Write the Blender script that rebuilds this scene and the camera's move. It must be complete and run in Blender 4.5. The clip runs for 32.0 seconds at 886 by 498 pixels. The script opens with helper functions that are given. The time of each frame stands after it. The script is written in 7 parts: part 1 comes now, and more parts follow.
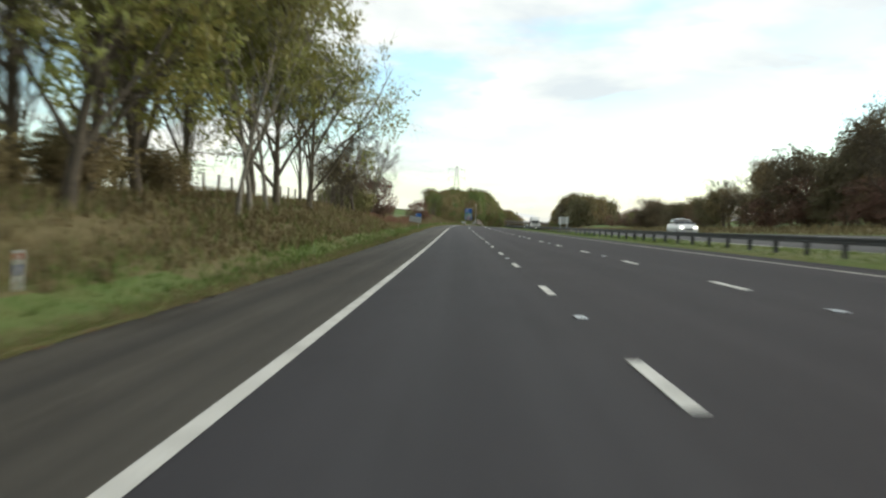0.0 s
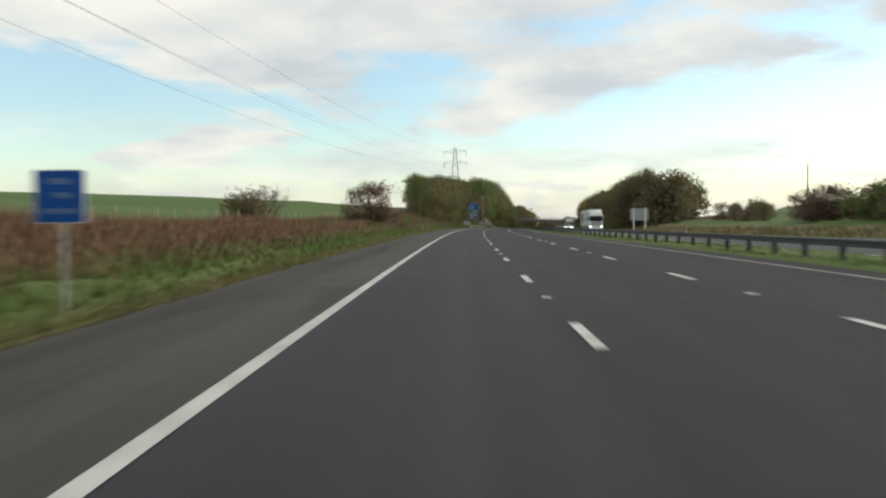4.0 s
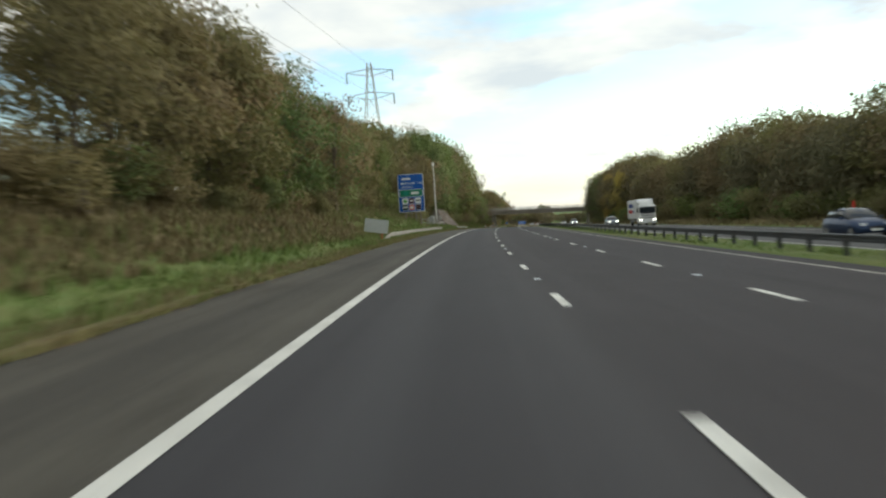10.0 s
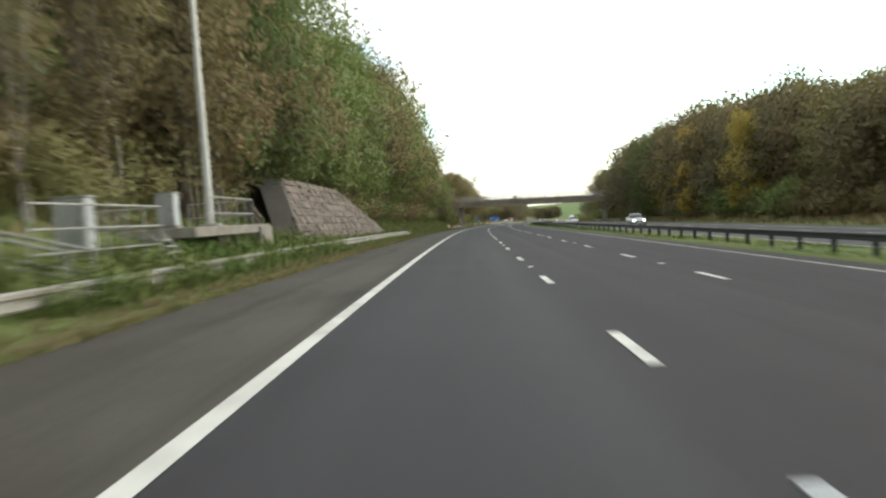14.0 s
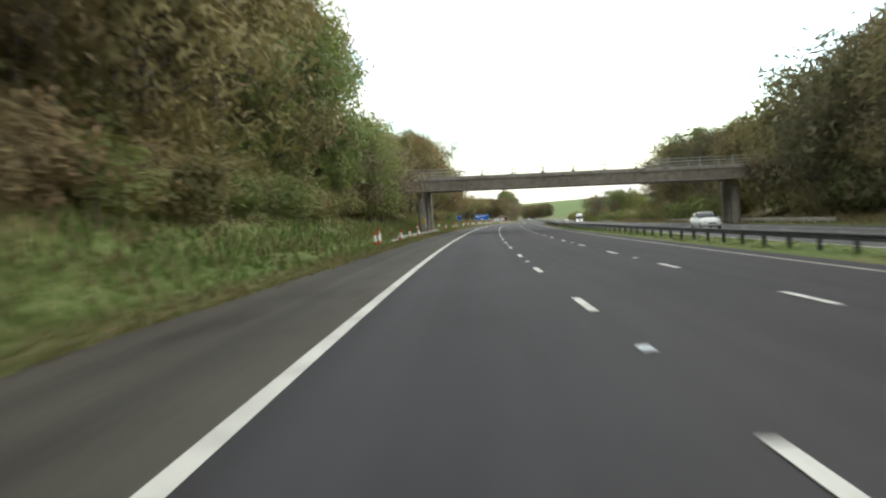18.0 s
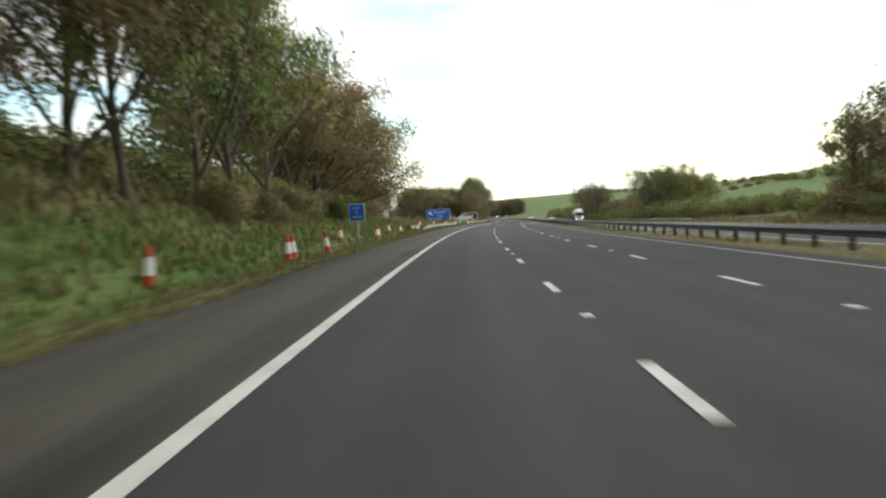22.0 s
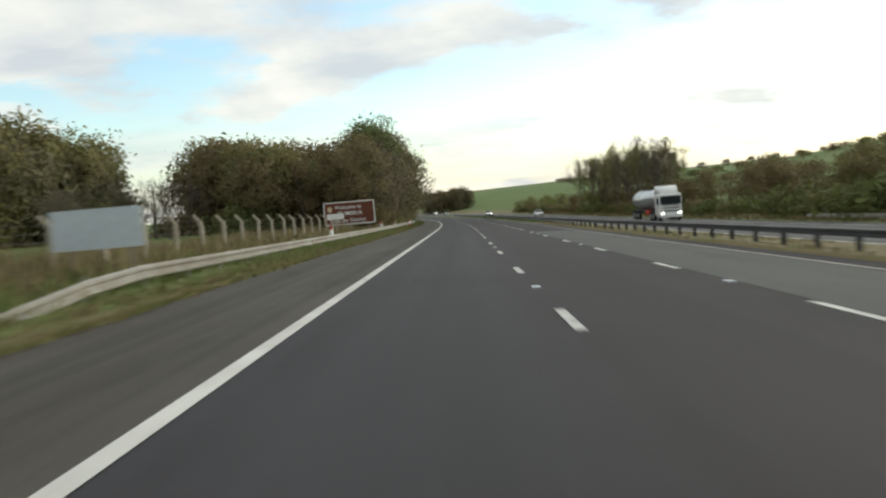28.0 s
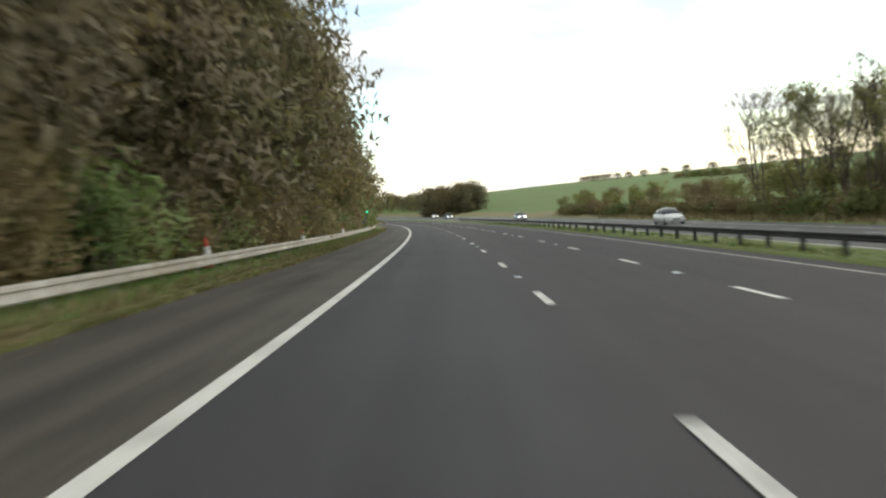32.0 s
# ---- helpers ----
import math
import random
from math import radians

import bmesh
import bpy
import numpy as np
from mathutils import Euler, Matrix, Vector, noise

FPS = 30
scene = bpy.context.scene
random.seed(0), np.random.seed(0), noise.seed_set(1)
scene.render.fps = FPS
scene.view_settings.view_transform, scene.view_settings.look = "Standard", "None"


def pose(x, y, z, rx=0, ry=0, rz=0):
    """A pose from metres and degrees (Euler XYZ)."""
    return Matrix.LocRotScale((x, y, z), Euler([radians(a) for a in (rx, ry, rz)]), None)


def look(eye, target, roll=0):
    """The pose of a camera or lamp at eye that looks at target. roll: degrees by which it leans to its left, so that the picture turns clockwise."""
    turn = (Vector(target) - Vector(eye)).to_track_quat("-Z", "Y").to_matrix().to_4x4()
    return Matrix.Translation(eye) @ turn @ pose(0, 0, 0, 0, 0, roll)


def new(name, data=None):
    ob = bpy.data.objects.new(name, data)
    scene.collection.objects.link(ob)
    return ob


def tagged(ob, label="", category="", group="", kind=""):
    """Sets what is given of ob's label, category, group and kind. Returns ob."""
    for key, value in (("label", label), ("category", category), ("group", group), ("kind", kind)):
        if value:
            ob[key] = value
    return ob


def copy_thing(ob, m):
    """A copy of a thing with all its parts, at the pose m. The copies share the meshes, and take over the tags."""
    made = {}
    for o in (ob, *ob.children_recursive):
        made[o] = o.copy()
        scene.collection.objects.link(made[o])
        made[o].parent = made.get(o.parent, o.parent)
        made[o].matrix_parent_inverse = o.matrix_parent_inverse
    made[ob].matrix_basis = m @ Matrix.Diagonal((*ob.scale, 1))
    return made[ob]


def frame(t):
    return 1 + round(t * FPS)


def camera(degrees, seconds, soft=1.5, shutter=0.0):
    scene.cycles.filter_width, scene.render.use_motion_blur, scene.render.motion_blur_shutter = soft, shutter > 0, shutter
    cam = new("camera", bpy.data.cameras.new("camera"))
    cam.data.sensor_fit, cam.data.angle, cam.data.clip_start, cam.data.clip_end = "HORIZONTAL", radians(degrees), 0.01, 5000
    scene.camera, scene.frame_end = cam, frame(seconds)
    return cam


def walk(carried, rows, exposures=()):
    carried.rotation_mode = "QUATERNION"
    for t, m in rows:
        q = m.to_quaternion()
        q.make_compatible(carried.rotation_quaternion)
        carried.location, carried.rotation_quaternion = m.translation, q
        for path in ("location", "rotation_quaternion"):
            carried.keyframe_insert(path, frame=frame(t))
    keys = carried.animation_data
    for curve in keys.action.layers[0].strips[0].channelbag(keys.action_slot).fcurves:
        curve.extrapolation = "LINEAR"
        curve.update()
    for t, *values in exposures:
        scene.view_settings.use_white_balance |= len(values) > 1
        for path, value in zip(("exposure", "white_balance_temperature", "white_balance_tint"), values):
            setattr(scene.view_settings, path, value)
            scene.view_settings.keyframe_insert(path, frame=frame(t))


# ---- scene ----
# Camera: a car in the first lane of a motorway, eye about 1.45 m over the road.
cam = camera(59.9, 32.0, soft=2.3, shutter=0.5)
PATH = [
    (0.0, 1.92, 0.28, 1.566, 88.43, -1.45, 1.52), (0.5, 1.92, 13.50, 1.680, 88.19, -1.32, 1.68),
    (1.0, 1.91, 26.67, 1.801, 88.36, -0.59, 1.69), (1.5, 1.87, 40.00, 1.932, 88.30, -0.77, 1.60),
    (2.0, 1.82, 53.25, 2.072, 88.48, -0.51, 1.53), (2.5, 1.79, 66.53, 2.221, 88.22, -0.19, 1.57),
    (3.0, 1.75, 80.04, 2.378, 88.31, -0.05, 1.59), (3.5, 1.72, 92.49, 2.526, 88.40, 0.24, 1.69),
    (4.5, 1.60, 118.93, 2.836, 88.55, 0.82, 1.70), (5.5, 1.53, 145.36, 3.131, 88.66, 1.38, 1.53),
    (6.0, 1.57, 158.97, 3.273, 88.58, 2.03, 1.07), (6.5, 1.72, 171.68, 3.398, 88.44, 2.17, 0.74),
    (7.0, 1.95, 184.98, 3.518, 88.32, 2.44, 0.35), (7.5, 2.26, 198.24, 3.628, 88.28, 2.70, 0.16),
    (8.0, 2.67, 211.80, 3.729, 88.30, 3.29, -0.09), (8.5, 3.10, 224.19, 3.810, 88.05, 2.88, -0.37),
    (9.0, 3.66, 237.54, 3.885, 88.20, 3.65, -0.78), (9.5, 4.24, 249.54, 3.942, 88.17, 3.26, -1.34),
    (10.0, 5.00, 263.36, 3.997, 88.07, 3.67, -1.79), (10.5, 5.77, 276.15, 4.042, 87.97, 3.71, -2.10),
    (11.0, 6.66, 289.28, 4.083, 87.93, 3.54, -2.51), (11.5, 7.60, 301.97, 4.116, 88.01, 3.72, -2.84),
    (12.0, 8.70, 315.58, 4.143, 87.92, 3.83, -3.11), (12.5, 9.79, 328.07, 4.157, 87.72, 3.94, -3.48),
    (13.0, 11.06, 341.56, 4.159, 87.84, 4.00, -3.99), (13.5, 12.32, 354.23, 4.146, 87.75, 4.15, -4.30),
    (14.0, 13.65, 366.96, 4.115, 87.55, 3.88, -4.67), (14.5, 15.04, 379.27, 4.066, 87.39, 3.36, -5.31),
    (15.5, 18.10, 405.12, 3.906, 87.21, 3.61, -5.35), (16.5, 21.24, 431.01, 3.688, 87.07, 3.78, -5.31),
    (17.0, 22.87, 444.26, 3.559, 87.26, 3.39, -5.50), (17.5, 24.47, 456.82, 3.427, 87.22, 3.20, -5.83),
    (18.0, 26.16, 469.64, 3.281, 87.35, 3.50, -6.26), (18.5, 27.98, 482.35, 3.126, 87.21, 3.64, -6.67),
    (19.0, 30.01, 495.84, 2.954, 87.31, 3.26, -7.23), (19.5, 31.91, 507.91, 2.798, 87.14, 2.57, -7.66),
    (20.0, 34.11, 521.33, 2.627, 87.14, 3.04, -8.07), (20.5, 36.30, 534.12, 2.467, 87.22, 2.71, -8.32),
    (21.0, 38.65, 547.39, 2.305, 87.32, 3.00, -8.50), (21.5, 41.01, 560.36, 2.149, 87.16, 3.49, -8.93),
    (22.0, 43.51, 573.70, 1.991, 87.07, 3.71, -9.24), (22.5, 45.93, 586.49, 1.840, 87.08, 3.56, -9.56),
    (23.0, 48.59, 600.10, 1.678, 87.04, 3.55, -9.90), (23.5, 51.07, 612.36, 1.531, 87.28, 3.27, -10.20),
    (24.0, 53.95, 625.97, 1.364, 87.13, 3.83, -10.64), (24.5, 56.68, 638.44, 1.208, 86.87, 3.75, -11.09),
    (25.0, 59.59, 651.13, 1.041, 86.86, 3.75, -11.53), (25.5, 62.67, 664.05, 0.860, 86.80, 3.82, -11.98),
    (26.0, 65.86, 676.98, 0.665, 86.76, 3.67, -12.63), (26.5, 69.10, 689.18, 0.461, 86.55, 3.26, -13.17),
    (27.5, 76.03, 714.66, 0.001, 86.51, 4.14, -13.65), (28.5, 82.90, 740.14, -0.478, 86.51, 5.00, -13.95),
    (29.0, 86.33, 753.10, -0.720, 86.55, 4.40, -14.05), (29.5, 89.67, 765.74, -0.956, 86.57, 4.87, -13.94),
    (30.0, 93.00, 778.34, -1.187, 86.64, 4.39, -13.81), (30.5, 96.38, 790.88, -1.416, 86.69, 4.46, -13.74),
    (31.0, 99.82, 803.78, -1.645, 86.90, 5.22, -13.55), (31.5, 103.09, 816.32, -1.859, 86.77, 4.72, -13.52),
    (32.0, 106.30, 828.97, -2.066, 86.80, 4.35, -13.35)]
EXPOSURES = [(0.0, 0.1, 6500, 3), (3.0, -0.2, 6500, 5), (6.0, -0.33, 6500, 4), (8.0, -0.25, 6500, 3), (10.0, 0.02, 6500, 2), (12.0, 0.38, 6500, 2), (14.0, 0.62, 6500, 4),
             (17.0, 0.83, 6500, 4), (20.2, 0.75, 6500, 4), (21.0, 1.05, 6500, 4), (22.0, 0.35, 6500, 4), (24.0, -0.05, 6500, 5), (26.0, -0.28, 6500, 4), (29.0, -0.03, 6500, 4), (32.0, 0.25, 6500, 5)]
walk(cam, [(t, pose(*p)) for t, *p in PATH], EXPOSURES)

# ---- world, sun ----
CLOUD_SEED = 6.7
SUN_ELEV, SUN_TURN = radians(16), radians(70)
world = bpy.data.worlds.new("sky")
scene.world = world
world.use_nodes = True
_n, _l = world.node_tree.nodes, world.node_tree.links
_n.clear()


def wn(kind, **sets):
    node = _n.new(kind)
    for k, val in sets.items():
        node.inputs[k].default_value = val
    return node


_sky = wn("ShaderNodeTexSky")
_sky.sky_type, _sky.sun_disc, _sky.sun_elevation, _sky.sun_rotation = "NISHITA", False, SUN_ELEV, SUN_TURN
_sky.air_density, _sky.dust_density, _sky.ozone_density = 1.2, 0.6, 2.4
_co = wn("ShaderNodeTexCoord")
_sep = wn("ShaderNodeSeparateXYZ")
_l.new(_co.outputs["Generated"], _sep.inputs[0])
# clouds: a broken sheet overhead that thins towards the horizon, with low streaks under it
def wm(op, a, b=None, c=None):
    node = _n.new("ShaderNodeMath")
    node.operation = op
    for k, val in enumerate((a, b, c)):
        if val is None:
            continue
        if isinstance(val, (int, float)):
            node.inputs[k].default_value = val
        else:
            _l.new(val, node.inputs[k])
    return node.outputs[0]


def wrange(val, lo, hi, smooth=True):
    node = _n.new("ShaderNodeMapRange")
    node.interpolation_type = "SMOOTHSTEP" if smooth else "LINEAR"
    node.inputs["From Min"].default_value, node.inputs["From Max"].default_value = lo, hi
    _l.new(val, node.inputs["Value"])
    return node.outputs["Result"]


def wnoise(x, y, z, scale, detail=5.0, rough=0.55, warp=0.2):
    vec = wn("ShaderNodeCombineXYZ")
    for k, val in enumerate((x, y, z)):
        if isinstance(val, (int, float)):
            vec.inputs[k].default_value = val
        else:
            _l.new(val, vec.inputs[k])
    node = wn("ShaderNodeTexNoise", Scale=scale, Detail=detail, Roughness=rough, Distortion=warp)
    _l.new(vec.outputs[0], node.inputs["Vector"])
    return node.outputs["Fac"]


_up = wm("MAXIMUM", _sep.outputs["Z"], 0.0)
_fl = wm("ADD", _up, 0.16)
_px, _py = wm("DIVIDE", _sep.outputs["X"], _fl), wm("DIVIDE", _sep.outputs["Y"], _fl)
_sheet = wm("MULTIPLY_ADD", wrange(_up, 0.10, 0.28), 0.15, wnoise(_px, _py, CLOUD_SEED, 1.05))
_streak = wnoise(_sep.outputs["X"], _sep.outputs["Y"], wm("MULTIPLY", _up, 9.0), 2.2, 4.0)
_low = wm("MULTIPLY", wrange(_streak, 0.47, 0.62), wm("SUBTRACT", 1.0, wrange(_up, 0.07, 0.17)))
_cover = wm("MAXIMUM", wrange(_sheet, 0.51, 0.63), wm("MULTIPLY", _low, 0.75))
_shr = wn("ShaderNodeValToRGB")
_shr.color_ramp.elements[0].position, _shr.color_ramp.elements[0].color = 0.36, (0.64, 0.66, 0.70, 1)
_shr.color_ramp.elements[1].position, _shr.color_ramp.elements[1].color = 0.62, (1.0, 0.95, 0.88, 1)
_l.new(wnoise(_px, _py, CLOUD_SEED + 4.0, 1.3), _shr.inputs[0])
_sb = wn("ShaderNodeBackground", Strength=0.29)
_l.new(_sky.outputs[0], _sb.inputs["Color"])
_cb = wn("ShaderNodeBackground", Strength=1.2)
_l.new(_shr.outputs[0], _cb.inputs["Color"])
_mx = wn("ShaderNodeMixShader")
_l.new(wm("MAXIMUM", wm("MULTIPLY_ADD", _cover, 0.84, 0.10), wm("MULTIPLY", wm("SUBTRACT", 1.0, wrange(_up, 0.0, 0.11)), 0.85)), _mx.inputs[0])
_l.new(_sb.outputs[0], _mx.inputs[1]); _l.new(_cb.outputs[0], _mx.inputs[2])
_wo = wn("ShaderNodeOutputWorld")
_l.new(_mx.outputs[0], _wo.inputs[0])

sun = new("sun", bpy.data.lights.new("sun", "SUN"))
sun.data.energy, sun.data.angle, sun.data.color = 1.9, radians(22), (1.0, 0.93, 0.82)
sun.matrix_world = look((0, 0, 0), (-math.sin(SUN_TURN) * math.cos(SUN_ELEV), -math.cos(SUN_TURN) * math.cos(SUN_ELEV), -math.sin(SUN_ELEV)))

# ---- materials ----
def mat(name, col, col2=None, rough=0.85, metal=0.0, scale=6.0, coarse=0.5, bump=0.0, bscale=40.0, rand=0.0, island=0.0,
        spec=0.3, alpha=1.0, emit=0.0, translucent=0.0, grime=None, hue=0.0):
    m = bpy.data.materials.new(name)
    m.use_nodes = True
    nt = m.node_tree
    n, l = nt.nodes, nt.links
    b = n["Principled BSDF"]
    b.inputs["Roughness"].default_value, b.inputs["Metallic"].default_value = rough, metal
    b.inputs["Specular IOR Level"].default_value = spec
    tc = n.new("ShaderNodeTexCoord")
    fine = n.new("ShaderNodeTexNoise")
    fine.inputs["Scale"].default_value, fine.inputs["Detail"].default_value = scale, 5.0
    big = n.new("ShaderNodeTexNoise")
    big.inputs["Scale"].default_value, big.inputs["Detail"].default_value = coarse, 3.0
    l.new(tc.outputs["Object"], fine.inputs["Vector"])
    l.new(tc.outputs["Object"], big.inputs["Vector"])
    c2 = col2 or tuple(x * 0.7 for x in col)
    avg = n.new("ShaderNodeMath")
    avg.operation = "ADD"
    l.new(fine.outputs["Fac"], avg.inputs[0])
    l.new(big.outputs["Fac"], avg.inputs[1])
    ramp = n.new("ShaderNodeMapRange")
    ramp.inputs["From Min"].default_value, ramp.inputs["From Max"].default_value = 0.72, 1.28
    l.new(avg.outputs[0], ramp.inputs["Value"])
    mix = n.new("ShaderNodeMix")
    mix.data_type = "RGBA"
    mix.inputs["A"].default_value, mix.inputs["B"].default_value = (*col, 1), (*c2, 1)
    l.new(ramp.outputs[0], mix.inputs["Factor"])
    out = mix.outputs["Result"]
    if grime:
        g = n.new("ShaderNodeTexNoise")
        g.inputs["Scale"].default_value, g.inputs["Detail"].default_value = 1.7, 6.0
        l.new(tc.outputs["Object"], g.inputs["Vector"])
        gr = n.new("ShaderNodeMapRange")
        gr.inputs["From Min"].default_value, gr.inputs["From Max"].default_value, gr.inputs["To Max"].default_value = 0.5, 0.75, 0.7
        l.new(g.outputs["Fac"], gr.inputs["Value"])
        gm = n.new("ShaderNodeMix")
        gm.data_type = "RGBA"
        gm.inputs["B"].default_value = (*grime, 1)
        l.new(gr.outputs[0], gm.inputs["Factor"])
        l.new(out, gm.inputs["A"])
        out = gm.outputs["Result"]
    if rand or island or hue:
        hsv = n.new("ShaderNodeHueSaturation")
        l.new(out, hsv.inputs["Color"])
        src = n.new("ShaderNodeMath")
        src.operation = "MULTIPLY_ADD"
        val = n.new("ShaderNodeMath")
        val.operation = "ADD"
        oi = n.new("ShaderNodeObjectInfo")
        geo = n.new("ShaderNodeNewGeometry")
        l.new(oi.outputs["Random"], src.inputs[0])
        src.inputs[1].default_value, src.inputs[2].default_value = 2 * rand, 1 - rand - island
        s2 = n.new("ShaderNodeMath")
        s2.operation = "MULTIPLY"
        s2.inputs[1].default_value = 2 * island
        l.new(geo.outputs["Random Per Island"], s2.inputs[0])
        l.new(src.outputs[0], val.inputs[0])
        l.new(s2.outputs[0], val.inputs[1])
        l.new(val.outputs[0], hsv.inputs["Value"])
        if hue:
            h = n.new("ShaderNodeMath")
            h.operation = "MULTIPLY_ADD"
            h.inputs[1].default_value, h.inputs[2].default_value = 2 * hue, 0.5 - hue
            wn_ = n.new("ShaderNodeTexWhiteNoise")
            wn_.noise_dimensions = "1D"
            l.new(oi.outputs["Random"], wn_.inputs["W"])
            l.new(wn_.outputs["Value"], h.inputs[0])
            l.new(h.outputs[0], hsv.inputs["Hue"])
        out = hsv.outputs["Color"]
    l.new(out, b.inputs["Base Color"])
    if bump:
        bn = n.new("ShaderNodeTexNoise")
        bn.inputs["Scale"].default_value, bn.inputs["Detail"].default_value = bscale, 4.0
        l.new(tc.outputs["Object"], bn.inputs["Vector"])
        bp = n.new("ShaderNodeBump")
        bp.inputs["Strength"].default_value, bp.inputs["Distance"].default_value = bump, 0.02
        l.new(bn.outputs["Fac"], bp.inputs["Height"])
        l.new(bp.outputs[0], b.inputs["Normal"])
    if alpha < 1:
        b.inputs["Alpha"].default_value = alpha
    if emit:
        b.inputs["Emission Color"].default_value, b.inputs["Emission Strength"].default_value = (*col, 1), emit
    if translucent:
        tr = n.new("ShaderNodeBsdfTranslucent")
        l.new(out, tr.inputs["Color"])
        ms = n.new("ShaderNodeMixShader")
        ms.inputs[0].default_value = translucent
        l.new(b.outputs[0], ms.inputs[1])
        l.new(tr.outputs[0], ms.inputs[2])
        l.new(ms.outputs[0], n["Material Output"].inputs["Surface"])
    return m


def asphalt(name, col, col2, streak, wear, blotch=0.25, lanes=False):
    """Road surface: grain, mottling, and long streaks along the running direction (UV: across, along, in metres)."""
    m = mat(name, col, col2, rough=0.82, scale=14, coarse=0.25, bump=0.35, bscale=130, spec=0.25)
    n, l = m.node_tree.nodes, m.node_tree.links
    b = n["Principled BSDF"]
    old = b.inputs["Base Color"].links[0].from_socket
    uv = n.new("ShaderNodeUVMap")
    uv.uv_map = "across_along"
    mp = n.new("ShaderNodeMapping")
    mp.inputs["Scale"].default_value = (1.1, 0.012, 1)
    l.new(uv.outputs[0], mp.inputs["Vector"])
    ns = n.new("ShaderNodeTexNoise")
    ns.inputs["Scale"].default_value, ns.inputs["Detail"].default_value = 1.0, 4.0
    l.new(mp.outputs[0], ns.inputs["Vector"])
    mr = n.new("ShaderNodeMapRange")
    mr.inputs["From Min"].default_value, mr.inputs["From Max"].default_value = 0.42, 0.68
    mr.inputs["To Max"].default_value = wear
    l.new(ns.outputs["Fac"], mr.inputs["Value"])
    mx = n.new("ShaderNodeMix")
    mx.data_type = "RGBA"
    mx.inputs["B"].default_value = (*streak, 1)
    l.new(mr.outputs[0], mx.inputs["Factor"])
    l.new(old, mx.inputs["A"])
    out = mx.outputs["Result"]
    # old oil and tar in long blotches
    mp2 = n.new("ShaderNodeMapping")
    mp2.inputs["Scale"].default_value = (0.75, 0.13, 1)
    l.new(uv.outputs[0], mp2.inputs["Vector"])
    nb = n.new("ShaderNodeTexNoise")
    nb.inputs["Scale"].default_value, nb.inputs["Detail"].default_value, nb.inputs["Roughness"].default_value = 1.0, 5.0, 0.6
    l.new(mp2.outputs[0], nb.inputs["Vector"])
    rb = n.new("ShaderNodeMapRange")
    rb.inputs["From Min"].default_value, rb.inputs["From Max"].default_value = 0.53, 0.70
    rb.inputs["To Max"].default_value = blotch
    l.new(nb.outputs["Fac"], rb.inputs["Value"])
    dk = n.new("ShaderNodeMix")
    dk.data_type, dk.blend_type = "RGBA", "MULTIPLY"
    dk.inputs["B"].default_value = (0.52, 0.50, 0.48, 1)
    l.new(rb.outputs[0], dk.inputs["Factor"])
    l.new(out, dk.inputs["A"])
    out = dk.outputs["Result"]
    if lanes:
        # the first lane is an older, bluer surface than the two beside it; wheels polish two tracks in each lane
        sx = n.new("ShaderNodeSeparateXYZ")
        l.new(uv.outputs[0], sx.inputs[0])
        cr = n.new("ShaderNodeValToRGB")
        cr.color_ramp.elements[0].position, cr.color_ramp.elements[0].color = 0.0, (0.93, 0.97, 1.03, 1)
        cr.color_ramp.elements[1].position, cr.color_ramp.elements[1].color = 1.0, (0.82, 0.77, 0.79, 1)
        for at, c in ((0.08, (1.06, 1.10, 1.16)), (0.15, (0.96, 1.0, 1.05)), (0.235, (1.10, 1.13, 1.17)), (0.30, (0.95, 0.93, 0.95)),
                      (0.40, (0.91, 0.86, 0.87)), (0.47, (0.82, 0.77, 0.79)), (0.55, (0.89, 0.84, 0.85)), (0.62, (0.78, 0.73, 0.75))):
            e = cr.color_ramp.elements.new(at)
            e.color = (*c, 1)
        dv = n.new("ShaderNodeMath")
        dv.operation = "DIVIDE"
        dv.inputs[1].default_value = 12.0
        l.new(sx.outputs["X"], dv.inputs[0])
        l.new(dv.outputs[0], cr.inputs[0])
        lm = n.new("ShaderNodeMix")
        lm.data_type, lm.blend_type = "RGBA", "MULTIPLY"
        lm.inputs["Factor"].default_value = 1.0
        l.new(out, lm.inputs["A"])
        l.new(cr.outputs["Color"], lm.inputs["B"])
        out = lm.outputs["Result"]
    l.new(out, b.inputs["Base Color"])
    return m


M_LANE = asphalt("lane_asphalt", (0.0335, 0.0305, 0.0320), (0.0440, 0.0403, 0.0420), (0.054, 0.0510, 0.0520), 0.7, 0.3, lanes=True)
M_SHOULDER = asphalt("shoulder_asphalt", (0.058, 0.052, 0.042), (0.088, 0.081, 0.066), (0.036, 0.033, 0.029), 0.9, 0.75)
M_OLDLANE = asphalt("older_asphalt", (0.082, 0.084, 0.078), (0.100, 0.102, 0.094), (0.07, 0.07, 0.066), 0.6)
M_FAR = asphalt("far_asphalt", (0.080, 0.078, 0.076), (0.105, 0.102, 0.098), (0.06, 0.06, 0.06), 0.7)
M_PAINT = mat("road_paint", (0.70, 0.69, 0.64), (0.50, 0.49, 0.45), rough=0.7, scale=30, coarse=0.7, bump=0.3, bscale=90, grime=(0.36, 0.35, 0.32))
M_DIRTYPAINT = mat("dirty_edge_paint", (0.46, 0.44, 0.39), (0.26, 0.245, 0.215), rough=0.8, scale=12, coarse=0.6, grime=(0.16, 0.145, 0.12))
M_WORN = mat("worn_paint", (0.70, 0.69, 0.64), (0.30, 0.295, 0.28), rough=0.75, scale=40, coarse=2.0, bump=0.3, bscale=90)
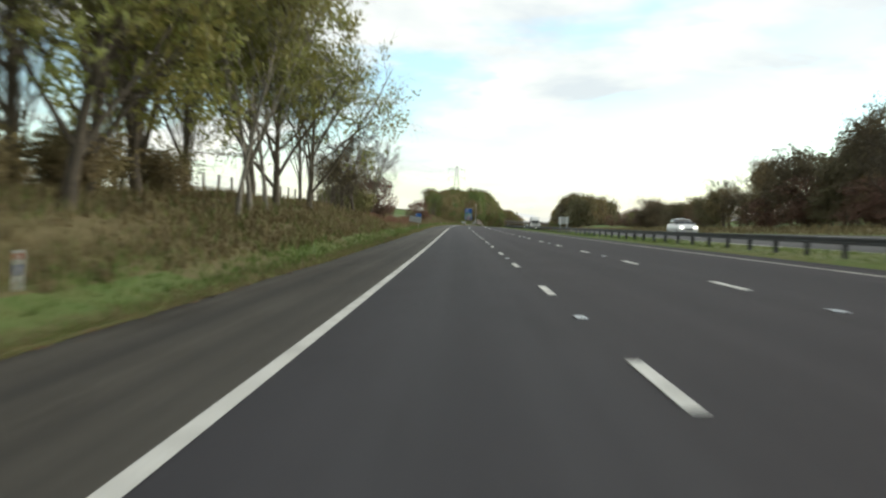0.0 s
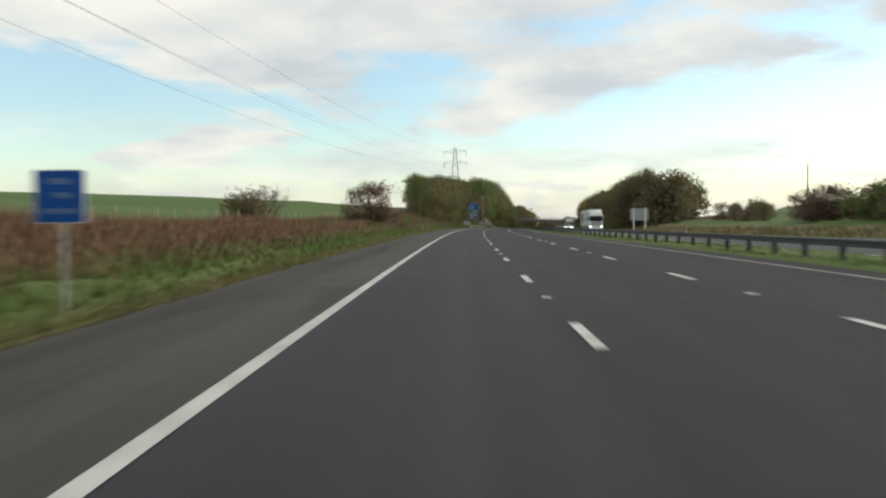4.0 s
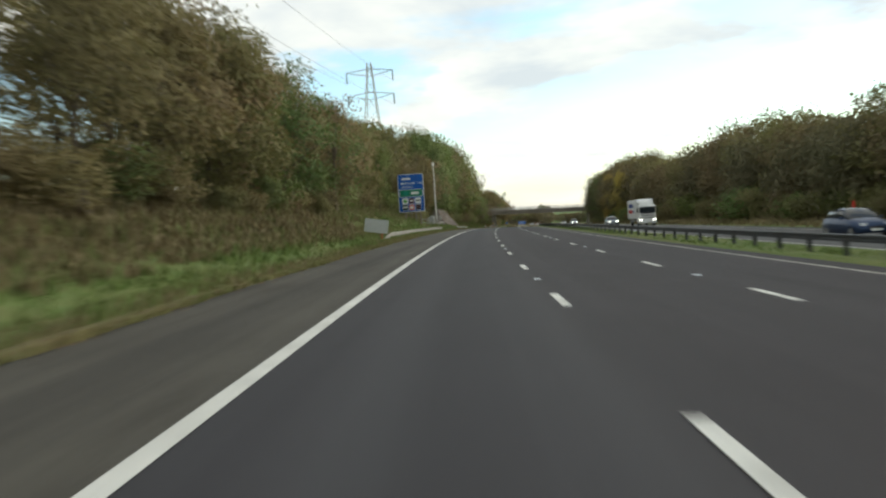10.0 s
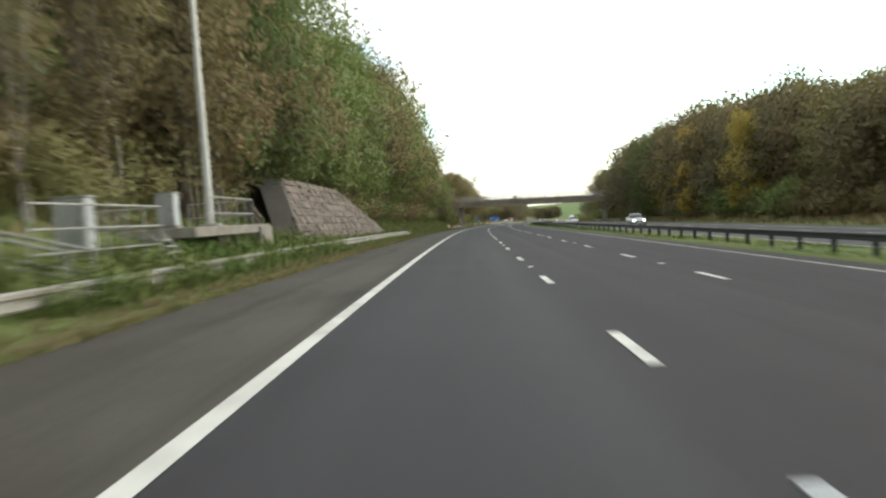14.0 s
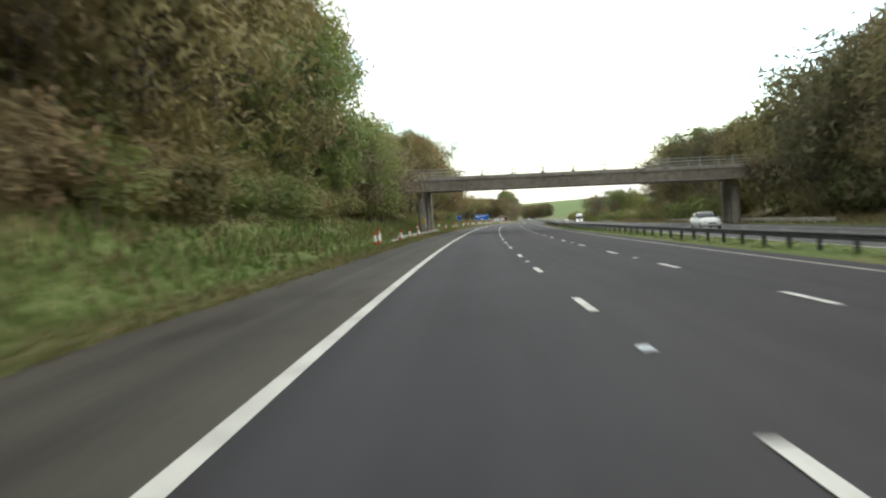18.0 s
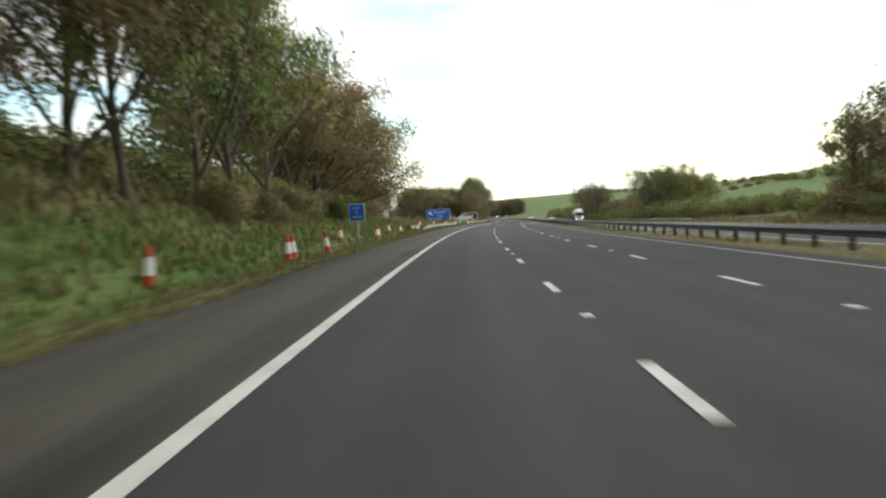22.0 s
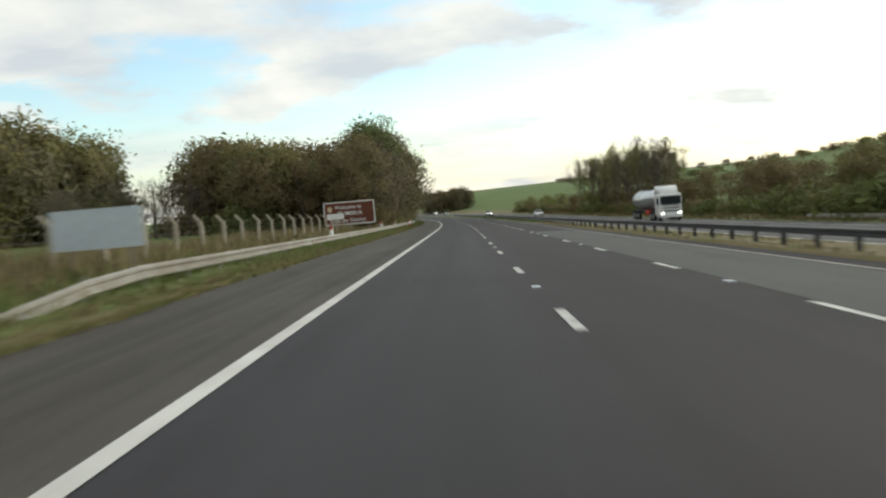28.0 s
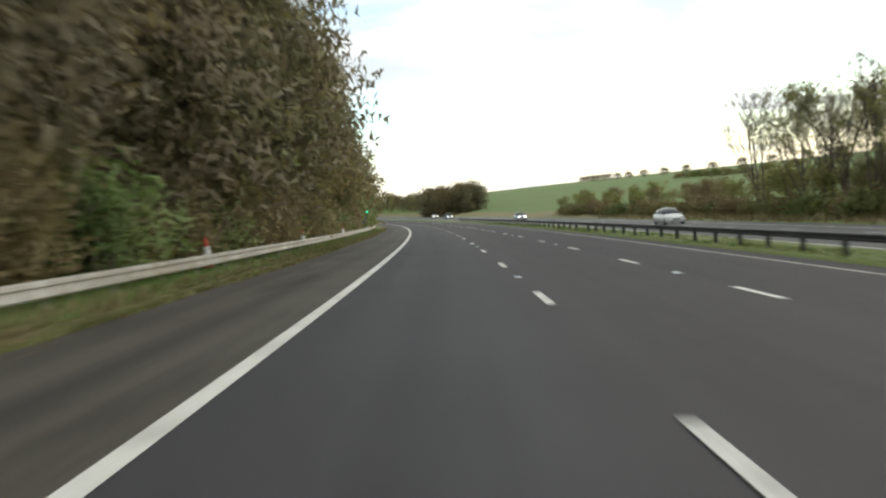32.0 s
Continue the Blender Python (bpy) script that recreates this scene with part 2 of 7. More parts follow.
M_VERGE = mat("verge_grass", (0.10, 0.155, 0.038), (0.155, 0.155, 0.056), rough=0.95, scale=1.2, coarse=0.12, bump=0.8, bscale=9)
M_ROUGH = mat("rough_grass", (0.125, 0.112, 0.042), (0.185, 0.145, 0.075), rough=0.95, scale=0.9, coarse=0.1, bump=0.9, bscale=6)
M_WOODFLOOR = mat("wood_floor", (0.060, 0.058, 0.026), (0.100, 0.080, 0.042), rough=1.0, scale=0.8, coarse=0.15, bump=0.9, bscale=5)
M_FIELD = mat("pasture", (0.072, 0.130, 0.024), (0.105, 0.140, 0.036), rough=0.95, scale=0.25, coarse=0.02, bump=0.3, bscale=4)
M_BLADE = mat("grass_blade", (0.114, 0.196, 0.042), (0.190, 0.205, 0.072), rough=0.8, scale=0.8, coarse=0.1, island=0.35)
M_DRY = mat("dry_grass_blade", (0.165, 0.140, 0.062), (0.230, 0.180, 0.095), rough=0.85, scale=0.5, coarse=0.06, island=0.35)
M_BRACKEN = mat("bracken", (0.200, 0.100, 0.066), (0.24, 0.15, 0.10), rough=0.9, scale=0.6, coarse=0.08, island=0.4)
M_LITTER = mat("dead_leaf", (0.130, 0.070, 0.030), (0.200, 0.130, 0.070), rough=0.8, island=0.4)
M_BARK = mat("bark", (0.120, 0.100, 0.076), (0.070, 0.058, 0.045), rough=0.95, scale=9, coarse=1.2, bump=0.8, bscale=18)
M_BARK_PALE = mat("pale_bark", (0.34, 0.31, 0.26), (0.15, 0.13, 0.11), rough=0.9, scale=7, coarse=1.0, bump=0.6, bscale=16)
M_BARK_LIGHT = mat("grey_bark", (0.16, 0.135, 0.10), (0.09, 0.075, 0.055), rough=0.95, scale=8, coarse=1.2, bump=0.7, bscale=16)
LEAF = {
    "green": mat("green_leaf", (0.114, 0.164, 0.044), (0.156, 0.176, 0.058), rough=0.65, scale=0.6, coarse=0.2, rand=0.18, island=0.2, translucent=0.35, hue=0.025),
    "olive": mat("olive_leaf", (0.160, 0.152, 0.060), (0.200, 0.162, 0.072), rough=0.7, scale=0.6, coarse=0.2, rand=0.18, island=0.2, translucent=0.35, hue=0.025),
    "brown": mat("brown_leaf", (0.185, 0.158, 0.072), (0.220, 0.165, 0.085), rough=0.75, scale=0.6, coarse=0.2, rand=0.18, island=0.2, translucent=0.35, hue=0.02),
    "yellow": mat("yellow_leaf", (0.46, 0.35, 0.07), (0.36, 0.29, 0.08), rough=0.6, scale=0.6, coarse=0.2, rand=0.12, island=0.2, translucent=0.35, hue=0.01),
    "red": mat("red_leaf", (0.152, 0.088, 0.066), (0.189, 0.116, 0.083), rough=0.75, scale=0.6, coarse=0.3, rand=0.18, island=0.2, translucent=0.35, hue=0.01),
    "lime": mat("light_green_leaf", (0.220, 0.242, 0.066), (0.253, 0.226, 0.077), rough=0.6, scale=0.6, coarse=0.2, rand=0.15, island=0.2, translucent=0.4, hue=0.02),
    "oak": mat("oak_leaf", (0.175, 0.150, 0.062), (0.225, 0.165, 0.078), rough=0.7, scale=0.6, coarse=0.2, rand=0.12, island=0.25, translucent=0.35, hue=0.015),
    "dark": mat("dark_leaf", (0.116, 0.107, 0.056), (0.144, 0.116, 0.068), rough=0.7, scale=0.6, coarse=0.2, rand=0.18, island=0.2, translucent=0.35, hue=0.025),
}
M_GALV = mat("galvanised_steel", (0.40, 0.40, 0.38), (0.28, 0.27, 0.25), rough=0.55, metal=0.6, scale=5, coarse=0.6, bump=0.1, bscale=20, grime=(0.20, 0.17, 0.13))
M_WEATHERED = mat("weathered_steel", (0.42, 0.405, 0.37), (0.24, 0.22, 0.185), rough=0.7, metal=0.25, scale=4, coarse=0.5, grime=(0.22, 0.17, 0.11))
M_DARKSTEEL = mat("dark_steel", (0.085, 0.088, 0.095), (0.050, 0.050, 0.052), rough=0.6, metal=0.5, scale=5, coarse=0.5, grime=(0.06, 0.05, 0.045))
M_CONC = mat("concrete", (0.30, 0.275, 0.24), (0.20, 0.18, 0.15), rough=0.9, scale=3, coarse=0.35, bump=0.3, bscale=25, grime=(0.12, 0.105, 0.085))
M_CONC_DARK = mat("stained_concrete", (0.20, 0.175, 0.15), (0.12, 0.105, 0.09), rough=0.9, scale=3, coarse=0.35, bump=0.3, bscale=25, grime=(0.07, 0.06, 0.05))
M_FASCIA = mat("stained_fascia", (0.235, 0.205, 0.17), (0.145, 0.125, 0.10), rough=0.9, scale=3, coarse=0.35, bump=0.3, bscale=25, grime=(0.09, 0.075, 0.06))
M_BLUE = mat("sign_blue", (0.008, 0.10, 0.42), (0.010, 0.085, 0.34), rough=0.45, scale=3, coarse=0.4)
M_WHITE = mat("sign_white", (0.80, 0.80, 0.78), (0.66, 0.66, 0.63), rough=0.5, scale=4, coarse=0.5)
M_GREY = mat("sign_grey_back", (0.36, 0.37, 0.36), (0.27, 0.28, 0.27), rough=0.6, metal=0.3, scale=3, coarse=0.4)
M_BROWN = mat("sign_brown", (0.130, 0.035, 0.016), (0.100, 0.030, 0.014), rough=0.5, scale=3, coarse=0.4)
M_SIGNGREEN = mat("sign_green", (0.010, 0.20, 0.11), (0.010, 0.16, 0.09), rough=0.5)
M_BLACK = mat("black_plastic", (0.018, 0.018, 0.018), (0.030, 0.030, 0.030), rough=0.5)
M_RED = mat("cone_red", (0.55, 0.045, 0.022), (0.42, 0.035, 0.020), rough=0.5, grime=(0.22, 0.04, 0.03))
M_CONEWHITE = mat("cone_white", (0.75, 0.75, 0.73), (0.58, 0.57, 0.54), rough=0.4, grime=(0.4, 0.38, 0.34))
M_YELLOW = mat("sign_yellow", (0.72, 0.42, 0.015), (0.62, 0.36, 0.012), rough=0.5)
M_WOOD = mat("weathered_wood", (0.26, 0.22, 0.17), (0.15, 0.125, 0.095), rough=0.9, scale=8, coarse=1.0, bump=0.5, bscale=20)
M_PALEPOST = mat("concrete_post", (0.42, 0.37, 0.29), (0.30, 0.26, 0.20), rough=0.9, scale=5, coarse=0.8, bump=0.3, bscale=25)
M_STONE = mat("rubble_stone", (0.22, 0.18, 0.15), (0.13, 0.105, 0.09), rough=0.95, scale=2, coarse=0.5, bump=0.7, bscale=14, rand=0.3)
M_MORTAR = mat("mortar", (0.17, 0.15, 0.125), (0.12, 0.105, 0.09), rough=0.95, scale=6)
M_WIRE = mat("wire", (0.12, 0.12, 0.12), (0.09, 0.09, 0.09), rough=0.6, metal=0.5)
M_LENS = mat("reflector", (0.75, 0.78, 0.80), (0.6, 0.62, 0.65), rough=0.2)


# ---- plan of the road: left edge line runs at across = 0, right is positive ----
HEADING = [-0.00, -0.18, -0.31, -0.40, -0.36, -0.12, 0.27, 0.75, 1.44, 2.28, 2.97, 3.67, 4.44, 5.18, 5.84, 6.42, 6.80, 7.05, 7.40, 7.99, 8.78, 9.47, 10.04, 10.54, 11.11, 11.99, 13.07, 14.02, 14.58, 14.91, 15.10, 15.15, 15.02, 14.52, 13.58, 12.50, 11.44, 10.40, 9.36, 8.31, 7.27, 6.23, 5.18, 4.14, 3.10, 2.06, 1.02, -0.02, -1.07, -2.11, -3.15, -4.19, -5.23]
GRADE = [0.48, 0.67, 0.75, 0.66, 0.49, 0.25, 0.17, -0.05, -0.43, -0.62, -0.77, -0.66, -0.64, -0.69, -0.95, -1.05, -1.01, -0.86, -0.76, -0.63, -0.50, -0.36, -0.22, -0.08, 0.06, 0.21, 0.35]
BANK = [-3.54, -2.41, -1.21, 0.06, 1.11, 1.67, 2.10, 2.22, 2.10, 1.67, 1.32, 1.14, 1.49, 2.00, 2.37, 2.73, 2.92, 2.80, 2.30, 1.83, 1.37, 0.92, 0.48, 0.05, -0.38, -0.81, -1.24]
ALONG = np.arange(-600.0, 2601.0, 2.5)
_core = np.arange(0.0, 1301.0, 2.5)


def _smooth(values, step, width):
    a = np.interp(_core, np.arange(len(values)) * step, values)
    a = np.convolve(np.pad(a, width // 2, "edge"), np.ones(width) / width, "valid")
    return np.interp(ALONG, _core, a)


R_TURN = np.radians(_smooth(HEADING, 25.0, 9))
R_GRADE = np.radians(_smooth(GRADE, 50.0, 21)) * np.clip((1900 - ALONG) / 600, 0, 1) * np.clip((ALONG + 500) / 500, 0, 1)
R_BANK = np.tan(np.radians(_smooth(BANK, 50.0, 21)))


def _cum(a):
    c = np.concatenate([[0], np.cumsum((a[1:] + a[:-1]) / 2 * 2.5)])
    return c - np.interp(0.0, ALONG, c)


R_X, R_Y, R_Z = _cum(np.sin(R_TURN)), _cum(np.cos(R_TURN)), _cum(np.tan(R_GRADE))


def turn_at(s):
    return np.interp(s, ALONG, R_TURN)


def surface_z(s, x):
    return np.interp(s, ALONG, R_Z) - x * np.interp(s, ALONG, R_BANK)


def flat(s, x):
    t = turn_at(s)
    return np.interp(s, ALONG, R_X) + x * np.cos(t), np.interp(s, ALONG, R_Y) - x * np.sin(t)


LEFT_EDGE, RIGHT_EDGE = -3.55, 30.2
L_D = [0, 1.2, 4, 8, 14, 30, 80, 200, 500, 1000]
L_ROWS = {-80: [0, .1, .9, 2.2, 2.8, 3.1, 4.5, 9, 16, 30], 18: [0, .1, .9, 2.3, 2.9, 3.2, 4.6, 9, 16, 30], 45: [0, .1, 1.3, 2.9, 3.2, 3.5, 5, 9, 16, 30],
          78: [0, .1, 1.3, 2.85, 3.05, 3.4, 5, 10, 16, 30],
          105: [0, .1, .8, 1.9, 2.4, 2.8, 4.2, 8, 14, 30], 140: [0, .1, .5, 1.0, 1.3, 2.2, 5.5, 11, 15, 30],
          215: [0, .1, .5, 1.1, 1.4, 2.9, 6.6, 11.5, 16, 30], 260: [0, .1, 1.0, 2.8, 3.6, 5.6, 8.0, 11.5, 16, 30],
          320: [0, .1, .8, 2.6, 4, 6, 8.6, 11.5, 16, 30], 350: [0, .1, 1.0, 3.3, 4.9, 6.6, 8, 10, 14, 30],
          380: [0, .1, .9, 3.0, 4.9, 7.2, 9, 11, 14, 30], 430: [0, .1, .9, 2.7, 4.2, 6, 8, 10, 14, 30], 460: [0, .1, 1.0, 3.2, 4.7, 6.4, 8, 10, 14, 30],
          550: [0, .1, 1.1, 3.2, 4.7, 6.2, 7.5, 9, 14, 30], 600: [0, .1, 1.2, 3.3, 4.3, 5.0, 6, 8, 14, 30], 640: [0, .1, 1.0, 2.8, 3.6, 4.1, 4.8, 6, 12, 30],
          690: [0, .1, .4, 1.0, 1.3, 1.7, 2.5, 5, 12, 30], 740: [0, .05, .2, .4, .6, 1, 2, 4, 12, 30],
          1400: [0, .05, .3, .6, 1, 2, 4, 8, 16, 30]}
R_D = [0, 2, 6, 15, 40, 100, 200, 400, 1000]
R_ROWS = {-80: [0, .1, .5, 1, 2, 4, 6, 8, 20], 200: [0, .1, .8, 1.5, 2.5, 5, 8, 10, 20],
          300: [0, .2, 1.2, 2.5, 4, 6, 8, 10, 20], 550: [0, .2, 1.5, 3, 5, 8, 12, 20, 40],
          600: [0, .1, .6, 1.5, 4, 9, 18, 32, 50], 700: [0, .1, .4, 1.2, 4.2, 11, 24, 40, 55], 850: [0, .1, .4, 1.3, 5, 14, 29, 42, 55],
          950: [0, .1, .5, 1.5, 4.6, 12.5, 27, 38, 50], 1030: [0, .1, .5, 1.5, 4.2, 10, 20, 30, 44],
          1120: [0, .1, .5, 1.5, 4, 8.5, 14, 22, 36], 1400: [0, .1, .5, 2, 5.5, 9, 13, 20, 30]}


def _profile(rows, dist, s, d):
    keys = list(rows)
    cols = np.array([np.interp(s, keys, [rows[k][i] for k in keys]) for i in range(len(dist))])
    return np.array([np.interp(dd, dist, cols[:, j]) for j, dd in enumerate(np.atleast_1d(d))])


def ground_z(s, x):
    """Height of the ground beside the road."""
    s, x = np.atleast_1d(np.asarray(s, float)), np.atleast_1d(np.asarray(x, float))
    xc = np.clip(x, LEFT_EDGE, RIGHT_EDGE)
    # the verges keep the cross-fall for a little way only
    xe = np.clip(x, LEFT_EDGE - 4, RIGHT_EDGE + 4)
    z = surface_z(s, xe)
    z = z + np.where(x < LEFT_EDGE, _profile(L_ROWS, L_D, s, np.maximum(LEFT_EDGE - x, 0)), 0)
    z = z + np.where(x > RIGHT_EDGE, _profile(R_ROWS, R_D, s, np.maximum(x - RIGHT_EDGE, 0)), 0)
    return z


def spot(s, x, lift=0.0, turn=0.0, on_ground=True):
    """An upright pose beside the road: y runs along it, x across it."""
    px, py = flat(s, x)
    z = float(ground_z(s, x)[0]) if on_ground else float(surface_z(s, x))
    return pose(float(px), float(py), z + lift, 0, 0, -math.degrees(float(turn_at(s))) + turn)


# ---- building helpers ----
def mesh_of(name, bm, material):
    me = bpy.data.meshes.new(name)
    bm.to_mesh(me)
    bm.free()
    for mm in (material if isinstance(material, (list, tuple)) else [material]):
        me.materials.append(mm)
    return me


def part(name, bm, material, parent, label=""):
    ob = new(name, mesh_of(name, bm, material))
    ob.parent = parent
    return tagged(ob, label)


def thing(name, m, label, category, group="", kind=""):
    ob = new(name)
    ob.empty_display_size = 0.2
    ob.matrix_world = m
    return tagged(ob, label, category, group, kind)


def raw(name, verts, faces, material, smooth=False):
    me = bpy.data.meshes.new(name)
    me.from_pydata(verts, [], faces)
    me.materials.append(material)
    if smooth:
        me.polygons.foreach_set("use_smooth", [True] * len(me.polygons))
    me.update()
    return me


def triangles(name, v, material, smooth=False):
    """A mesh of loose triangles from an (n, 3) array, three rows each."""
    me = bpy.data.meshes.new(name)
    n = len(v)
    me.vertices.add(n)
    me.vertices.foreach_set("co", np.ascontiguousarray(v, dtype=np.float32).ravel())
    me.loops.add(n)
    me.loops.foreach_set("vertex_index", np.arange(n, dtype=np.int32))
    me.polygons.add(n // 3)
    me.polygons.foreach_set("loop_start", np.arange(0, n, 3, dtype=np.int32))
    if smooth:
        me.polygons.foreach_set("use_smooth", np.ones(n // 3, dtype=bool))
    me.materials.append(material)
    me.update(calc_edges=True)
    return me


def box(bm, cx, cy, cz, sx, sy, sz, bevel=0.0, turn=None):
    m = Matrix.Translation((cx, cy, cz)) @ (turn or Matrix.Identity(4)) @ Matrix.Diagonal((sx, sy, sz, 1))
    g = bmesh.ops.create_cube(bm, size=1.0, matrix=m)
    if bevel:
        edges = list({e for v in g["verts"] for e in v.link_edges})
        bmesh.ops.bevel(bm, geom=edges, offset=bevel, segments=2, affect="EDGES", profile=0.5)
    return bm


def rod(bm, p, q, r0, r1=None, n=8):
    p, q = Vector(p), Vector(q)
    d = q - p
    m = Matrix.Translation((p + q) / 2) @ d.to_track_quat("Z", "Y").to_matrix().to_4x4()
    bmesh.ops.create_cone(bm, cap_ends=True, segments=n, radius1=r0, radius2=r0 if r1 is None else r1, depth=d.length, matrix=m)
    return bm


def BM():
    return bmesh.new()


def strip_mesh(name, s0, s1, xs, lift, material, step=2.5, thick=0.0, zfun=None):
    """A ribbon along the road between the offsets xs, with UVs in metres."""
    n = max(2, int(round((s1 - s0) / step)) + 1)
    ss = np.linspace(s0, s1, n)
    k = len(xs)
    verts, uvs = [], []
    for s in ss:
        for x in xs:
            px, py = flat(s, x)
            verts.append((float(px), float(py), float(surface_z(s, x)) + lift))
            uvs.append((x, s))
    faces = [(i * k + j, i * k + j + 1, (i + 1) * k + j + 1, (i + 1) * k + j) for i in range(n - 1) for j in range(k - 1)]
    if thick:
        o = len(verts)
        verts += [(a, b, c - thick) for a, b, c in verts]
        uvs += uvs
        faces += [(o + f[3], o + f[2], o + f[1], o + f[0]) for f in faces]
        for i in range(n - 1):
            a, b = i * k, (i + 1) * k
            faces += [(a, b, o + b, o + a), (a + k - 1, o + a + k - 1, o + b + k - 1, b + k - 1)]
        faces += [(j, o + j, o + j + 1, j + 1)[::-1] for j in range(k - 1)]
        e = (n - 1) * k
        faces += [(e + j, o + e + j, o + e + j + 1, e + j + 1) for j in range(k - 1)]
    me = raw(name, verts, faces, material)
    lay = me.uv_layers.new(name="across_along")
    idx = np.empty(len(me.loops), int)
    me.loops.foreach_get("vertex_index", idx)
    lay.data.foreach_set("uv", np.array(uvs)[idx].ravel())
    return me


# ---- ground: one sheet ----
def build_ground():
    ss = np.concatenate([[-600, -450, -300, -200], np.arange(-100, 1001, 4.0), np.arange(1020, 1301, 20.0), [1350, 1450, 1600, 1800, 2100, 2500]])
    left = LEFT_EDGE - np.array([900, 600, 400, 250, 160, 110, 80, 55, 40, 30, 23, 18, 14, 11, 9, 8, 6.5, 5, 4, 3.2, 2.2, 1.2, 0.5, 0.02])
    mid = np.array([-3.4, 0, 5, 11.85, 12.1, 12.6, 13.5, 14.6, 15.3, 15.6, 22, 30.05])
    right = RIGHT_EDGE + np.array([0.02, 0.6, 1.2, 2, 3, 4.5, 6, 9, 12, 15, 20, 28, 40, 60, 80, 100, 140, 200, 280, 400, 600, 900])
    xs = np.concatenate([left, mid, right])
    rng = np.random.default_rng(3)
    n, k = len(ss), len(xs)
    verts = []
    for s in ss:
        px, py = flat(s, xs)
        z = ground_z(np.full(k, s), xs)
        d = np.where(xs < LEFT_EDGE, LEFT_EDGE - xs, np.where(xs > RIGHT_EDGE, xs - RIGHT_EDGE, 0))
        z = z + rng.normal(0, 1, k) * np.clip(d - 0.6, 0, 3) * 0.035
        road_part = (d == 0)
        z = np.where(road_part, z - 0.25, z)
        med = (xs > 12.0) & (xs < 15.4)
        z = np.where(med, z + 0.31 + 0.02 * rng.normal(0, 1, k), z)
        verts += list(zip(px.tolist(), py.tolist(), z.tolist()))
    faces, mats = [], []
    for i in range(n - 1):
        s = (ss[i] + ss[i + 1]) / 2
        for j in range(k - 1):
            x = (xs[j] + xs[j + 1]) / 2
            d, e = LEFT_EDGE - x, x - RIGHT_EDGE
            d += 0.5 * math.sin(s * 0.31) + 0.4 * math.sin(s * 0.83 + 1) if d > 1.5 else 0
            faces.append((i * k + j, i * k + j + 1, (i + 1) * k + j + 1, (i + 1) * k + j))
            if d > 0:
                wood = s < 90 or 240 < s < 680 or s > 815
                green = 1.9 if s < 90 else (3.4 if not 320 < s < 620 else 5.0)
                c = 0 if d < green else (1 if d < (10.5 if not wood else 7) else (2 if wood and d < (60 if s > 305 else 11) else 3))
            elif e > 0:
                wood = 275 < s < 600
                c = 0 if e < 2.5 else (1 if e < 10 else (2 if wood and e < 60 else 3))
            else:
                c = 1 if 590 < s < 840 else 0
            mats.append(c)
    me = raw("ground", verts, faces, M_VERGE, smooth=True)
    for m in (M_ROUGH, M_WOODFLOOR, M_FIELD):
        me.materials.append(m)
    me.polygons.foreach_set("material_index", mats)
    tagged(new("ground", me), "grassy verges, rough banks and pasture beside the motorway", "ground", kind="structure")


build_ground()


# ---- carriageways ----
S0, S1 = -60.0, 1500.0


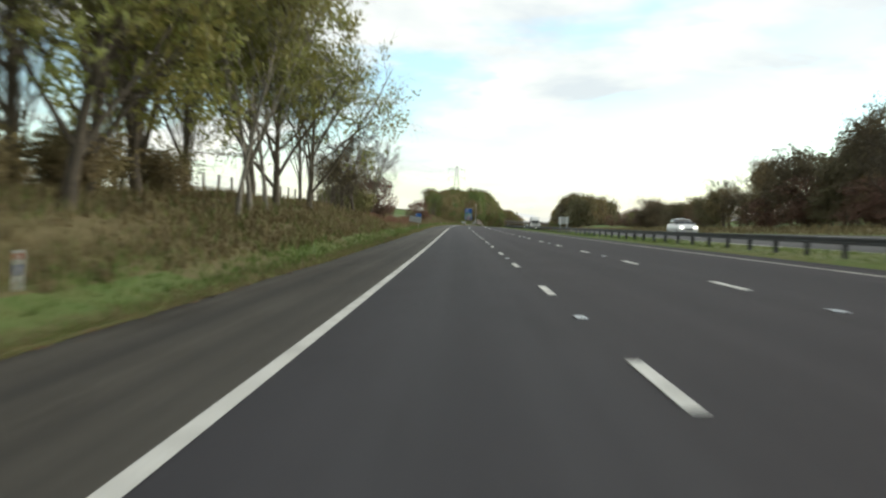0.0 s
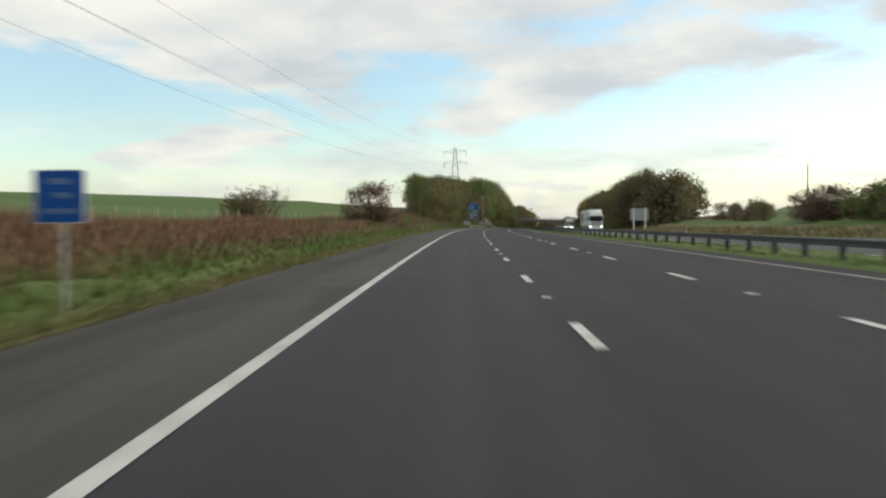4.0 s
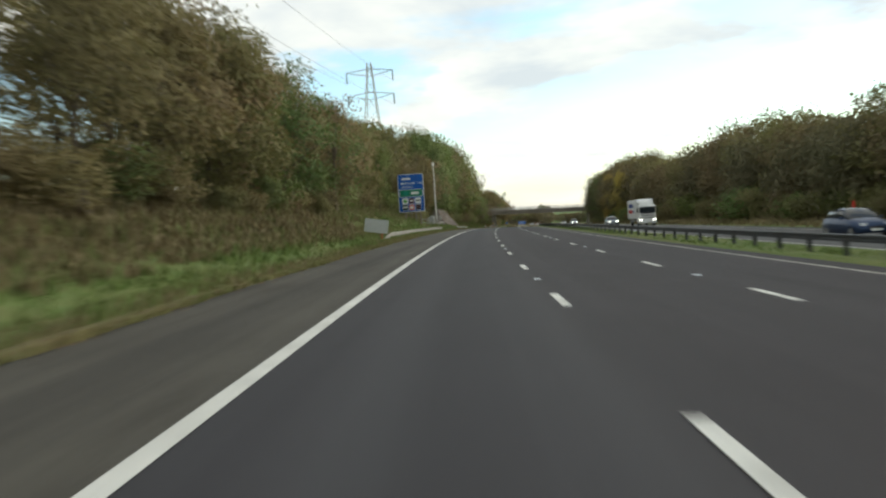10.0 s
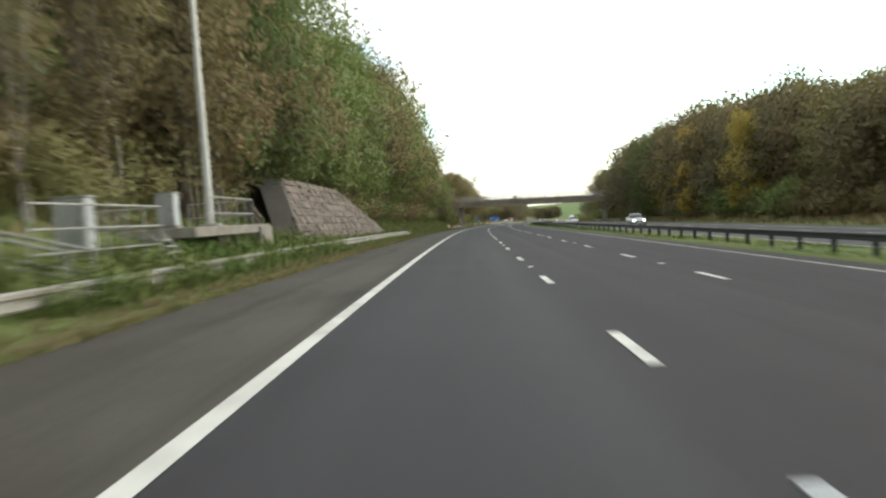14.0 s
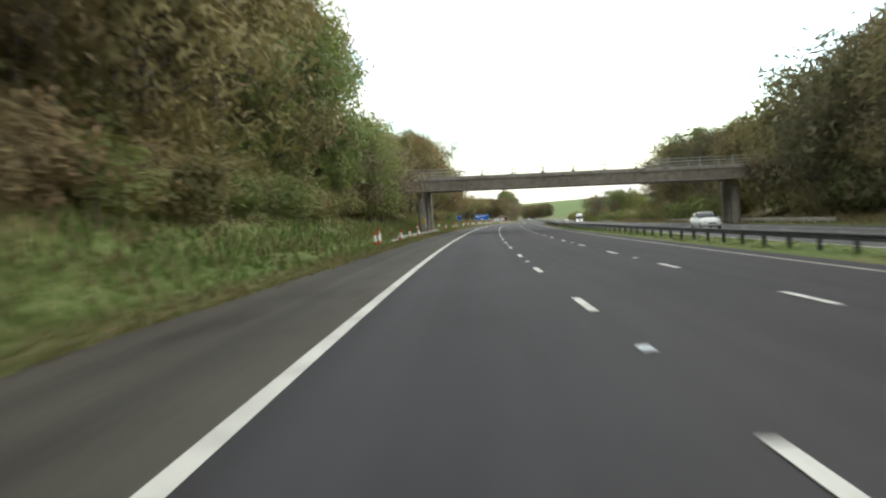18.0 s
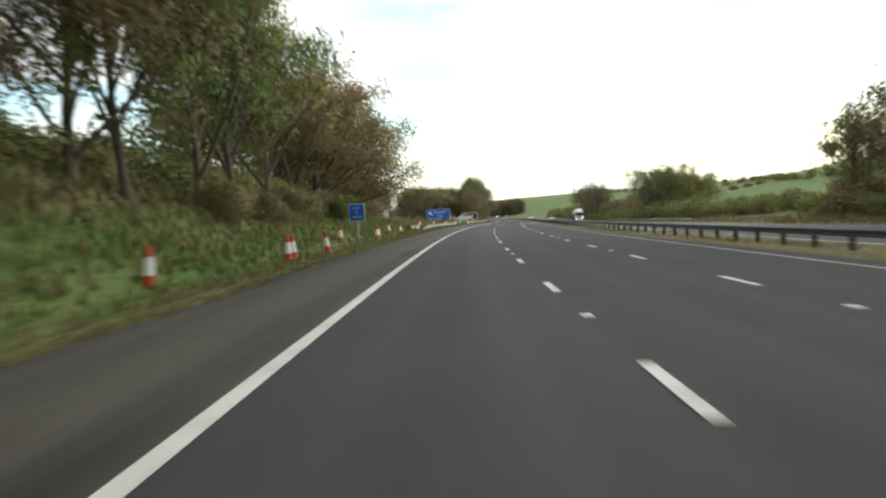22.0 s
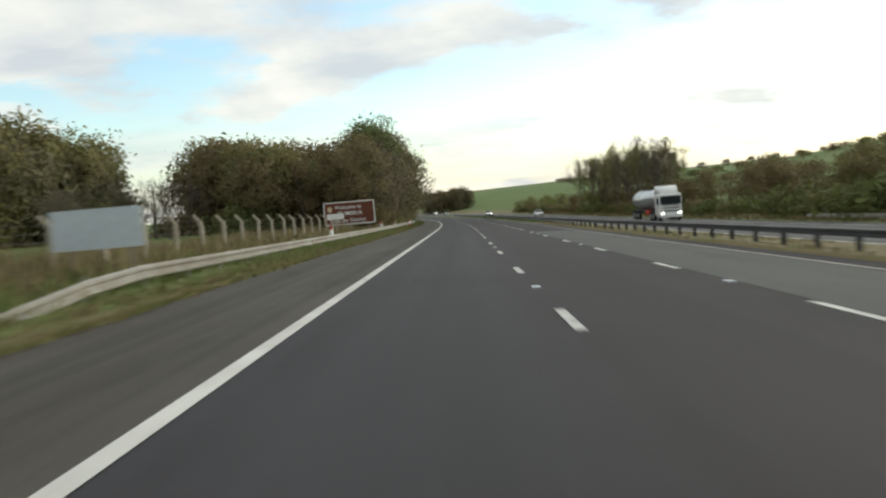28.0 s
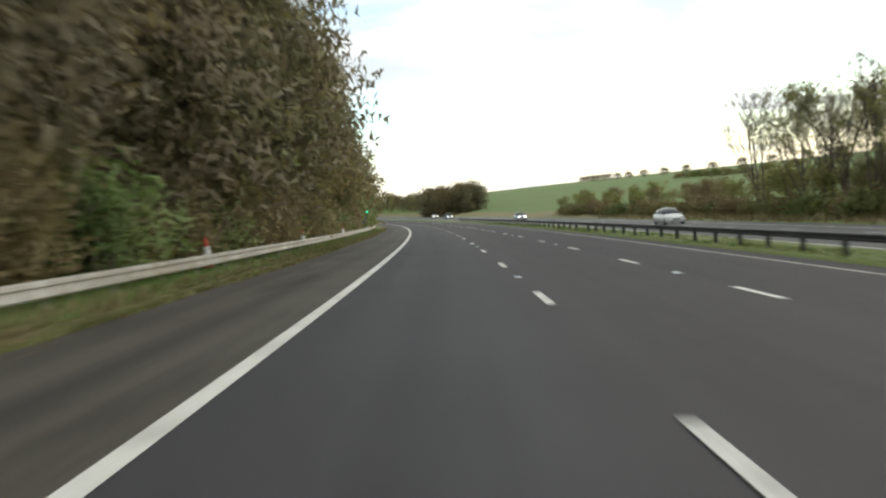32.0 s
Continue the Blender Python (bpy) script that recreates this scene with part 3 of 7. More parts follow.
def build_roads():
    road = tagged(new("road_near", strip_mesh("road_near", S0, S1, [-0.1, 0.2, 1.0, 1.9, 2.8, 3.65, 4.6, 5.5, 6.4, 7.3, 8.2, 9.1, 10.0, 10.9, 12.0], 0.0, M_LANE, thick=0.2)),
                  "dark grey asphalt three-lane carriageway", "road", kind="structure")
    sh = tagged(new("hard_shoulder", strip_mesh("hard_shoulder", S0, S1, [-3.55, -2.9, -2.2, -1.5, -0.8, -0.1], 0.0, M_SHOULDER, thick=0.2)),
                "brownish worn asphalt hard shoulder", "road", kind="structure")
    patch = new("resurfaced_lane", strip_mesh("resurfaced_lane", 712, 792, [7.42, 8.4, 9.6, 10.75], 0.006, M_OLDLANE))
    patch.parent = road
    tagged(patch, "paler older surface of the third lane")
    far = tagged(new("road_far", strip_mesh("road_far", S0, S1, [15.45, 17, 19, 21, 23, 25, 27, 28.5, 30.25], 0.0, M_FAR, thick=0.2)),
                 "pale grey asphalt opposite carriageway", "road", kind="structure")
    # continuous edge lines
    for parent, x, w in ((sh, 0.0, 0.2), (road, 10.95, 0.15), (far, 16.0, 0.17), (far, 26.9, 0.2)):
        ln = new("edge_line", strip_mesh("edge_line", S0, 1300, [x - w / 2, x + w / 2], 0.008 if parent is not sh else 0.009, M_DIRTYPAINT if parent is road else M_PAINT))
        ln.parent = parent
        tagged(ln, "continuous white painted edge line")
    # raised ribs across the left edge line
    verts, faces = [], []
    for s in np.arange(-10, 880, 0.5):
        t = float(turn_at(s))
        o = len(verts)
        for dx, dy, dz in ((-.095, -.025, .009), (.095, -.025, .009), (.095, .025, .009), (-.095, .025, .009), (-.09, -.012, .016), (.09, -.012, .016), (.09, .012, .016), (-.09, .012, .016)):
            px, py = flat(s + dy, dx)
            verts.append((float(px), float(py), float(surface_z(s, dx)) + dz))
        faces += [(o, o + 1, o + 5, o + 4), (o + 1, o + 2, o + 6, o + 5), (o + 2, o + 3, o + 7, o + 6), (o + 3, o, o + 4, o + 7), (o + 4, o + 5, o + 6, o + 7)]
    rib = new("edge_line_rib", raw("edge_line_rib", verts, faces, M_PAINT))
    rib.parent = sh
    tagged(rib, kind="stuff")
    # lane marks 2 m long every 9 m, and road studs every 18 m
    bm = BM()
    box(bm, 0, 0, 0.004, 0.15, 2.0, 0.012, 0.003)
    mark = mesh_of("lane_mark", bm, M_PAINT)
    bm = BM()
    box(bm, 0, 0, 0.004, 0.15, 2.0, 0.011, 0.003)
    worn = mesh_of("lane_mark_worn", bm, M_WORN)
    bm = BM()
    box(bm, 0, 0, 0.0, 0.16, 0.22, 0.022, 0.008)
    box(bm, 0, -0.055, 0.014, 0.11, 0.05, 0.016, 0.004)
    stud = mesh_of("road_stud", bm, [M_LENS])
    k0 = -2
    for x, worn_from, off in ((3.66, 655, 0.0), (7.29, 9999, -0.1)):
        for k in range(k0, 125):
            s = DASH + 9 * k + 1.0 + off
            ob = new("lane_mark", worn if s > worn_from else mark)
            ob.parent = road
            m = spot(s, x, 0.004, on_ground=False)
            g, b = float(np.interp(s, ALONG, R_GRADE)), float(np.interp(s, ALONG, R_BANK))
            ob.matrix_world = m @ pose(0, 0, 0, math.degrees(g), math.degrees(math.atan(b)), 0)
            if k % 2 == 0:
                st = new("road_stud", stud)
                st.parent = road
                st.matrix_world = spot(s + 4.5, x, 0.012, on_ground=False)
                tagged(st, "raised reflecting road stud")
    verts, faces = [], []
    for x in (19.65, 23.3):
        for k in range(k0, 140):
            s = 3 + 9 * k
            o = len(verts)
            for ds, dx in ((0, -.075), (0, .075), (2, .075), (2, -.075)):
                px, py = flat(s + ds, x + dx)
                verts.append((float(px), float(py), float(surface_z(s + ds, x + dx)) + 0.008))
            faces.append((o, o + 1, o + 2, o + 3))
    fm = new("lane_marks_far", raw("lane_marks_far", verts, faces, M_PAINT))
    fm.parent = far
    tagged(fm, kind="stuff")


DASH = 5.93
build_roads()


# ---- trees ----
def _tube(verts, faces, pts, radii, n=5):
    base = len(verts)
    for i, (p, r) in enumerate(zip(pts, radii)):
        d = (pts[min(i + 1, len(pts) - 1)] - pts[max(i - 1, 0)]).normalized()
        a = d.orthogonal().normalized()
        b = d.cross(a)
        for k in range(n):
            t = 2 * math.pi * k / n
            verts.append(tuple(p + (a * math.cos(t) + b * math.sin(t)) * r))
    for i in range(len(pts) - 1):
        for k in range(n):
            k2 = (k + 1) % n
            o = base + i * n
            faces.append((o + k, o + k2, o + n + k2, o + n + k))


def _twig(verts, faces, p, q, r):
    """The finest twigs: one slim tapering blade each."""
    a = (q - p).cross(Vector((0.31, -0.52, 0.79)))
    a = a.normalized() * r if a.length > 1e-6 else Vector((r, 0, 0))
    o = len(verts)
    verts += [tuple(p - a), tuple(p + a), tuple(q)]
    faces.append((o, o + 1, o + 2))


def _leaves(rng, centres, size, per=2, droop=0.35, slim=1.0):
    """Small leaf sprays: slim triangles round the given centres."""
    c = np.repeat(np.asarray(centres), per, axis=0)
    n = len(c)
    c = c + rng.normal(0, size * 0.35, (n, 3))
    a = rng.normal(0, 1, (n, 3))
    a[:, 2] -= droop
    a /= np.linalg.norm(a, axis=1, keepdims=True)
    b = np.cross(a, rng.normal(0, 1, (n, 3)))
    b /= np.linalg.norm(b, axis=1, keepdims=True) + 1e-9
    b *= slim
    sz = size * rng.uniform(0.6, 1.4, (n, 1))
    v = np.stack([c - a * sz * 0.5 - b * sz * 0.2, c - a * sz * 0.32 + b * sz * 0.28, c + a * sz * 0.62], 1).reshape(-1, 3)
    f = np.arange(len(v)).reshape(-1, 3).tolist()
    return v, f


def _outward(v, centre, up=0.35):
    """Turn each leaf to face out of the crown and give it the crown's rounded shading."""
    tri = v.reshape(-1, 3, 3)
    mid = tri.mean(1)
    o = mid - centre
    o /= np.linalg.norm(o, axis=1, keepdims=True) + 1e-9
    o[:, 2] += up
    ng = np.cross(tri[:, 1] - tri[:, 0], tri[:, 2] - tri[:, 0])
    back = (ng * o).sum(1) < 0
    tri[back] = tri[back][:, ::-1]
    ng[back] *= -1
    ng /= np.linalg.norm(ng, axis=1, keepdims=True) + 1e-9
    nn = o + ng * 0.55
    nn /= np.linalg.norm(nn, axis=1, keepdims=True)
    return tri.reshape(-1, 3), np.repeat(nn, 3, axis=0)


def leaf_mesh(name, v, nn, material):
    me = triangles(name, v, material, smooth=True)
    me.normals_split_custom_set_from_vertices(nn.astype(np.float32))
    return me


def _finish(tree, verts, faces, bark, rng, centres, lump_r, per_lump, leaf, leafmat, stray, droop=0.35, slim=1.0):
    ob = new("trunk", raw("trunk", verts, faces, bark, smooth=True))
    ob.parent = tree
    if per_lump:
        cs = []
        for c in centres:
            k = max(1, int(per_lump * rng.uniform(0.6, 1.4)))
            d = rng.normal(0, 1, (k, 3))
            d /= np.linalg.norm(d, axis=1, keepdims=True)
            r = lump_r * rng.uniform(0.75, 1.25) * (rng.uniform(0.35, 1.0, (k, 1)) ** 0.5) * (1 + stray * rng.normal(0, 1, (k, 1)))
            d[:, 2] *= 0.85
            cs.append(np.array(c) + d * r)
        v, f = _leaves(rng, np.concatenate(cs), leaf * 1.15, 2, droop, slim * 0.85)
        v[:, 2] = np.maximum(v[:, 2], 0.05)
        zc = (v[:, 2].min() + v[:, 2].max()) / 2
        axis = np.zeros((len(v) // 3, 3))
        axis[:, 2] = zc + 0.55 * (v.reshape(-1, 3, 3).mean(1)[:, 2] - zc)
        v, nn = _outward(v, axis)
        ob = new("crown", leaf_mesh("crown", v, nn, leafmat))
        ob.parent = tree
    return tree


def make_tree(label, H, R, base, lumps, lump_r, per_lump, leaf, leafmat, bark, seed, twigs=3, trunks=1, top=0.62, trunk_r=None, stray=0.25, name="tree", category="tree", droop=0.35):
    """A tapered trunk with limbs that end in uneven clumps of leaf sprays and twigs. H height, R crown radius, base: where the crown begins."""
    rng = np.random.default_rng(seed)
    tree = thing(name, Matrix.Identity(4), label, category)
    verts, faces = [], []
    centres = []
    while len(centres) < lumps:
        q = rng.uniform(-1, 1, 3)
        rr = math.hypot(q[0], q[1])
        # egg shape, widest below the middle
        h = (q[2] + 1) / 2
        wide = math.sin(math.pi * min(1, 0.12 + 0.88 * h) ** 0.8) if h < 0.97 else 0.3
        if rr > 1 or rr < 0.25 * rng.random():
            continue
        centres.append(Vector((q[0] * R * 0.82 * (0.35 + 0.65 * wide), q[1] * R * 0.82 * (0.35 + 0.65 * wide), base + lump_r * 0.6 + h * (H - base - lump_r * 1.5))))
    tr = trunk_r or H * 0.012 + 0.04
    stems = []
    for k in range(trunks):
        lean = Vector((rng.normal(0, 0.5), rng.normal(0, 0.5), 0)) * (0.4 if trunks == 1 else 1.6)
        off = Vector((rng.normal(0, 0.25), rng.normal(0, 0.25), 0)) if trunks > 1 else Vector((0, 0, 0))
        pts, rad = [], []
        for i in range(6):
            t = i / 5
            pts.append(off + lean * t * t + Vector((rng.normal(0, 0.08), rng.normal(0, 0.08), t * H * (top + 0.25) - 0.4 * (i == 0))))
            rad.append(tr * (1.35 if i == 0 else 1 - 0.82 * t) / (1 if trunks == 1 else 1.5))
        _tube(verts, faces, pts, rad, 6 if trunks == 1 else 5)
        stems.append(pts)
    for c in centres:
        st = stems[rng.integers(len(stems))]
        zz = max(base * 0.5, c.z * rng.uniform(0.45, 0.75))
        f = min(max(zz / (H * (top + 0.25)), 0.05), 0.98) * 5
        i = min(int(f), 4)
        p0 = st[i].lerp(st[i + 1], f - i)
        mid = p0.lerp(c, 0.5) + Vector((rng.normal(0, 0.15), rng.normal(0, 0.15), -0.04 * (c - p0).length + 0.1))
        r0 = tr * 0.34 * (1 - 0.6 * f / 5)
        _tube(verts, faces, [p0, mid, c], [r0, r0 * 0.6, r0 * 0.22], 3)
        for _ in range(twigs):
            d = Vector(rng.normal(0, 1, 3)) + (c - p0).normalized() * 0.8 + Vector((0, 0, 0.5))
            d.normalize()
            e = c + d * lump_r * rng.uniform(0.8, 1.5)
            _twig(verts, faces, c, e, max(r0 * 0.2, 0.014))
    return _finish(tree, verts, faces, bark, rng, centres, lump_r, per_lump, leaf, leafmat, stray, droop)


def make_branching(label, H, bark, seed, limbs=6, bole=0.28, spread=0.55, subs=8, twigs=6, fine=3, per_lump=0, leaf=0.2, leafmat=None, trunks=1, trunk_r=None, lump_r=0.6, droop=0.35, slim=1.0, name="tree", category="tree"):
    """A tree whose branching shows: bole, ascending limbs, branches and twigs, with or without a few leaves."""
    rng = np.random.default_rng(seed)
    tree = thing(name, Matrix.Identity(4), label, category)
    verts, faces, tips = [], [], []
    bv, bf = [], []
    tr = trunk_r or H * 0.013 + 0.04

    def way(p, d, length, k, rise, wob):
        pts = [p]
        for _ in range(k):
            d = (d + Vector(rng.normal(0, wob, 3)) + Vector((0, 0, rise))).normalized()
            pts.append(pts[-1] + d * length / k)
        return pts, d

    for t in range(trunks):
        lean = Vector((rng.normal(0, 0.1), rng.normal(0, 0.1), 1)) if trunks > 1 else Vector((rng.normal(0, 0.03), rng.normal(0, 0.03), 1))
        off = Vector((rng.normal(0, 0.2), rng.normal(0, 0.2), 0)) * (trunks > 1)
        pts, _ = way(off - Vector((0, 0, 0.4)), lean.normalized(), H * 0.86, 7, 0.03, 0.05)
        rt = tr / (1 if trunks == 1 else 1.4)
        _tube(verts, faces, pts, [rt * (1.3 if i == 0 else 1 - 0.9 * i / 7) for i in range(8)], 6)
        for k in range(limbs):
            f = bole + (0.80 - bole) * (k + rng.uniform(0, 0.9)) / limbs
            i = min(int(f * 7), 6)
            p = pts[i].lerp(pts[i + 1], f * 7 - i)
            a = k * 2.4 + rng.uniform(-0.5, 0.5) + seed
            up = 0.75 + 0.8 * f
            d = Vector((math.cos(a) * spread * 1.5, math.sin(a) * spread * 1.5, up)).normalized()
            L1 = (H - p.z) * rng.uniform(0.72, 1.0) * (0.95 if f < 0.6 else 0.8)
            lp, _ = way(p, d, L1, 4, 0.10, 0.10)
            r1 = rt * (1 - 0.85 * f) * 0.62
            _tube(bv, bf, lp, [r1 * (1 - 0.8 * j / 4) for j in range(5)], 4)
            for m in range(subs):
                g = rng.uniform(0.22, 1.0) * 3.999
                j = int(g)
                q = lp[j].lerp(lp[j + 1], g - j)
                d2 = ((lp[j + 1] - lp[j]).normalized() + Vector(rng.normal(0, 0.55, 3)) + Vector((0, 0, 0.15 - droop * 0.4))).normalized()
                L2 = L1 * rng.uniform(0.22, 0.42) * (1.15 - 0.12 * g)
                sp, dd = way(q, d2, L2, 2, 0.06 - droop * 0.15, 0.15)
                r2 = max(r1 * (1 - 0.2 * g) * 0.42, 0.016)
                _tube(bv, bf, sp, [r2, r2 * 0.6, r2 * 0.3], 3)
                tips.append(sp[1].lerp(sp[2], 0.6))
                for w in range(twigs):
                    e = sp[1].lerp(sp[2], rng.random()) if w % 3 else sp[0].lerp(sp[1], rng.random())
                    d3 = (dd + Vector(rng.normal(0, 0.6, 3)) + Vector((0, 0, 0.25 - droop * 0.7))).normalized()
                    L3 = L2 * rng.uniform(0.35, 0.7)
                    e2 = e + d3 * L3
                    _twig(bv, bf, e, e2, 0.019)
                    for _ in range(fine):
                        e3 = e.lerp(e2, rng.uniform(0.25, 0.9))
                        _twig(bv, bf, e3, e3 + (d3 + Vector(rng.normal(0, 0.55, 3)) - Vector((0, 0, droop * 0.3))).normalized() * L3 * 0.6, 0.014)
    grown = H / max(v[2] for v in bv)
    verts = [(a, b, c * grown) for a, b, c in verts]
    bv = [(a, b, c * grown) for a, b, c in bv]
    ob = new("crown_framework", raw("crown_framework", bv, bf, bark, smooth=True))
    ob.parent = tree
    tips = [Vector((a, b, c * grown)) for a, b, c in tips]
    return _finish(tree, verts, faces, bark, rng, tips, lump_r, per_lump, leaf, leafmat, 0.3, droop, slim)


TREES = {
    "green": [make_tree("broadleaf tree with a full green crown", 13, 4.4, 0.9, 34, 1.5, 118, 0.274, LEAF["green"], M_BARK, 11),
              make_tree("tall green broadleaf tree with an uneven crown", 15, 4.2, 1.2, 36, 1.45, 112, 0.274, LEAF["green"], M_BARK, 12, trunks=2)],
    "olive": [make_tree("olive-brown autumn tree with a full crown", 13, 4.6, 0.8, 34, 1.45, 118, 0.274, LEAF["olive"], M_BARK, 21),
              make_tree("thinning olive-green autumn tree", 14, 4.2, 1.2, 34, 1.4, 90, 0.259, LEAF["olive"], M_BARK, 22, twigs=8, trunks=2)],
    "brown": [make_tree("russet-brown autumn tree with many stems", 11, 4.2, 0.6, 32, 1.35, 102, 0.252, LEAF["brown"], M_BARK, 31, trunks=3, twigs=8),
              make_tree("thin brown autumn tree with many stems", 12, 3.8, 1.0, 30, 1.3, 71, 0.245, LEAF["brown"], M_BARK_LIGHT, 32, trunks=3, twigs=10)],
    "dark": [make_tree("dark dense hedgerow tree in full leaf", 11, 4.2, 0.2, 34, 1.45, 118, 0.274, LEAF["dark"], M_BARK, 41, trunks=2)],
    "yellow": [make_tree("full golden-yellow autumn broadleaf tree", 11, 3.8, 0.4, 32, 1.3, 140, 0.245, LEAF["yellow"], M_BARK, 51)],
    "lime": [make_branching("light green weeping tree with a thin airy crown", 14, M_BARK, 61, 12, 0.13, 0.42, 11, 4, 1, 22, 0.30, LEAF["lime"], 1, lump_r=0.95, droop=0.8),
             make_branching("slim pale-stemmed tree with light green leaves", 15, M_BARK_PALE, 62, 12, 0.17, 0.30, 10, 3, 1, 22, 0.28, LEAF["lime"], 1, trunk_r=0.13, lump_r=0.85, droop=0.7)],
    "sparse": [make_branching("half-bare tree with a few green leaves", 11, M_BARK, 71, 10, 0.18, 0.5, 10, 6, 2, 13, 0.24, LEAF["green"], lump_r=0.8),
               make_branching("half-bare tree with a few brown leaves", 12, M_BARK, 72, 8, 0.14, 0.45, 10, 7, 4, 8, 0.20, LEAF["brown"], trunks=2, lump_r=0.8)],
    "ash": [make_branching("bare ash tree forking into spreading limbs", 11, M_BARK, 84, 6, 0.27, 0.62, 11, 8, 4, trunk_r=0.23)],
    "bare": [make_branching("bare leafless tree with spreading branches", 11, M_BARK, 81, 11, 0.22, 0.55, 12, 8, 4),
             make_branching("bare tree with several slender stems", 10, M_BARK_LIGHT, 82, 5, 0.22, 0.4, 8, 6, 2, trunks=3)],
    "sapling": [make_tree("slender sapling with pale straight stems and brown leaves", 10, 2.0, 2.0, 20, 1.0, 100, 0.150, LEAF["olive"], M_BARK_LIGHT, 91, twigs=8, trunks=3, trunk_r=0.10),
                make_tree("tall thin sapling with sparse brown leaves", 11, 1.8, 2.6, 18, 0.95, 75, 0.145, LEAF["brown"], M_BARK_PALE, 92, twigs=8, trunks=2, trunk_r=0.10)],
    "thin": [make_branching("spreading tree with thin yellow-green autumn leaves", 13, M_BARK_LIGHT, 75, 13, 0.14, 0.56, 11, 7, 3, 20, 0.23, LEAF["lime"], 1, trunk_r=0.22, lump_r=0.85, droop=0.5)],
    "oak": [make_branching("broad spreading oak with thinning olive-brown leaves", 12, M_BARK, 68, 14, 0.11, 0.80, 13, 4, 1, 80, 0.19, LEAF["oak"], 1, trunk_r=0.26, lump_r=1.1, droop=0.55)],
    "broad": [make_tree("broad spreading oak in full olive-brown leaf", 12, 8.0, 1.6, 118, 1.45, 160, 0.18, LEAF["oak"], M_BARK, 69, twigs=10, trunk_r=0.3, stray=0.3, droop=0.6)],
    "willow": [make_branching("weeping green tree with long hanging sprays of leaves", 14, M_BARK, 65, 13, 0.10, 0.34, 12, 3, 1, 40, 0.27, LEAF["green"], 1, lump_r=1.0, droop=1.1)],
    "redbush": [make_tree("round hawthorn bush with dark red-brown leaves", 4.6, 2.7, 0.15, 46, 0.75, 78, 0.145, LEAF["red"], M_BARK, 101, twigs=16, trunks=4, name="bush", category="bush", trunk_r=0.09)],
    "shrub": [make_tree("dense olive-green roadside shrub", 3.4, 2.1, 0.0, 20, 0.85, 105, 0.175, LEAF["olive"], M_BARK, 111, twigs=3, trunks=3, name="shrub", category="shrub", trunk_r=0.06),
              make_tree("low brown leafy shrub", 3.0, 2.0, 0.0, 18, 0.85, 100, 0.170, LEAF["brown"], M_BARK, 112, twigs=4, trunks=3, name="shrub", category="shrub", trunk_r=0.06),
              make_tree("low dark green bramble shrub", 2.4, 2.2, 0.0, 18, 0.8, 100, 0.165, LEAF["green"], M_BARK, 113, twigs=3, trunks=3, name="shrub", category="shrub", trunk_r=0.05)],
}
_used = set()
_trng = np.random.default_rng(77)


FAR = []


def plant(kind, s, x, height=None, wide=1.0, sink=0.15, group="", far=False, pick=None):
    protos = TREES[kind]
    i = int(_trng.integers(len(protos))) if pick is None else pick
    p = protos[i]
    dims = PROTO_H[kind][i]
    k = (height / dims) if height else _trng.uniform(0.85, 1.15)
    w = k * wide * _trng.uniform(0.9, 1.1)
    m = spot(s, x, -sink) @ pose(0, 0, 0, 0, 0, _trng.uniform(0, 360))
    if far:
        m = Matrix.Translation((0, 0, -0.07 * k * dims)) @ m
        FAR.append((kind, i, int(far), m @ Matrix.Diagonal((w, w, k, 1))))
        return None
    if (kind, i) not in _used:
        _used.add((kind, i))
        ob = p
    else:
        ob = copy_thing(p, Matrix.Identity(4))
    ob.matrix_basis = m @ Matrix.Diagonal((w, w, k, 1))
    if group:
        tagged(ob, group=group)
    return ob


PROTO_H = {"green": [13, 15], "olive": [13, 14], "brown": [11, 12], "dark": [11], "yellow": [11], "lime": [14, 15], "sparse": [11, 12], "willow": [14], "broad": [12], "ash": [11], "oak": [12], "thin": [13],
           "bare": [11, 10], "sapling": [10, 11], "redbush": [4.6], "shrub": [3.4, 3.0, 2.4]}


# how high the woods stand along the road, left and right
TOPS_LEFT = {245: 7, 262: 8.8, 285: 8.7, 300: 10, 324: 12, 330: 10.2, 345: 10.3, 372: 11.2, 384: 12.6, 395: 16, 420: 18, 450: 20, 475: 21, 505: 19, 530: 19.5,
             546: 19, 551: 13, 557: 10.2, 571: 11.8, 587: 14}
TOPS_RIGHT = {266: 13, 293: 13.2, 301: 11.8, 315: 12.5, 330: 12, 338: 9.6, 352: 9.8, 372: 12.2, 395: 12.7, 404: 10.6, 438: 11.3, 453: 12.8, 463: 14.8, 474: 14.8, 491: 16.5,
              507: 17.3, 523: 15, 534: 18.4, 546: 16.4, 558: 17.5, 564: 16, 567: 11.6, 574: 13.7, 588: 14.3, 597: 16.2, 609: 16, 626: 19.3, 636: 17.3, 641: 15.2, 648: 12.6, 659: 10, 664: 4}
TOPS_END = {812: 9.3, 819: 10.8, 832: 14.2, 837: 15.4, 850: 16.2, 860: 17, 930: 17}


def belt(s0, s1, x0, x1, gap, kinds, h0, h1, group, wide=1.0, far=False, tops=None):
    """A loose belt of trees between two stations; with tops, h0 and h1 are shares of that outline."""
    n = int((s1 - s0) / gap)
    for k in range(n):
        s = s0 + (k + _trng.uniform(0.1, 0.9)) * gap
        whole = float(np.interp(s, list(tops), list(tops.values()))) if tops else 1.0
        plant(kinds[int(_trng.integers(len(kinds)))], s, _trng.uniform(x0, x1), whole * _trng.uniform(h0, h1), wide, group=group, far=far)


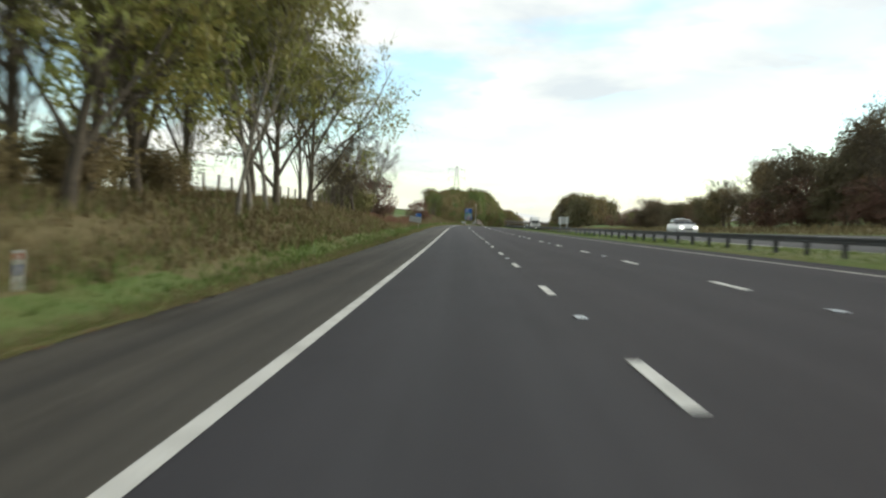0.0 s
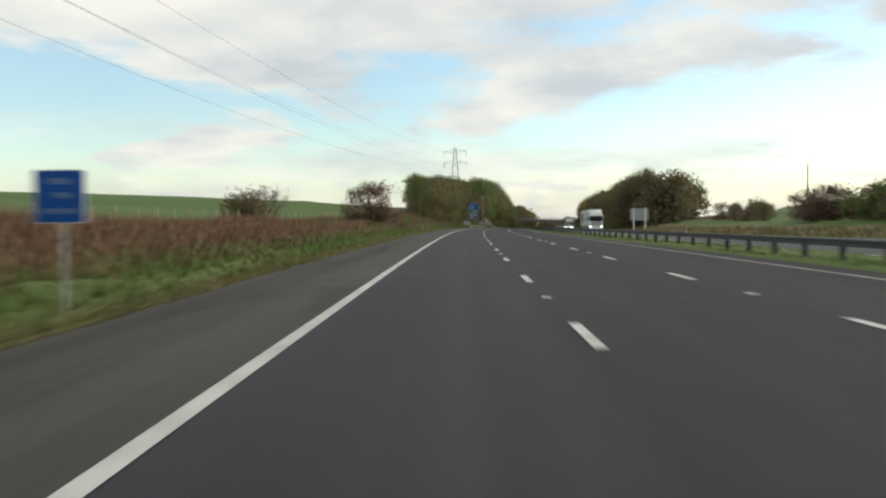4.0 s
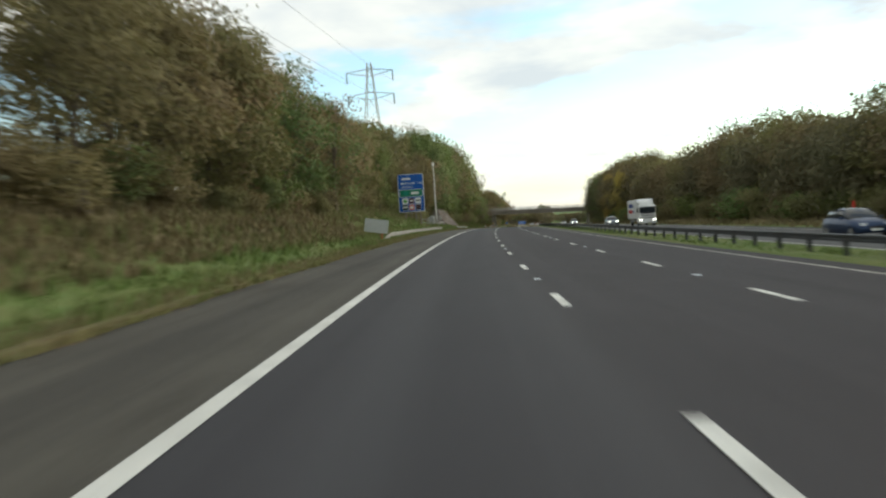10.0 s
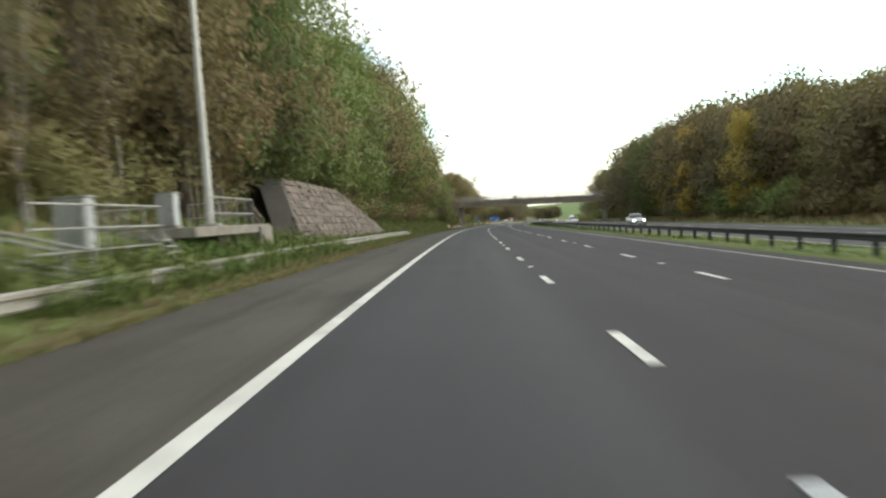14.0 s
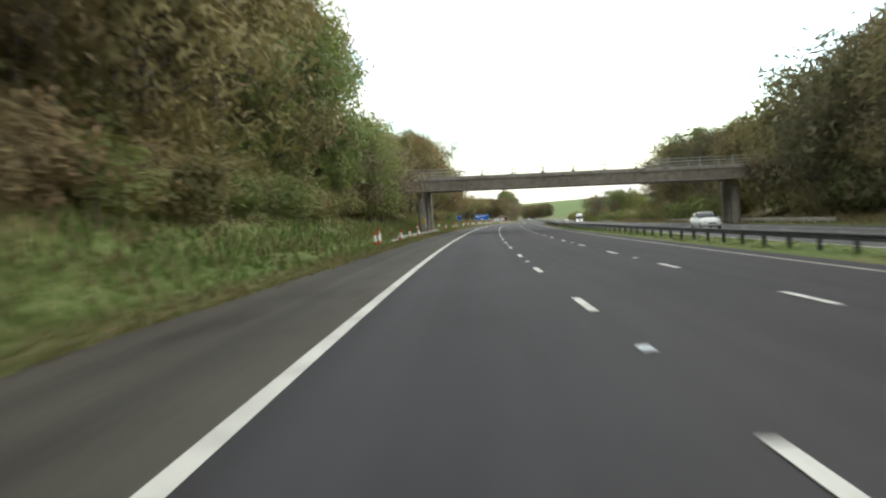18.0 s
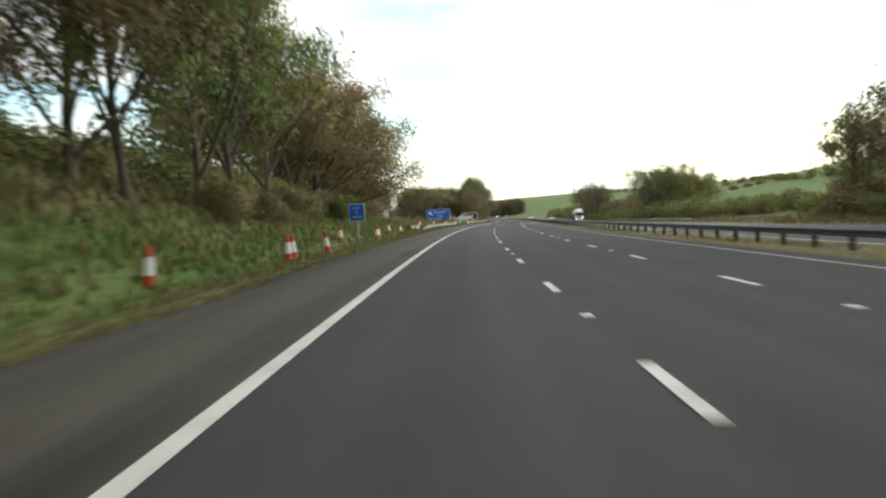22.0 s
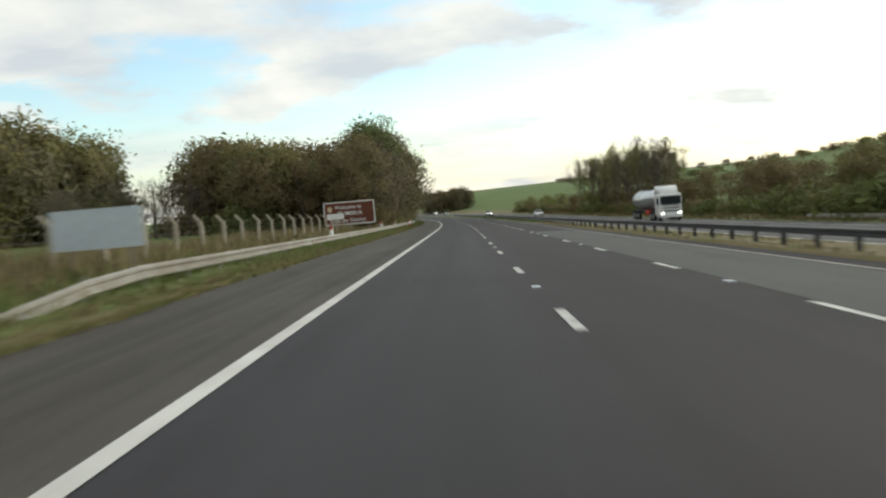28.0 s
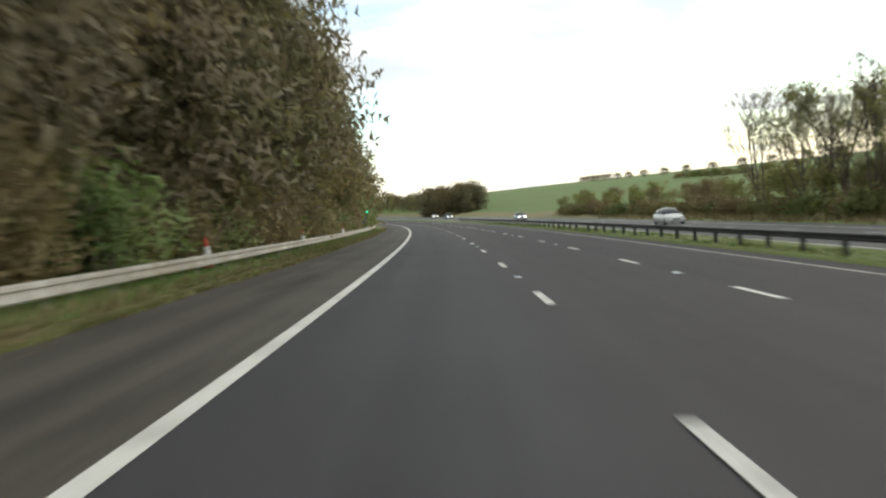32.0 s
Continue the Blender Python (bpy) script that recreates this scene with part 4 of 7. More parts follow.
# left side, from the start: tall pale stems on the bank, then lower bare trees
W1 = "trees on the first bank"
for s, x, kind, h, wide, pick in ((24, -10.5, "lime", 14, 1.15, 0), (15, -13, "sparse", 14, 1.0, 0), (38, -9.2, "lime", 16, 1.0, 1), (42, -9.6, "lime", 17, 1.0, 1), (47, -10, "lime", 17, 1.1, 1),
                            (51, -10.4, "thin", 14, 1.05, 0), (55, -13, "thin", 15, 0.9, 0), (62, -10.3, "thin", 14.5, 1.0, 0), (33, -12, "lime", 15, 1.0, 0),
                            (28, -14.5, "sparse", 14, 1.0, 0), (5, -13, "lime", 14, 1.0, 0), (-4, -15, "olive", 14, 1.0, 0), (44, -14, "lime", 16, 1.0, 0), (20, -12.2, "lime", 14, 1.1, 0), (28, -11.8, "lime", 14.5, 1.1, 0), (11, -11, "lime", 13.5, 1.1, 0), (36, -13, "lime", 16, 1.1, 0), (66, -12, "bare", 12, 0.8, 1),
                            (76, -10.2, "sparse", 7.0, 1.15, 1), (81, -10.2, "sparse", 6.4, 1.35, 1), (84, -12, "sparse", 6.0, 1.3, 1), (94.8, -11.2, "bare", 12.6, 1.3, 0), (105.5, -13.6, "olive", 6.2, 0.85, 0), (105.2, -10.4, "ash", 11.5, 1.0, 0)):
    plant(kind, s, x, h, wide, group=W1, pick=pick)
for s, x, h in ((98.5, -12.0, 4.6), (102.5, -14.5, 4.4), (95, -13.5, 3.4)):
    plant("shrub", s, x, h, 1.1, group=W1, pick=0)
for k in range(11):
    plant("shrub", 12 + k * 2.7, -12.5 - 1.2 * (k % 3), 2.2 + 0.3 * (k % 4), 1.2, group=W1, pick=1)
for k in range(14):
    plant("bare", 10 + k * 4.1, -19 - 2 * (k % 3), 8 + (k % 4), 0.55, group=W1, pick=1)
# hedge and lone bushes by the field
plant("redbush", 115.5, -11.0, 7.0, 0.92)
plant("redbush", 117.5, -13.4, 6.2, 0.9)
plant("bare", 163, -13.5, 3.6, 1.3, pick=1)
plant("bare", 170, -14.5, 3.4, 1.3, pick=1)
plant("redbush", 196, -9.4, 5.6, 1.2)
plant("shrub", 168, -16, 3.0)
belt(196, 228, -10.6, -8.4, 1.8, ["shrub"], 1.3, 1.8, "low field hedge", 1.3)
# wood on the left from 245 m on
W2 = "roadside wood on the long bank"
plant("sparse", 255.0, -10.3, 8.7, 0.95, group=W2, pick=0)
plant("bare", 252.5, -11.2, 3.6, 1.3, group=W2, pick=1)
plant("green", 262.0, -11.6, 8.8, 0.95, group=W2, pick=0)
plant("green", 266, -10.4, 8.5, 0.95, group=W2, pick=1)
plant("brown", 271, -12.8, 8.0, 1.1, group=W2, pick=1)
plant("brown", 280, -10.8, 8.2, 1.25, group=W2, pick=0)
plant("brown", 287.5, -10.3, 9.0, 1.25, group=W2, pick=0)
plant("olive", 293, -11.5, 9.4, 1.1, group=W2, pick=0)
belt(294, 340, -13.5, -10.4, 3.2, ["olive", "brown", "olive", "brown", "green"], 0.95, 1.12, W2, 1.1, tops=TOPS_LEFT)
belt(340, 376, -15.5, -13.0, 3.0, ["green", "brown", "olive", "olive"], 0.98, 1.12, W2, 1.1, tops=TOPS_LEFT)
plant("green", 366.5, -11.8, 9.6, 0.95, group=W2, pick=0)
belt(376, 402, -14.5, -12.0, 3.0, ["olive", "brown", "green", "sapling"], 0.88, 1.0, W2, tops=TOPS_LEFT)
belt(318, 405, -21, -16.0, 1.8, ["olive", "green", "brown"], 0.95, 1.06, W2, 1.1, far=True, tops=TOPS_LEFT)
belt(378, 436, -12.5, -8.8, 1.9, ["sapling", "sapling", "brown"], 0.6, 0.82, W2, tops=TOPS_LEFT)
belt(402, 470, -13.5, -9.8, 3.3, ["olive", "green", "green", "green", "brown"], 0.88, 1.03, W2, tops=TOPS_LEFT)
plant("lime", 478, -10.0, 19, 1.0, group=W2, pick=0)
belt(470, 522, -13.5, -10.6, 3.2, ["brown", "brown", "olive", "sapling", "green"], 0.88, 1.03, W2, tops=TOPS_LEFT)
belt(522, 541, -13.5, -10.6, 2.9, ["green", "green", "olive"], 0.88, 1.03, W2, tops=TOPS_LEFT)
belt(405, 556, -26, -16.5, 2.2, ["olive", "green", "brown"], 0.72, 0.9, W2, far=True, tops=TOPS_LEFT)
belt(538, 561, -10.6, -8.4, 2.2, ["green", "green", "dark"], 8.4, 10.4, W2, 1.15)
belt(262, 332, -11.8, -10.4, 4.6, ["shrub"], 1.8, 2.8, W2, 1.2)
belt(335, 380, -13.6, -12.2, 3.8, ["shrub"], 2.4, 3.6, W2, 1.2)
belt(376, 440, -13.8, -9.4, 1.3, ["shrub"], 1.8, 3.6, W2, 1.3, far=3)
belt(380, 436, -17, -13.5, 1.3, ["shrub"], 3.5, 5.2, W2, 1.4, far=3)
belt(436, 550, -10.8, -9.2, 3.2, ["shrub"], 2.2, 3.8, W2, 1.2)
belt(440, 572, -17, -12.5, 1.9, ["shrub"], 3.0, 4.6, W2, 1.4, far=3)
belt(572, 600, -22, -13.5, 1.5, ["olive", "green", "lime"], 13.5, 16, W2, far=3)
# beyond the bridge
W3 = "trees beyond the bridge"
belt(570, 590, -16, -10.0, 2.6, ["olive", "green"], 0.85, 1.0, W3, tops=TOPS_LEFT)
plant("oak", 588, -11, 13, 1.0, group=W3)
plant("oak", 596, -10.8, 13.5, 1.0, group=W3)
plant("yellow", 600, -14.5, 11, 0.8, group=W3)
plant("oak", 603, -11.5, 13, 0.85, group=W3)
for kind, s, x, h in (("willow", 605, -10.5, 14.5), ("willow", 611, -10.0, 14.5), ("willow", 617, -10.2, 14), ("thin", 624, -10.4, 13.5)):
    plant(kind, s, x, h, 1.0, group=W3)
belt(632, 664, -17, -13.0, 4.0, ["sparse", "thin", "brown", "olive"], 8.5, 11, W3, far=3)
for kind, s, x, h in (("oak", 638, -12.5, 11.5), ("oak", 645, -12, 12), ("oak", 652, -13.2, 12), ("broad", 660.8, -10.8, 12)):
    plant(kind, s, x, h, 1.12, group=W3)
belt(632, 664, -22, -15, 3.0, ["olive", "brown"], 9, 11, W3, far=True)
belt(606, 640, -10.0, -8.4, 4.0, ["shrub"], 1.6, 2.6, W3, 1.2)
belt(598, 672, -18, -13.0, 1.6, ["shrub"], 1.8, 3.2, W3, 1.4, far=3)
plant("shrub", 678, -13.5, 3.4, 1.2, group=W3, pick=1)
plant("shrub", 683, -15, 3.8, 1.2, group=W3, pick=1)
plant("sparse", 701, -10.4, 6.2, 1.1, group=W3, pick=0)
plant("sparse", 689, -14.5, 7.5, 1.0, group=W3, pick=1)
plant("bare", 692, -13.5, 4.5, group=W3)
# copse behind the depot
W4 = "copse behind the depot"
belt(756, 800, -50, -33, 0.9, ["dark", "olive", "brown"], 11.6, 13.8, W4, 1.15, far=2)
belt(800, 828, -46, -36, 1.2, ["dark", "olive", "dark"], 12.5, 14.5, W4, 1.15, far=2)
belt(811, 826, -21, -16, 1.3, ["olive", "brown", "dark"], 8, 10.8, W4, 1.1, far=2)
belt(826, 852, -30, -15, 1.1, ["olive", "brown", "brown"], 12.6, 14.4, W4, 1.1, far=2)
plant("sparse", 737, -20.5, 9.0, 0.8, group=W4, pick=1)
plant("bare", 742, -40, 8, group=W4)
for s, x, h in ((786, -24, 4.6), (792, -28, 5), (799, -22, 4.4), (804, -27, 5), (808, -30, 6.5), (812, -25, 7), (806, -26, 6.5), (815, -28, 7)):
    plant("bare", s, x, h, group=W4)
# wood at the end, close behind the fence
W5 = "roadside wood behind the barrier"
belt(812, 850, -10.5, -7.6, 2.4, ["green", "brown", "dark", "olive"], 0.88, 1.02, W5, tops=TOPS_END)
belt(850, 925, -10.8, -7.6, 2.8, ["olive", "green", "olive", "dark", "brown"], 0.85, 1.03, W5, tops=TOPS_END)
belt(925, 1010, -11.5, -7.6, 2.7, ["brown", "olive", "green", "olive"], 13, 16, W5, far=True)
belt(818, 870, -22, -12, 1.8, ["olive", "green", "brown"], 9.5, 12, W5, far=2)
belt(870, 1010, -20, -12, 2.2, ["olive", "green", "brown"], 10, 13, W5, far=True)
belt(811, 822, -28, -13, 0.8, ["shrub"], 2.6, 4.2, W5, 1.2, far=3)
belt(814, 824, -17, -11, 1.8, ["brown", "olive", "green"], 7.5, 9.5, W5)
for k in range(40):
    plant("shrub", 818 + 2.9 * k, -7.7 + 1.1 * ((k * 0.618) % 1), 2.2 + 1.5 * ((k * 0.414) % 1), 1.0, group=W5, pick=(1, 1, 2, 1)[k % 4])
belt(818, 935, -9.6, -8.0, 2.4, ["brown", "dark"], 4.5, 7.0, W5, far=3)
# right side
E1 = "hedgerow across the motorway"
belt(10, 60, 36, 42, 5.0, ["dark", "sparse", "brown"], 10, 13, E1)
for s, x, h in ((73, 40.5, 13.5), (69, 42.5, 12.5), (78, 42, 12)):
    plant("dark", s, x, h, 0.7, group=E1)
belt(-20, 10, 36, 46, 6.0, ["dark", "brown"], 8, 11, E1)
belt(56, 108, 36, 42, 4.6, ["dark", "bare", "brown", "sparse"], 7.5, 10, E1)
belt(60, 150, 35, 39, 4.0, ["dark", "redbush", "brown"], 3.6, 6, E1, 1.4)
belt(150, 206, 43.5, 50, 1.9, ["shrub", "redbush", "dark"], 2.8, 4.8, E1, 1.3)
belt(206, 262, 44, 56, 3.2, ["shrub", "redbush", "dark"], 2.2, 4.2, E1, 1.2, far=2)
E2 = "wood across the motorway"
belt(266, 284, 36.5, 42.5, 1.6, ["dark", "brown", "olive"], 0.86, 1.06, E2, far=True, tops=TOPS_RIGHT)
belt(282, 300, 36.5, 50, 1.5, ["dark", "brown", "olive"], 0.8, 1.0, E2, far=True, tops=TOPS_RIGHT)
belt(272, 300, 35.5, 38, 4.5, ["brown", "dark", "olive"], 0.92, 1.08, E2, tops=TOPS_RIGHT)
belt(300, 560, 36.0, 38.5, 4.4, ["brown", "dark", "olive", "brown"], 1.0, 1.15, E2, 1.1, far=3, tops=TOPS_RIGHT)
belt(300, 560, 36, 39, 5.0, ["brown", "dark", "olive"], 0.65, 0.8, E2, far=True, tops=TOPS_RIGHT)
belt(302, 560, 40, 44, 3.4, ["brown", "dark", "olive"], 1.05, 1.2, E2, far=2, tops=TOPS_RIGHT)
belt(295, 560, 43, 54, 2.2, ["brown", "olive", "dark"], 0.8, 1.0, E2, far=True, tops=TOPS_RIGHT)
belt(290, 555, 34.0, 35.6, 4.6, ["shrub"], 2.5, 4.4, E2, 1.3)
belt(508, 544, 33.4, 35.6, 3.6, ["dark", "olive", "green"], 0.75, 1.08, E2, tops=TOPS_RIGHT)
for s, x, h in ((457, 33.2, 12.4), (481, 33.6, 13.4), (499, 34.2, 13.0)):
    plant("yellow", s, x, h, 0.8, group=E2)
E3 = "trees beyond the bridge across the motorway"
belt(571, 604, 36, 46, 2.2, ["sparse", "olive", "bare", "sparse"], 0.86, 1.02, E3, tops=TOPS_RIGHT)
belt(604, 660, 36, 44, 2.6, ["sparse", "olive", "sparse", "brown"], 0.84, 1.0, E3, tops=TOPS_RIGHT)
belt(574, 650, 34.6, 37, 3.6, ["shrub"], 2.5, 4.5, E3, 1.4, far=2)
belt(650, 728, 36, 52, 2.6, ["shrub"], 2.0, 3.2, E3, 1.4, far=2)
belt(728, 776, 36, 46, 2.2, ["olive", "lime", "lime", "brown"], 8, 11.5, E3, 1.0, far=2)
for s, x, h in ((734, 36, 11), (740, 38, 12), (747, 37, 11.5), (760, 37, 12.5), (770, 38, 11)):
    plant("sparse", s, x, h, 1.0, group=E3, pick=0)
for s, x, h in ((752, 36.5, 9.5), (766, 40, 10)):
    plant("bare", s, x, h, 0.9, group=E3)
belt(700, 815, 34.6, 38, 2.6, ["shrub"], 2.8, 4.6, E3, 1.5, far=2)
belt(776, 862, 37, 48, 2.0, ["olive", "brown", "brown"], 5, 7.2, E3, 1.3, far=2)
for k in range(27):
    plant(("bare", "sapling", "bare", "thin")[k % 4], 861 + 2.15 * k, 36 + 4.5 * ((k * 0.618) % 1), 11.6 + 3.0 * ((k * 0.377) % 1), 0.75, group=E3, pick=(1, 1, 1, 0)[k % 4])
belt(862, 918, 37, 44, 1.7, ["lime", "olive", "brown"], 4.0, 6.0, E3, 1.3, far=2)
belt(918, 1010, 36, 46, 2.0, ["olive", "lime", "olive", "brown"], 3.2, 5.2, E3, 1.2, far=2)
belt(815, 1000, 34.5, 37, 2.6, ["shrub"], 1.6, 2.8, E3, 1.4, far=2)
belt(1132, 1158, 28, 46, 0.7, ["dark", "brown"], 12, 14.5, E3, far=True)
belt(1010, 1300, -16, -8, 4.0, ["olive", "dark", "brown"], 10, 14, W5, far=True)
belt(1165, 1400, 40, 60, 5.0, ["olive", "dark", "brown"], 8, 12, E3, far=True)
belt(1310, 1480, -30, 60, 3.4, ["olive", "dark", "brown"], 9, 13, "far wood", far=True)
# hedges on the far hill
for k in range(40):
    plant("shrub", 690 + k * 11, 112 + 12 * math.sin(k * 0.35), 3.0, 1.6, far=True)
for k in range(46):
    plant("dark", 700 + k * 16, 225 + 20 * math.sin(k * 0.3), 6.0, 1.6, far=True)
for k in range(30):
    plant("shrub", 880 + 2 * math.sin(k), 60 + k * 6, 2.4, 1.5, far=True)
plant("oak", 1006, 200, 13.5, 0.8)


def far_woods():
    """The rows that the camera never passes near, joined by leaf colour."""
    parts, woods = {}, ([], [])
    cache = {}
    for kind, i, grade, m in FAR:
        p = TREES[kind][i]
        a = np.array(m)
        if (kind, i, grade) not in cache:
            crown = next((o for o in p.children if o.name.startswith("crown") and "framework" not in o.name), None)
            if crown is None:
                continue
            co = np.empty(len(crown.data.vertices) * 3)
            crown.data.vertices.foreach_get("co", co)
            tri = co.reshape(-1, 3, 3)[::(7, 3, 2)[grade - 1]]
            mid = tri.mean(1, keepdims=True)
            v = (mid + (tri - mid) * (2.3, 1.6, 1.22)[grade - 1]).reshape(-1, 3)
            axis = np.zeros((len(tri), 3))
            axis[:, 2] = 0.5 * PROTO_H[kind][i] + 0.55 * (mid[:, 0, 2] - 0.5 * PROTO_H[kind][i])
            cache[kind, i, grade] = (*_outward(v, axis), crown.data.materials[0])
        v, nn, material = cache[kind, i, grade]
        got = parts.setdefault(material.name, (material, [], []))
        got[1].append(v @ a[:3, :3].T + a[:3, 3])
        got[2].append(nn @ (a[:3, :3] / np.linalg.norm(a[:3, :3], axis=0)).T)
        h = PROTO_H[kind][i] * 0.7
        base = m.translation
        up = Vector((0, 0, h * a[2, 2]))
        if kind != "shrub":
            _tube(woods[0], woods[1], [base, base + up * 0.5, base + up], [0.16, 0.11, 0.04], 5)
    for name, (material, vs, ns) in parts.items():
        me = leaf_mesh("far_foliage", np.concatenate(vs), np.concatenate(ns), material)
        tagged(new("far_foliage", me), "rear rows of roadside trees, " + name.replace("_", " ") + " colour", "trees", kind="stuff")
    tagged(new("far_trunks", raw("far_trunks", woods[0], woods[1], M_BARK)), "trunks of the rear rows of trees", "trees", kind="stuff")


far_woods()
# drop prototypes that found no place
for kind, protos in TREES.items():
    for i, p in enumerate(protos):
        if (kind, i) not in _used:
            for o in (*p.children_recursive, p):
                bpy.data.objects.remove(o)


# ---- grass, as uncountable growth ----
def tufts(name, label, n, s0, s1, x0, x1, h0, h1, w, material, seed, zones=None, lean=0.5):
    rng = np.random.default_rng(seed)
    s = rng.uniform(s0, s1, n)
    x = x0 + (x1 - x0) * rng.random(n)
    if zones is not None:
        keep = zones(s, x, rng.random(n))
        s, x = s[keep], x[keep]
        n = len(s)
    px, py = flat(s, x)
    z = np.concatenate([ground_z(s[i:i + 4000], x[i:i + 4000]) for i in range(0, n, 4000)])
    z = np.where((x > 11.5) & (x < 15.4), z + 0.06, z) - 0.04
    root = np.stack([px, py, z], 1)
    V = []
    for b in range(3):
        a = rng.uniform(0, 2 * math.pi, n)
        h = rng.uniform(h0, h1, n) * (0.7 + 0.6 * np.sin(s * 0.11 + x) ** 2)
        off = rng.normal(0, 0.06, (n, 2))
        tip = rng.normal(0, lean, (n, 2)) * h[:, None] * 0.6
        p0 = root + np.c_[off, np.zeros(n)]
        side = np.c_[np.cos(a), np.sin(a), np.zeros(n)] * w
        V.append(np.stack([p0 - side, p0 + side, p0 + np.c_[tip, h]], 1))
    v = np.concatenate(V).reshape(-1, 3)
    tagged(new(name, triangles(name, v, material)), label, "grass", kind="stuff")


tufts("verge_grass", "short green grass on the verge", 60000, -5, 940, -7.2, -3.5, 0.10, 0.30, 0.022, M_BLADE, 1)
tufts("verge_edge_grass", "yellowing grass along the shoulder edge", 22000, -5, 900, -4.5, -3.5, 0.10, 0.26, 0.02, M_DRY, 2)
tufts("bank_grass", "long dry grass on the banks", 42000, -5, 830, -14, -5.6, 0.25, 0.7, 0.03, M_DRY, 3,
      lambda s, x, r: ~((s > 335) & (s < 420) & (x > -9)) & ~((s > 430) & (s < 700) & (r < 0.6)))
tufts("bank_green", "rank green grass and nettles on the bank", 34000, 0, 760, -13, -5.5, 0.25, 0.6, 0.04, M_BLADE, 4,
      lambda s, x, r: ((s > 330) & (s < 690)) | (r < 0.3))
tufts("bracken", "red-brown dead bracken and dock", 15000, 98, 235, -14, -6.6, 0.35, 0.85, 0.04, M_BRACKEN, 5,
      lambda s, x, r: (s < 165) | (r < 0.35))
tufts("median_grass", "green grass in the central reserve", 40000, -5, 960, 12.15, 15.2, 0.05, 0.15, 0.026, M_BLADE, 6,
      lambda s, x, r: ~((s > 590) & (s < 840)) | (r < 0.15))
tufts("median_dry_grass", "thin brown grass in the central reserve", 7000, 590, 840, 12.15, 15.2, 0.05, 0.14, 0.026, M_DRY, 10)
tufts("depot_grass", "tall dry grass before the depot", 9000, 688, 756, -26, -6.2, 0.5, 1.0, 0.04, M_DRY, 8)
tufts("far_verge_grass", "grass on the far verge", 18000, -5, 960, 30.3, 36, 0.2, 0.6, 0.05, M_DRY, 7)


def tussocks(name, label, n, s0, s1, x0, x1, h0, h1, blades, material, seed, zones=None):
    """Separate clumps: blades that fan out from one root."""
    rng = np.random.default_rng(seed)
    s, x = rng.uniform(s0, s1, n), rng.uniform(x0, x1, n)
    if zones is not None:
        keep = zones(s, x)
        s, x = s[keep], x[keep]
        n = len(s)
    px, py = flat(s, x)
    z = np.concatenate([ground_z(s[i:i + 4000], x[i:i + 4000]) for i in range(0, n, 4000)]) - 0.05
    size = np.repeat(rng.uniform(h0, h1, n), blades)
    root = np.repeat(np.stack([px, py, z], 1), blades, axis=0)
    m = n * blades
    a = rng.uniform(0, 2 * math.pi, m)
    out = np.c_[np.cos(a), np.sin(a)]
    reach = rng.uniform(0.1, 0.9, m) * size
    p0 = root + np.c_[out * (rng.uniform(0.0, 0.28, m) * size)[:, None], np.zeros(m)]
    rise = size * np.sqrt(np.clip(1 - (reach / size) ** 2, 0.08, 1)) * rng.uniform(0.7, 1.1, m)
    side = np.c_[-out[:, 1], out[:, 0], np.zeros(m)] * (0.035 * (0.5 + size))[:, None]
    mid = p0 + np.c_[out * (reach * 0.45)[:, None], rise * 0.8]
    tip = p0 + np.c_[out * reach[:, None], rise * rng.uniform(0.55, 1.1, m)]
    v = np.concatenate([np.stack([p0 - side, p0 + side, mid], 1), np.stack([mid - side * 0.6, mid + side * 0.6, tip], 1)]).reshape(-1, 3)
    tagged(new(name, triangles(name, v, material)), label, "grass", kind="stuff")


M_TUFT = mat("rank_grass", (0.105, 0.165, 0.036), (0.170, 0.185, 0.062), rough=0.85, scale=0.7, coarse=0.12, island=0.4)
M_FRINGE = mat("fringe_grass", (0.135, 0.165, 0.050), (0.235, 0.200, 0.085), rough=0.85, scale=0.9, coarse=0.15, island=0.35)
M_STRAW = mat("straw_tussock", (0.24, 0.195, 0.105), (0.165, 0.125, 0.062), rough=0.9, scale=0.5, coarse=0.08, island=0.45)
M_BRAMBLE = mat("bramble", (0.120, 0.118, 0.048), (0.160, 0.110, 0.060), rough=0.85, scale=0.6, coarse=0.1, island=0.45)
tussocks("straw_tussocks", "straw-coloured grass tussocks on the bank", 5200, 0, 320, -13, -5.6, 0.3, 0.75, 16, M_STRAW, 21)
tussocks("straw_tussocks", "pale dry tussocks among the green bank grass", 3000, 320, 850, -12, -4.9, 0.25, 0.6, 14, M_STRAW, 22, lambda s, x: ~((s > 404) & (s < 442)))
tussocks("green_tussocks", "rank green grass tussocks on the verge and bank", 5200, 0, 850, -9.5, -3.75, 0.2, 0.5, 16, M_TUFT, 23, lambda s, x: ~((s > 404) & (s < 442) & (x < -5)) & ((s > 95) | (x > -5.2)))
tussocks("bramble_mounds", "low brown-green bramble growth on the bank", 3000, 180, 660, -13.5, -6.8, 0.4, 0.9, 16, M_BRAMBLE, 24, lambda s, x: ~((s > 325) & (s < 442)) & ((s < 330) | (x < -9)))
tussocks("long_grass", "long lush grass half hiding the barrier", 520, 379, 405, -6.6, -4.1, 0.45, 0.9, 22, M_TUFT, 25)
tussocks("edge_tussocks", "yellowing grass hanging over the shoulder edge", 5200, 0, 950, -4.0, -3.5, 0.12, 0.3, 12, M_STRAW, 26)


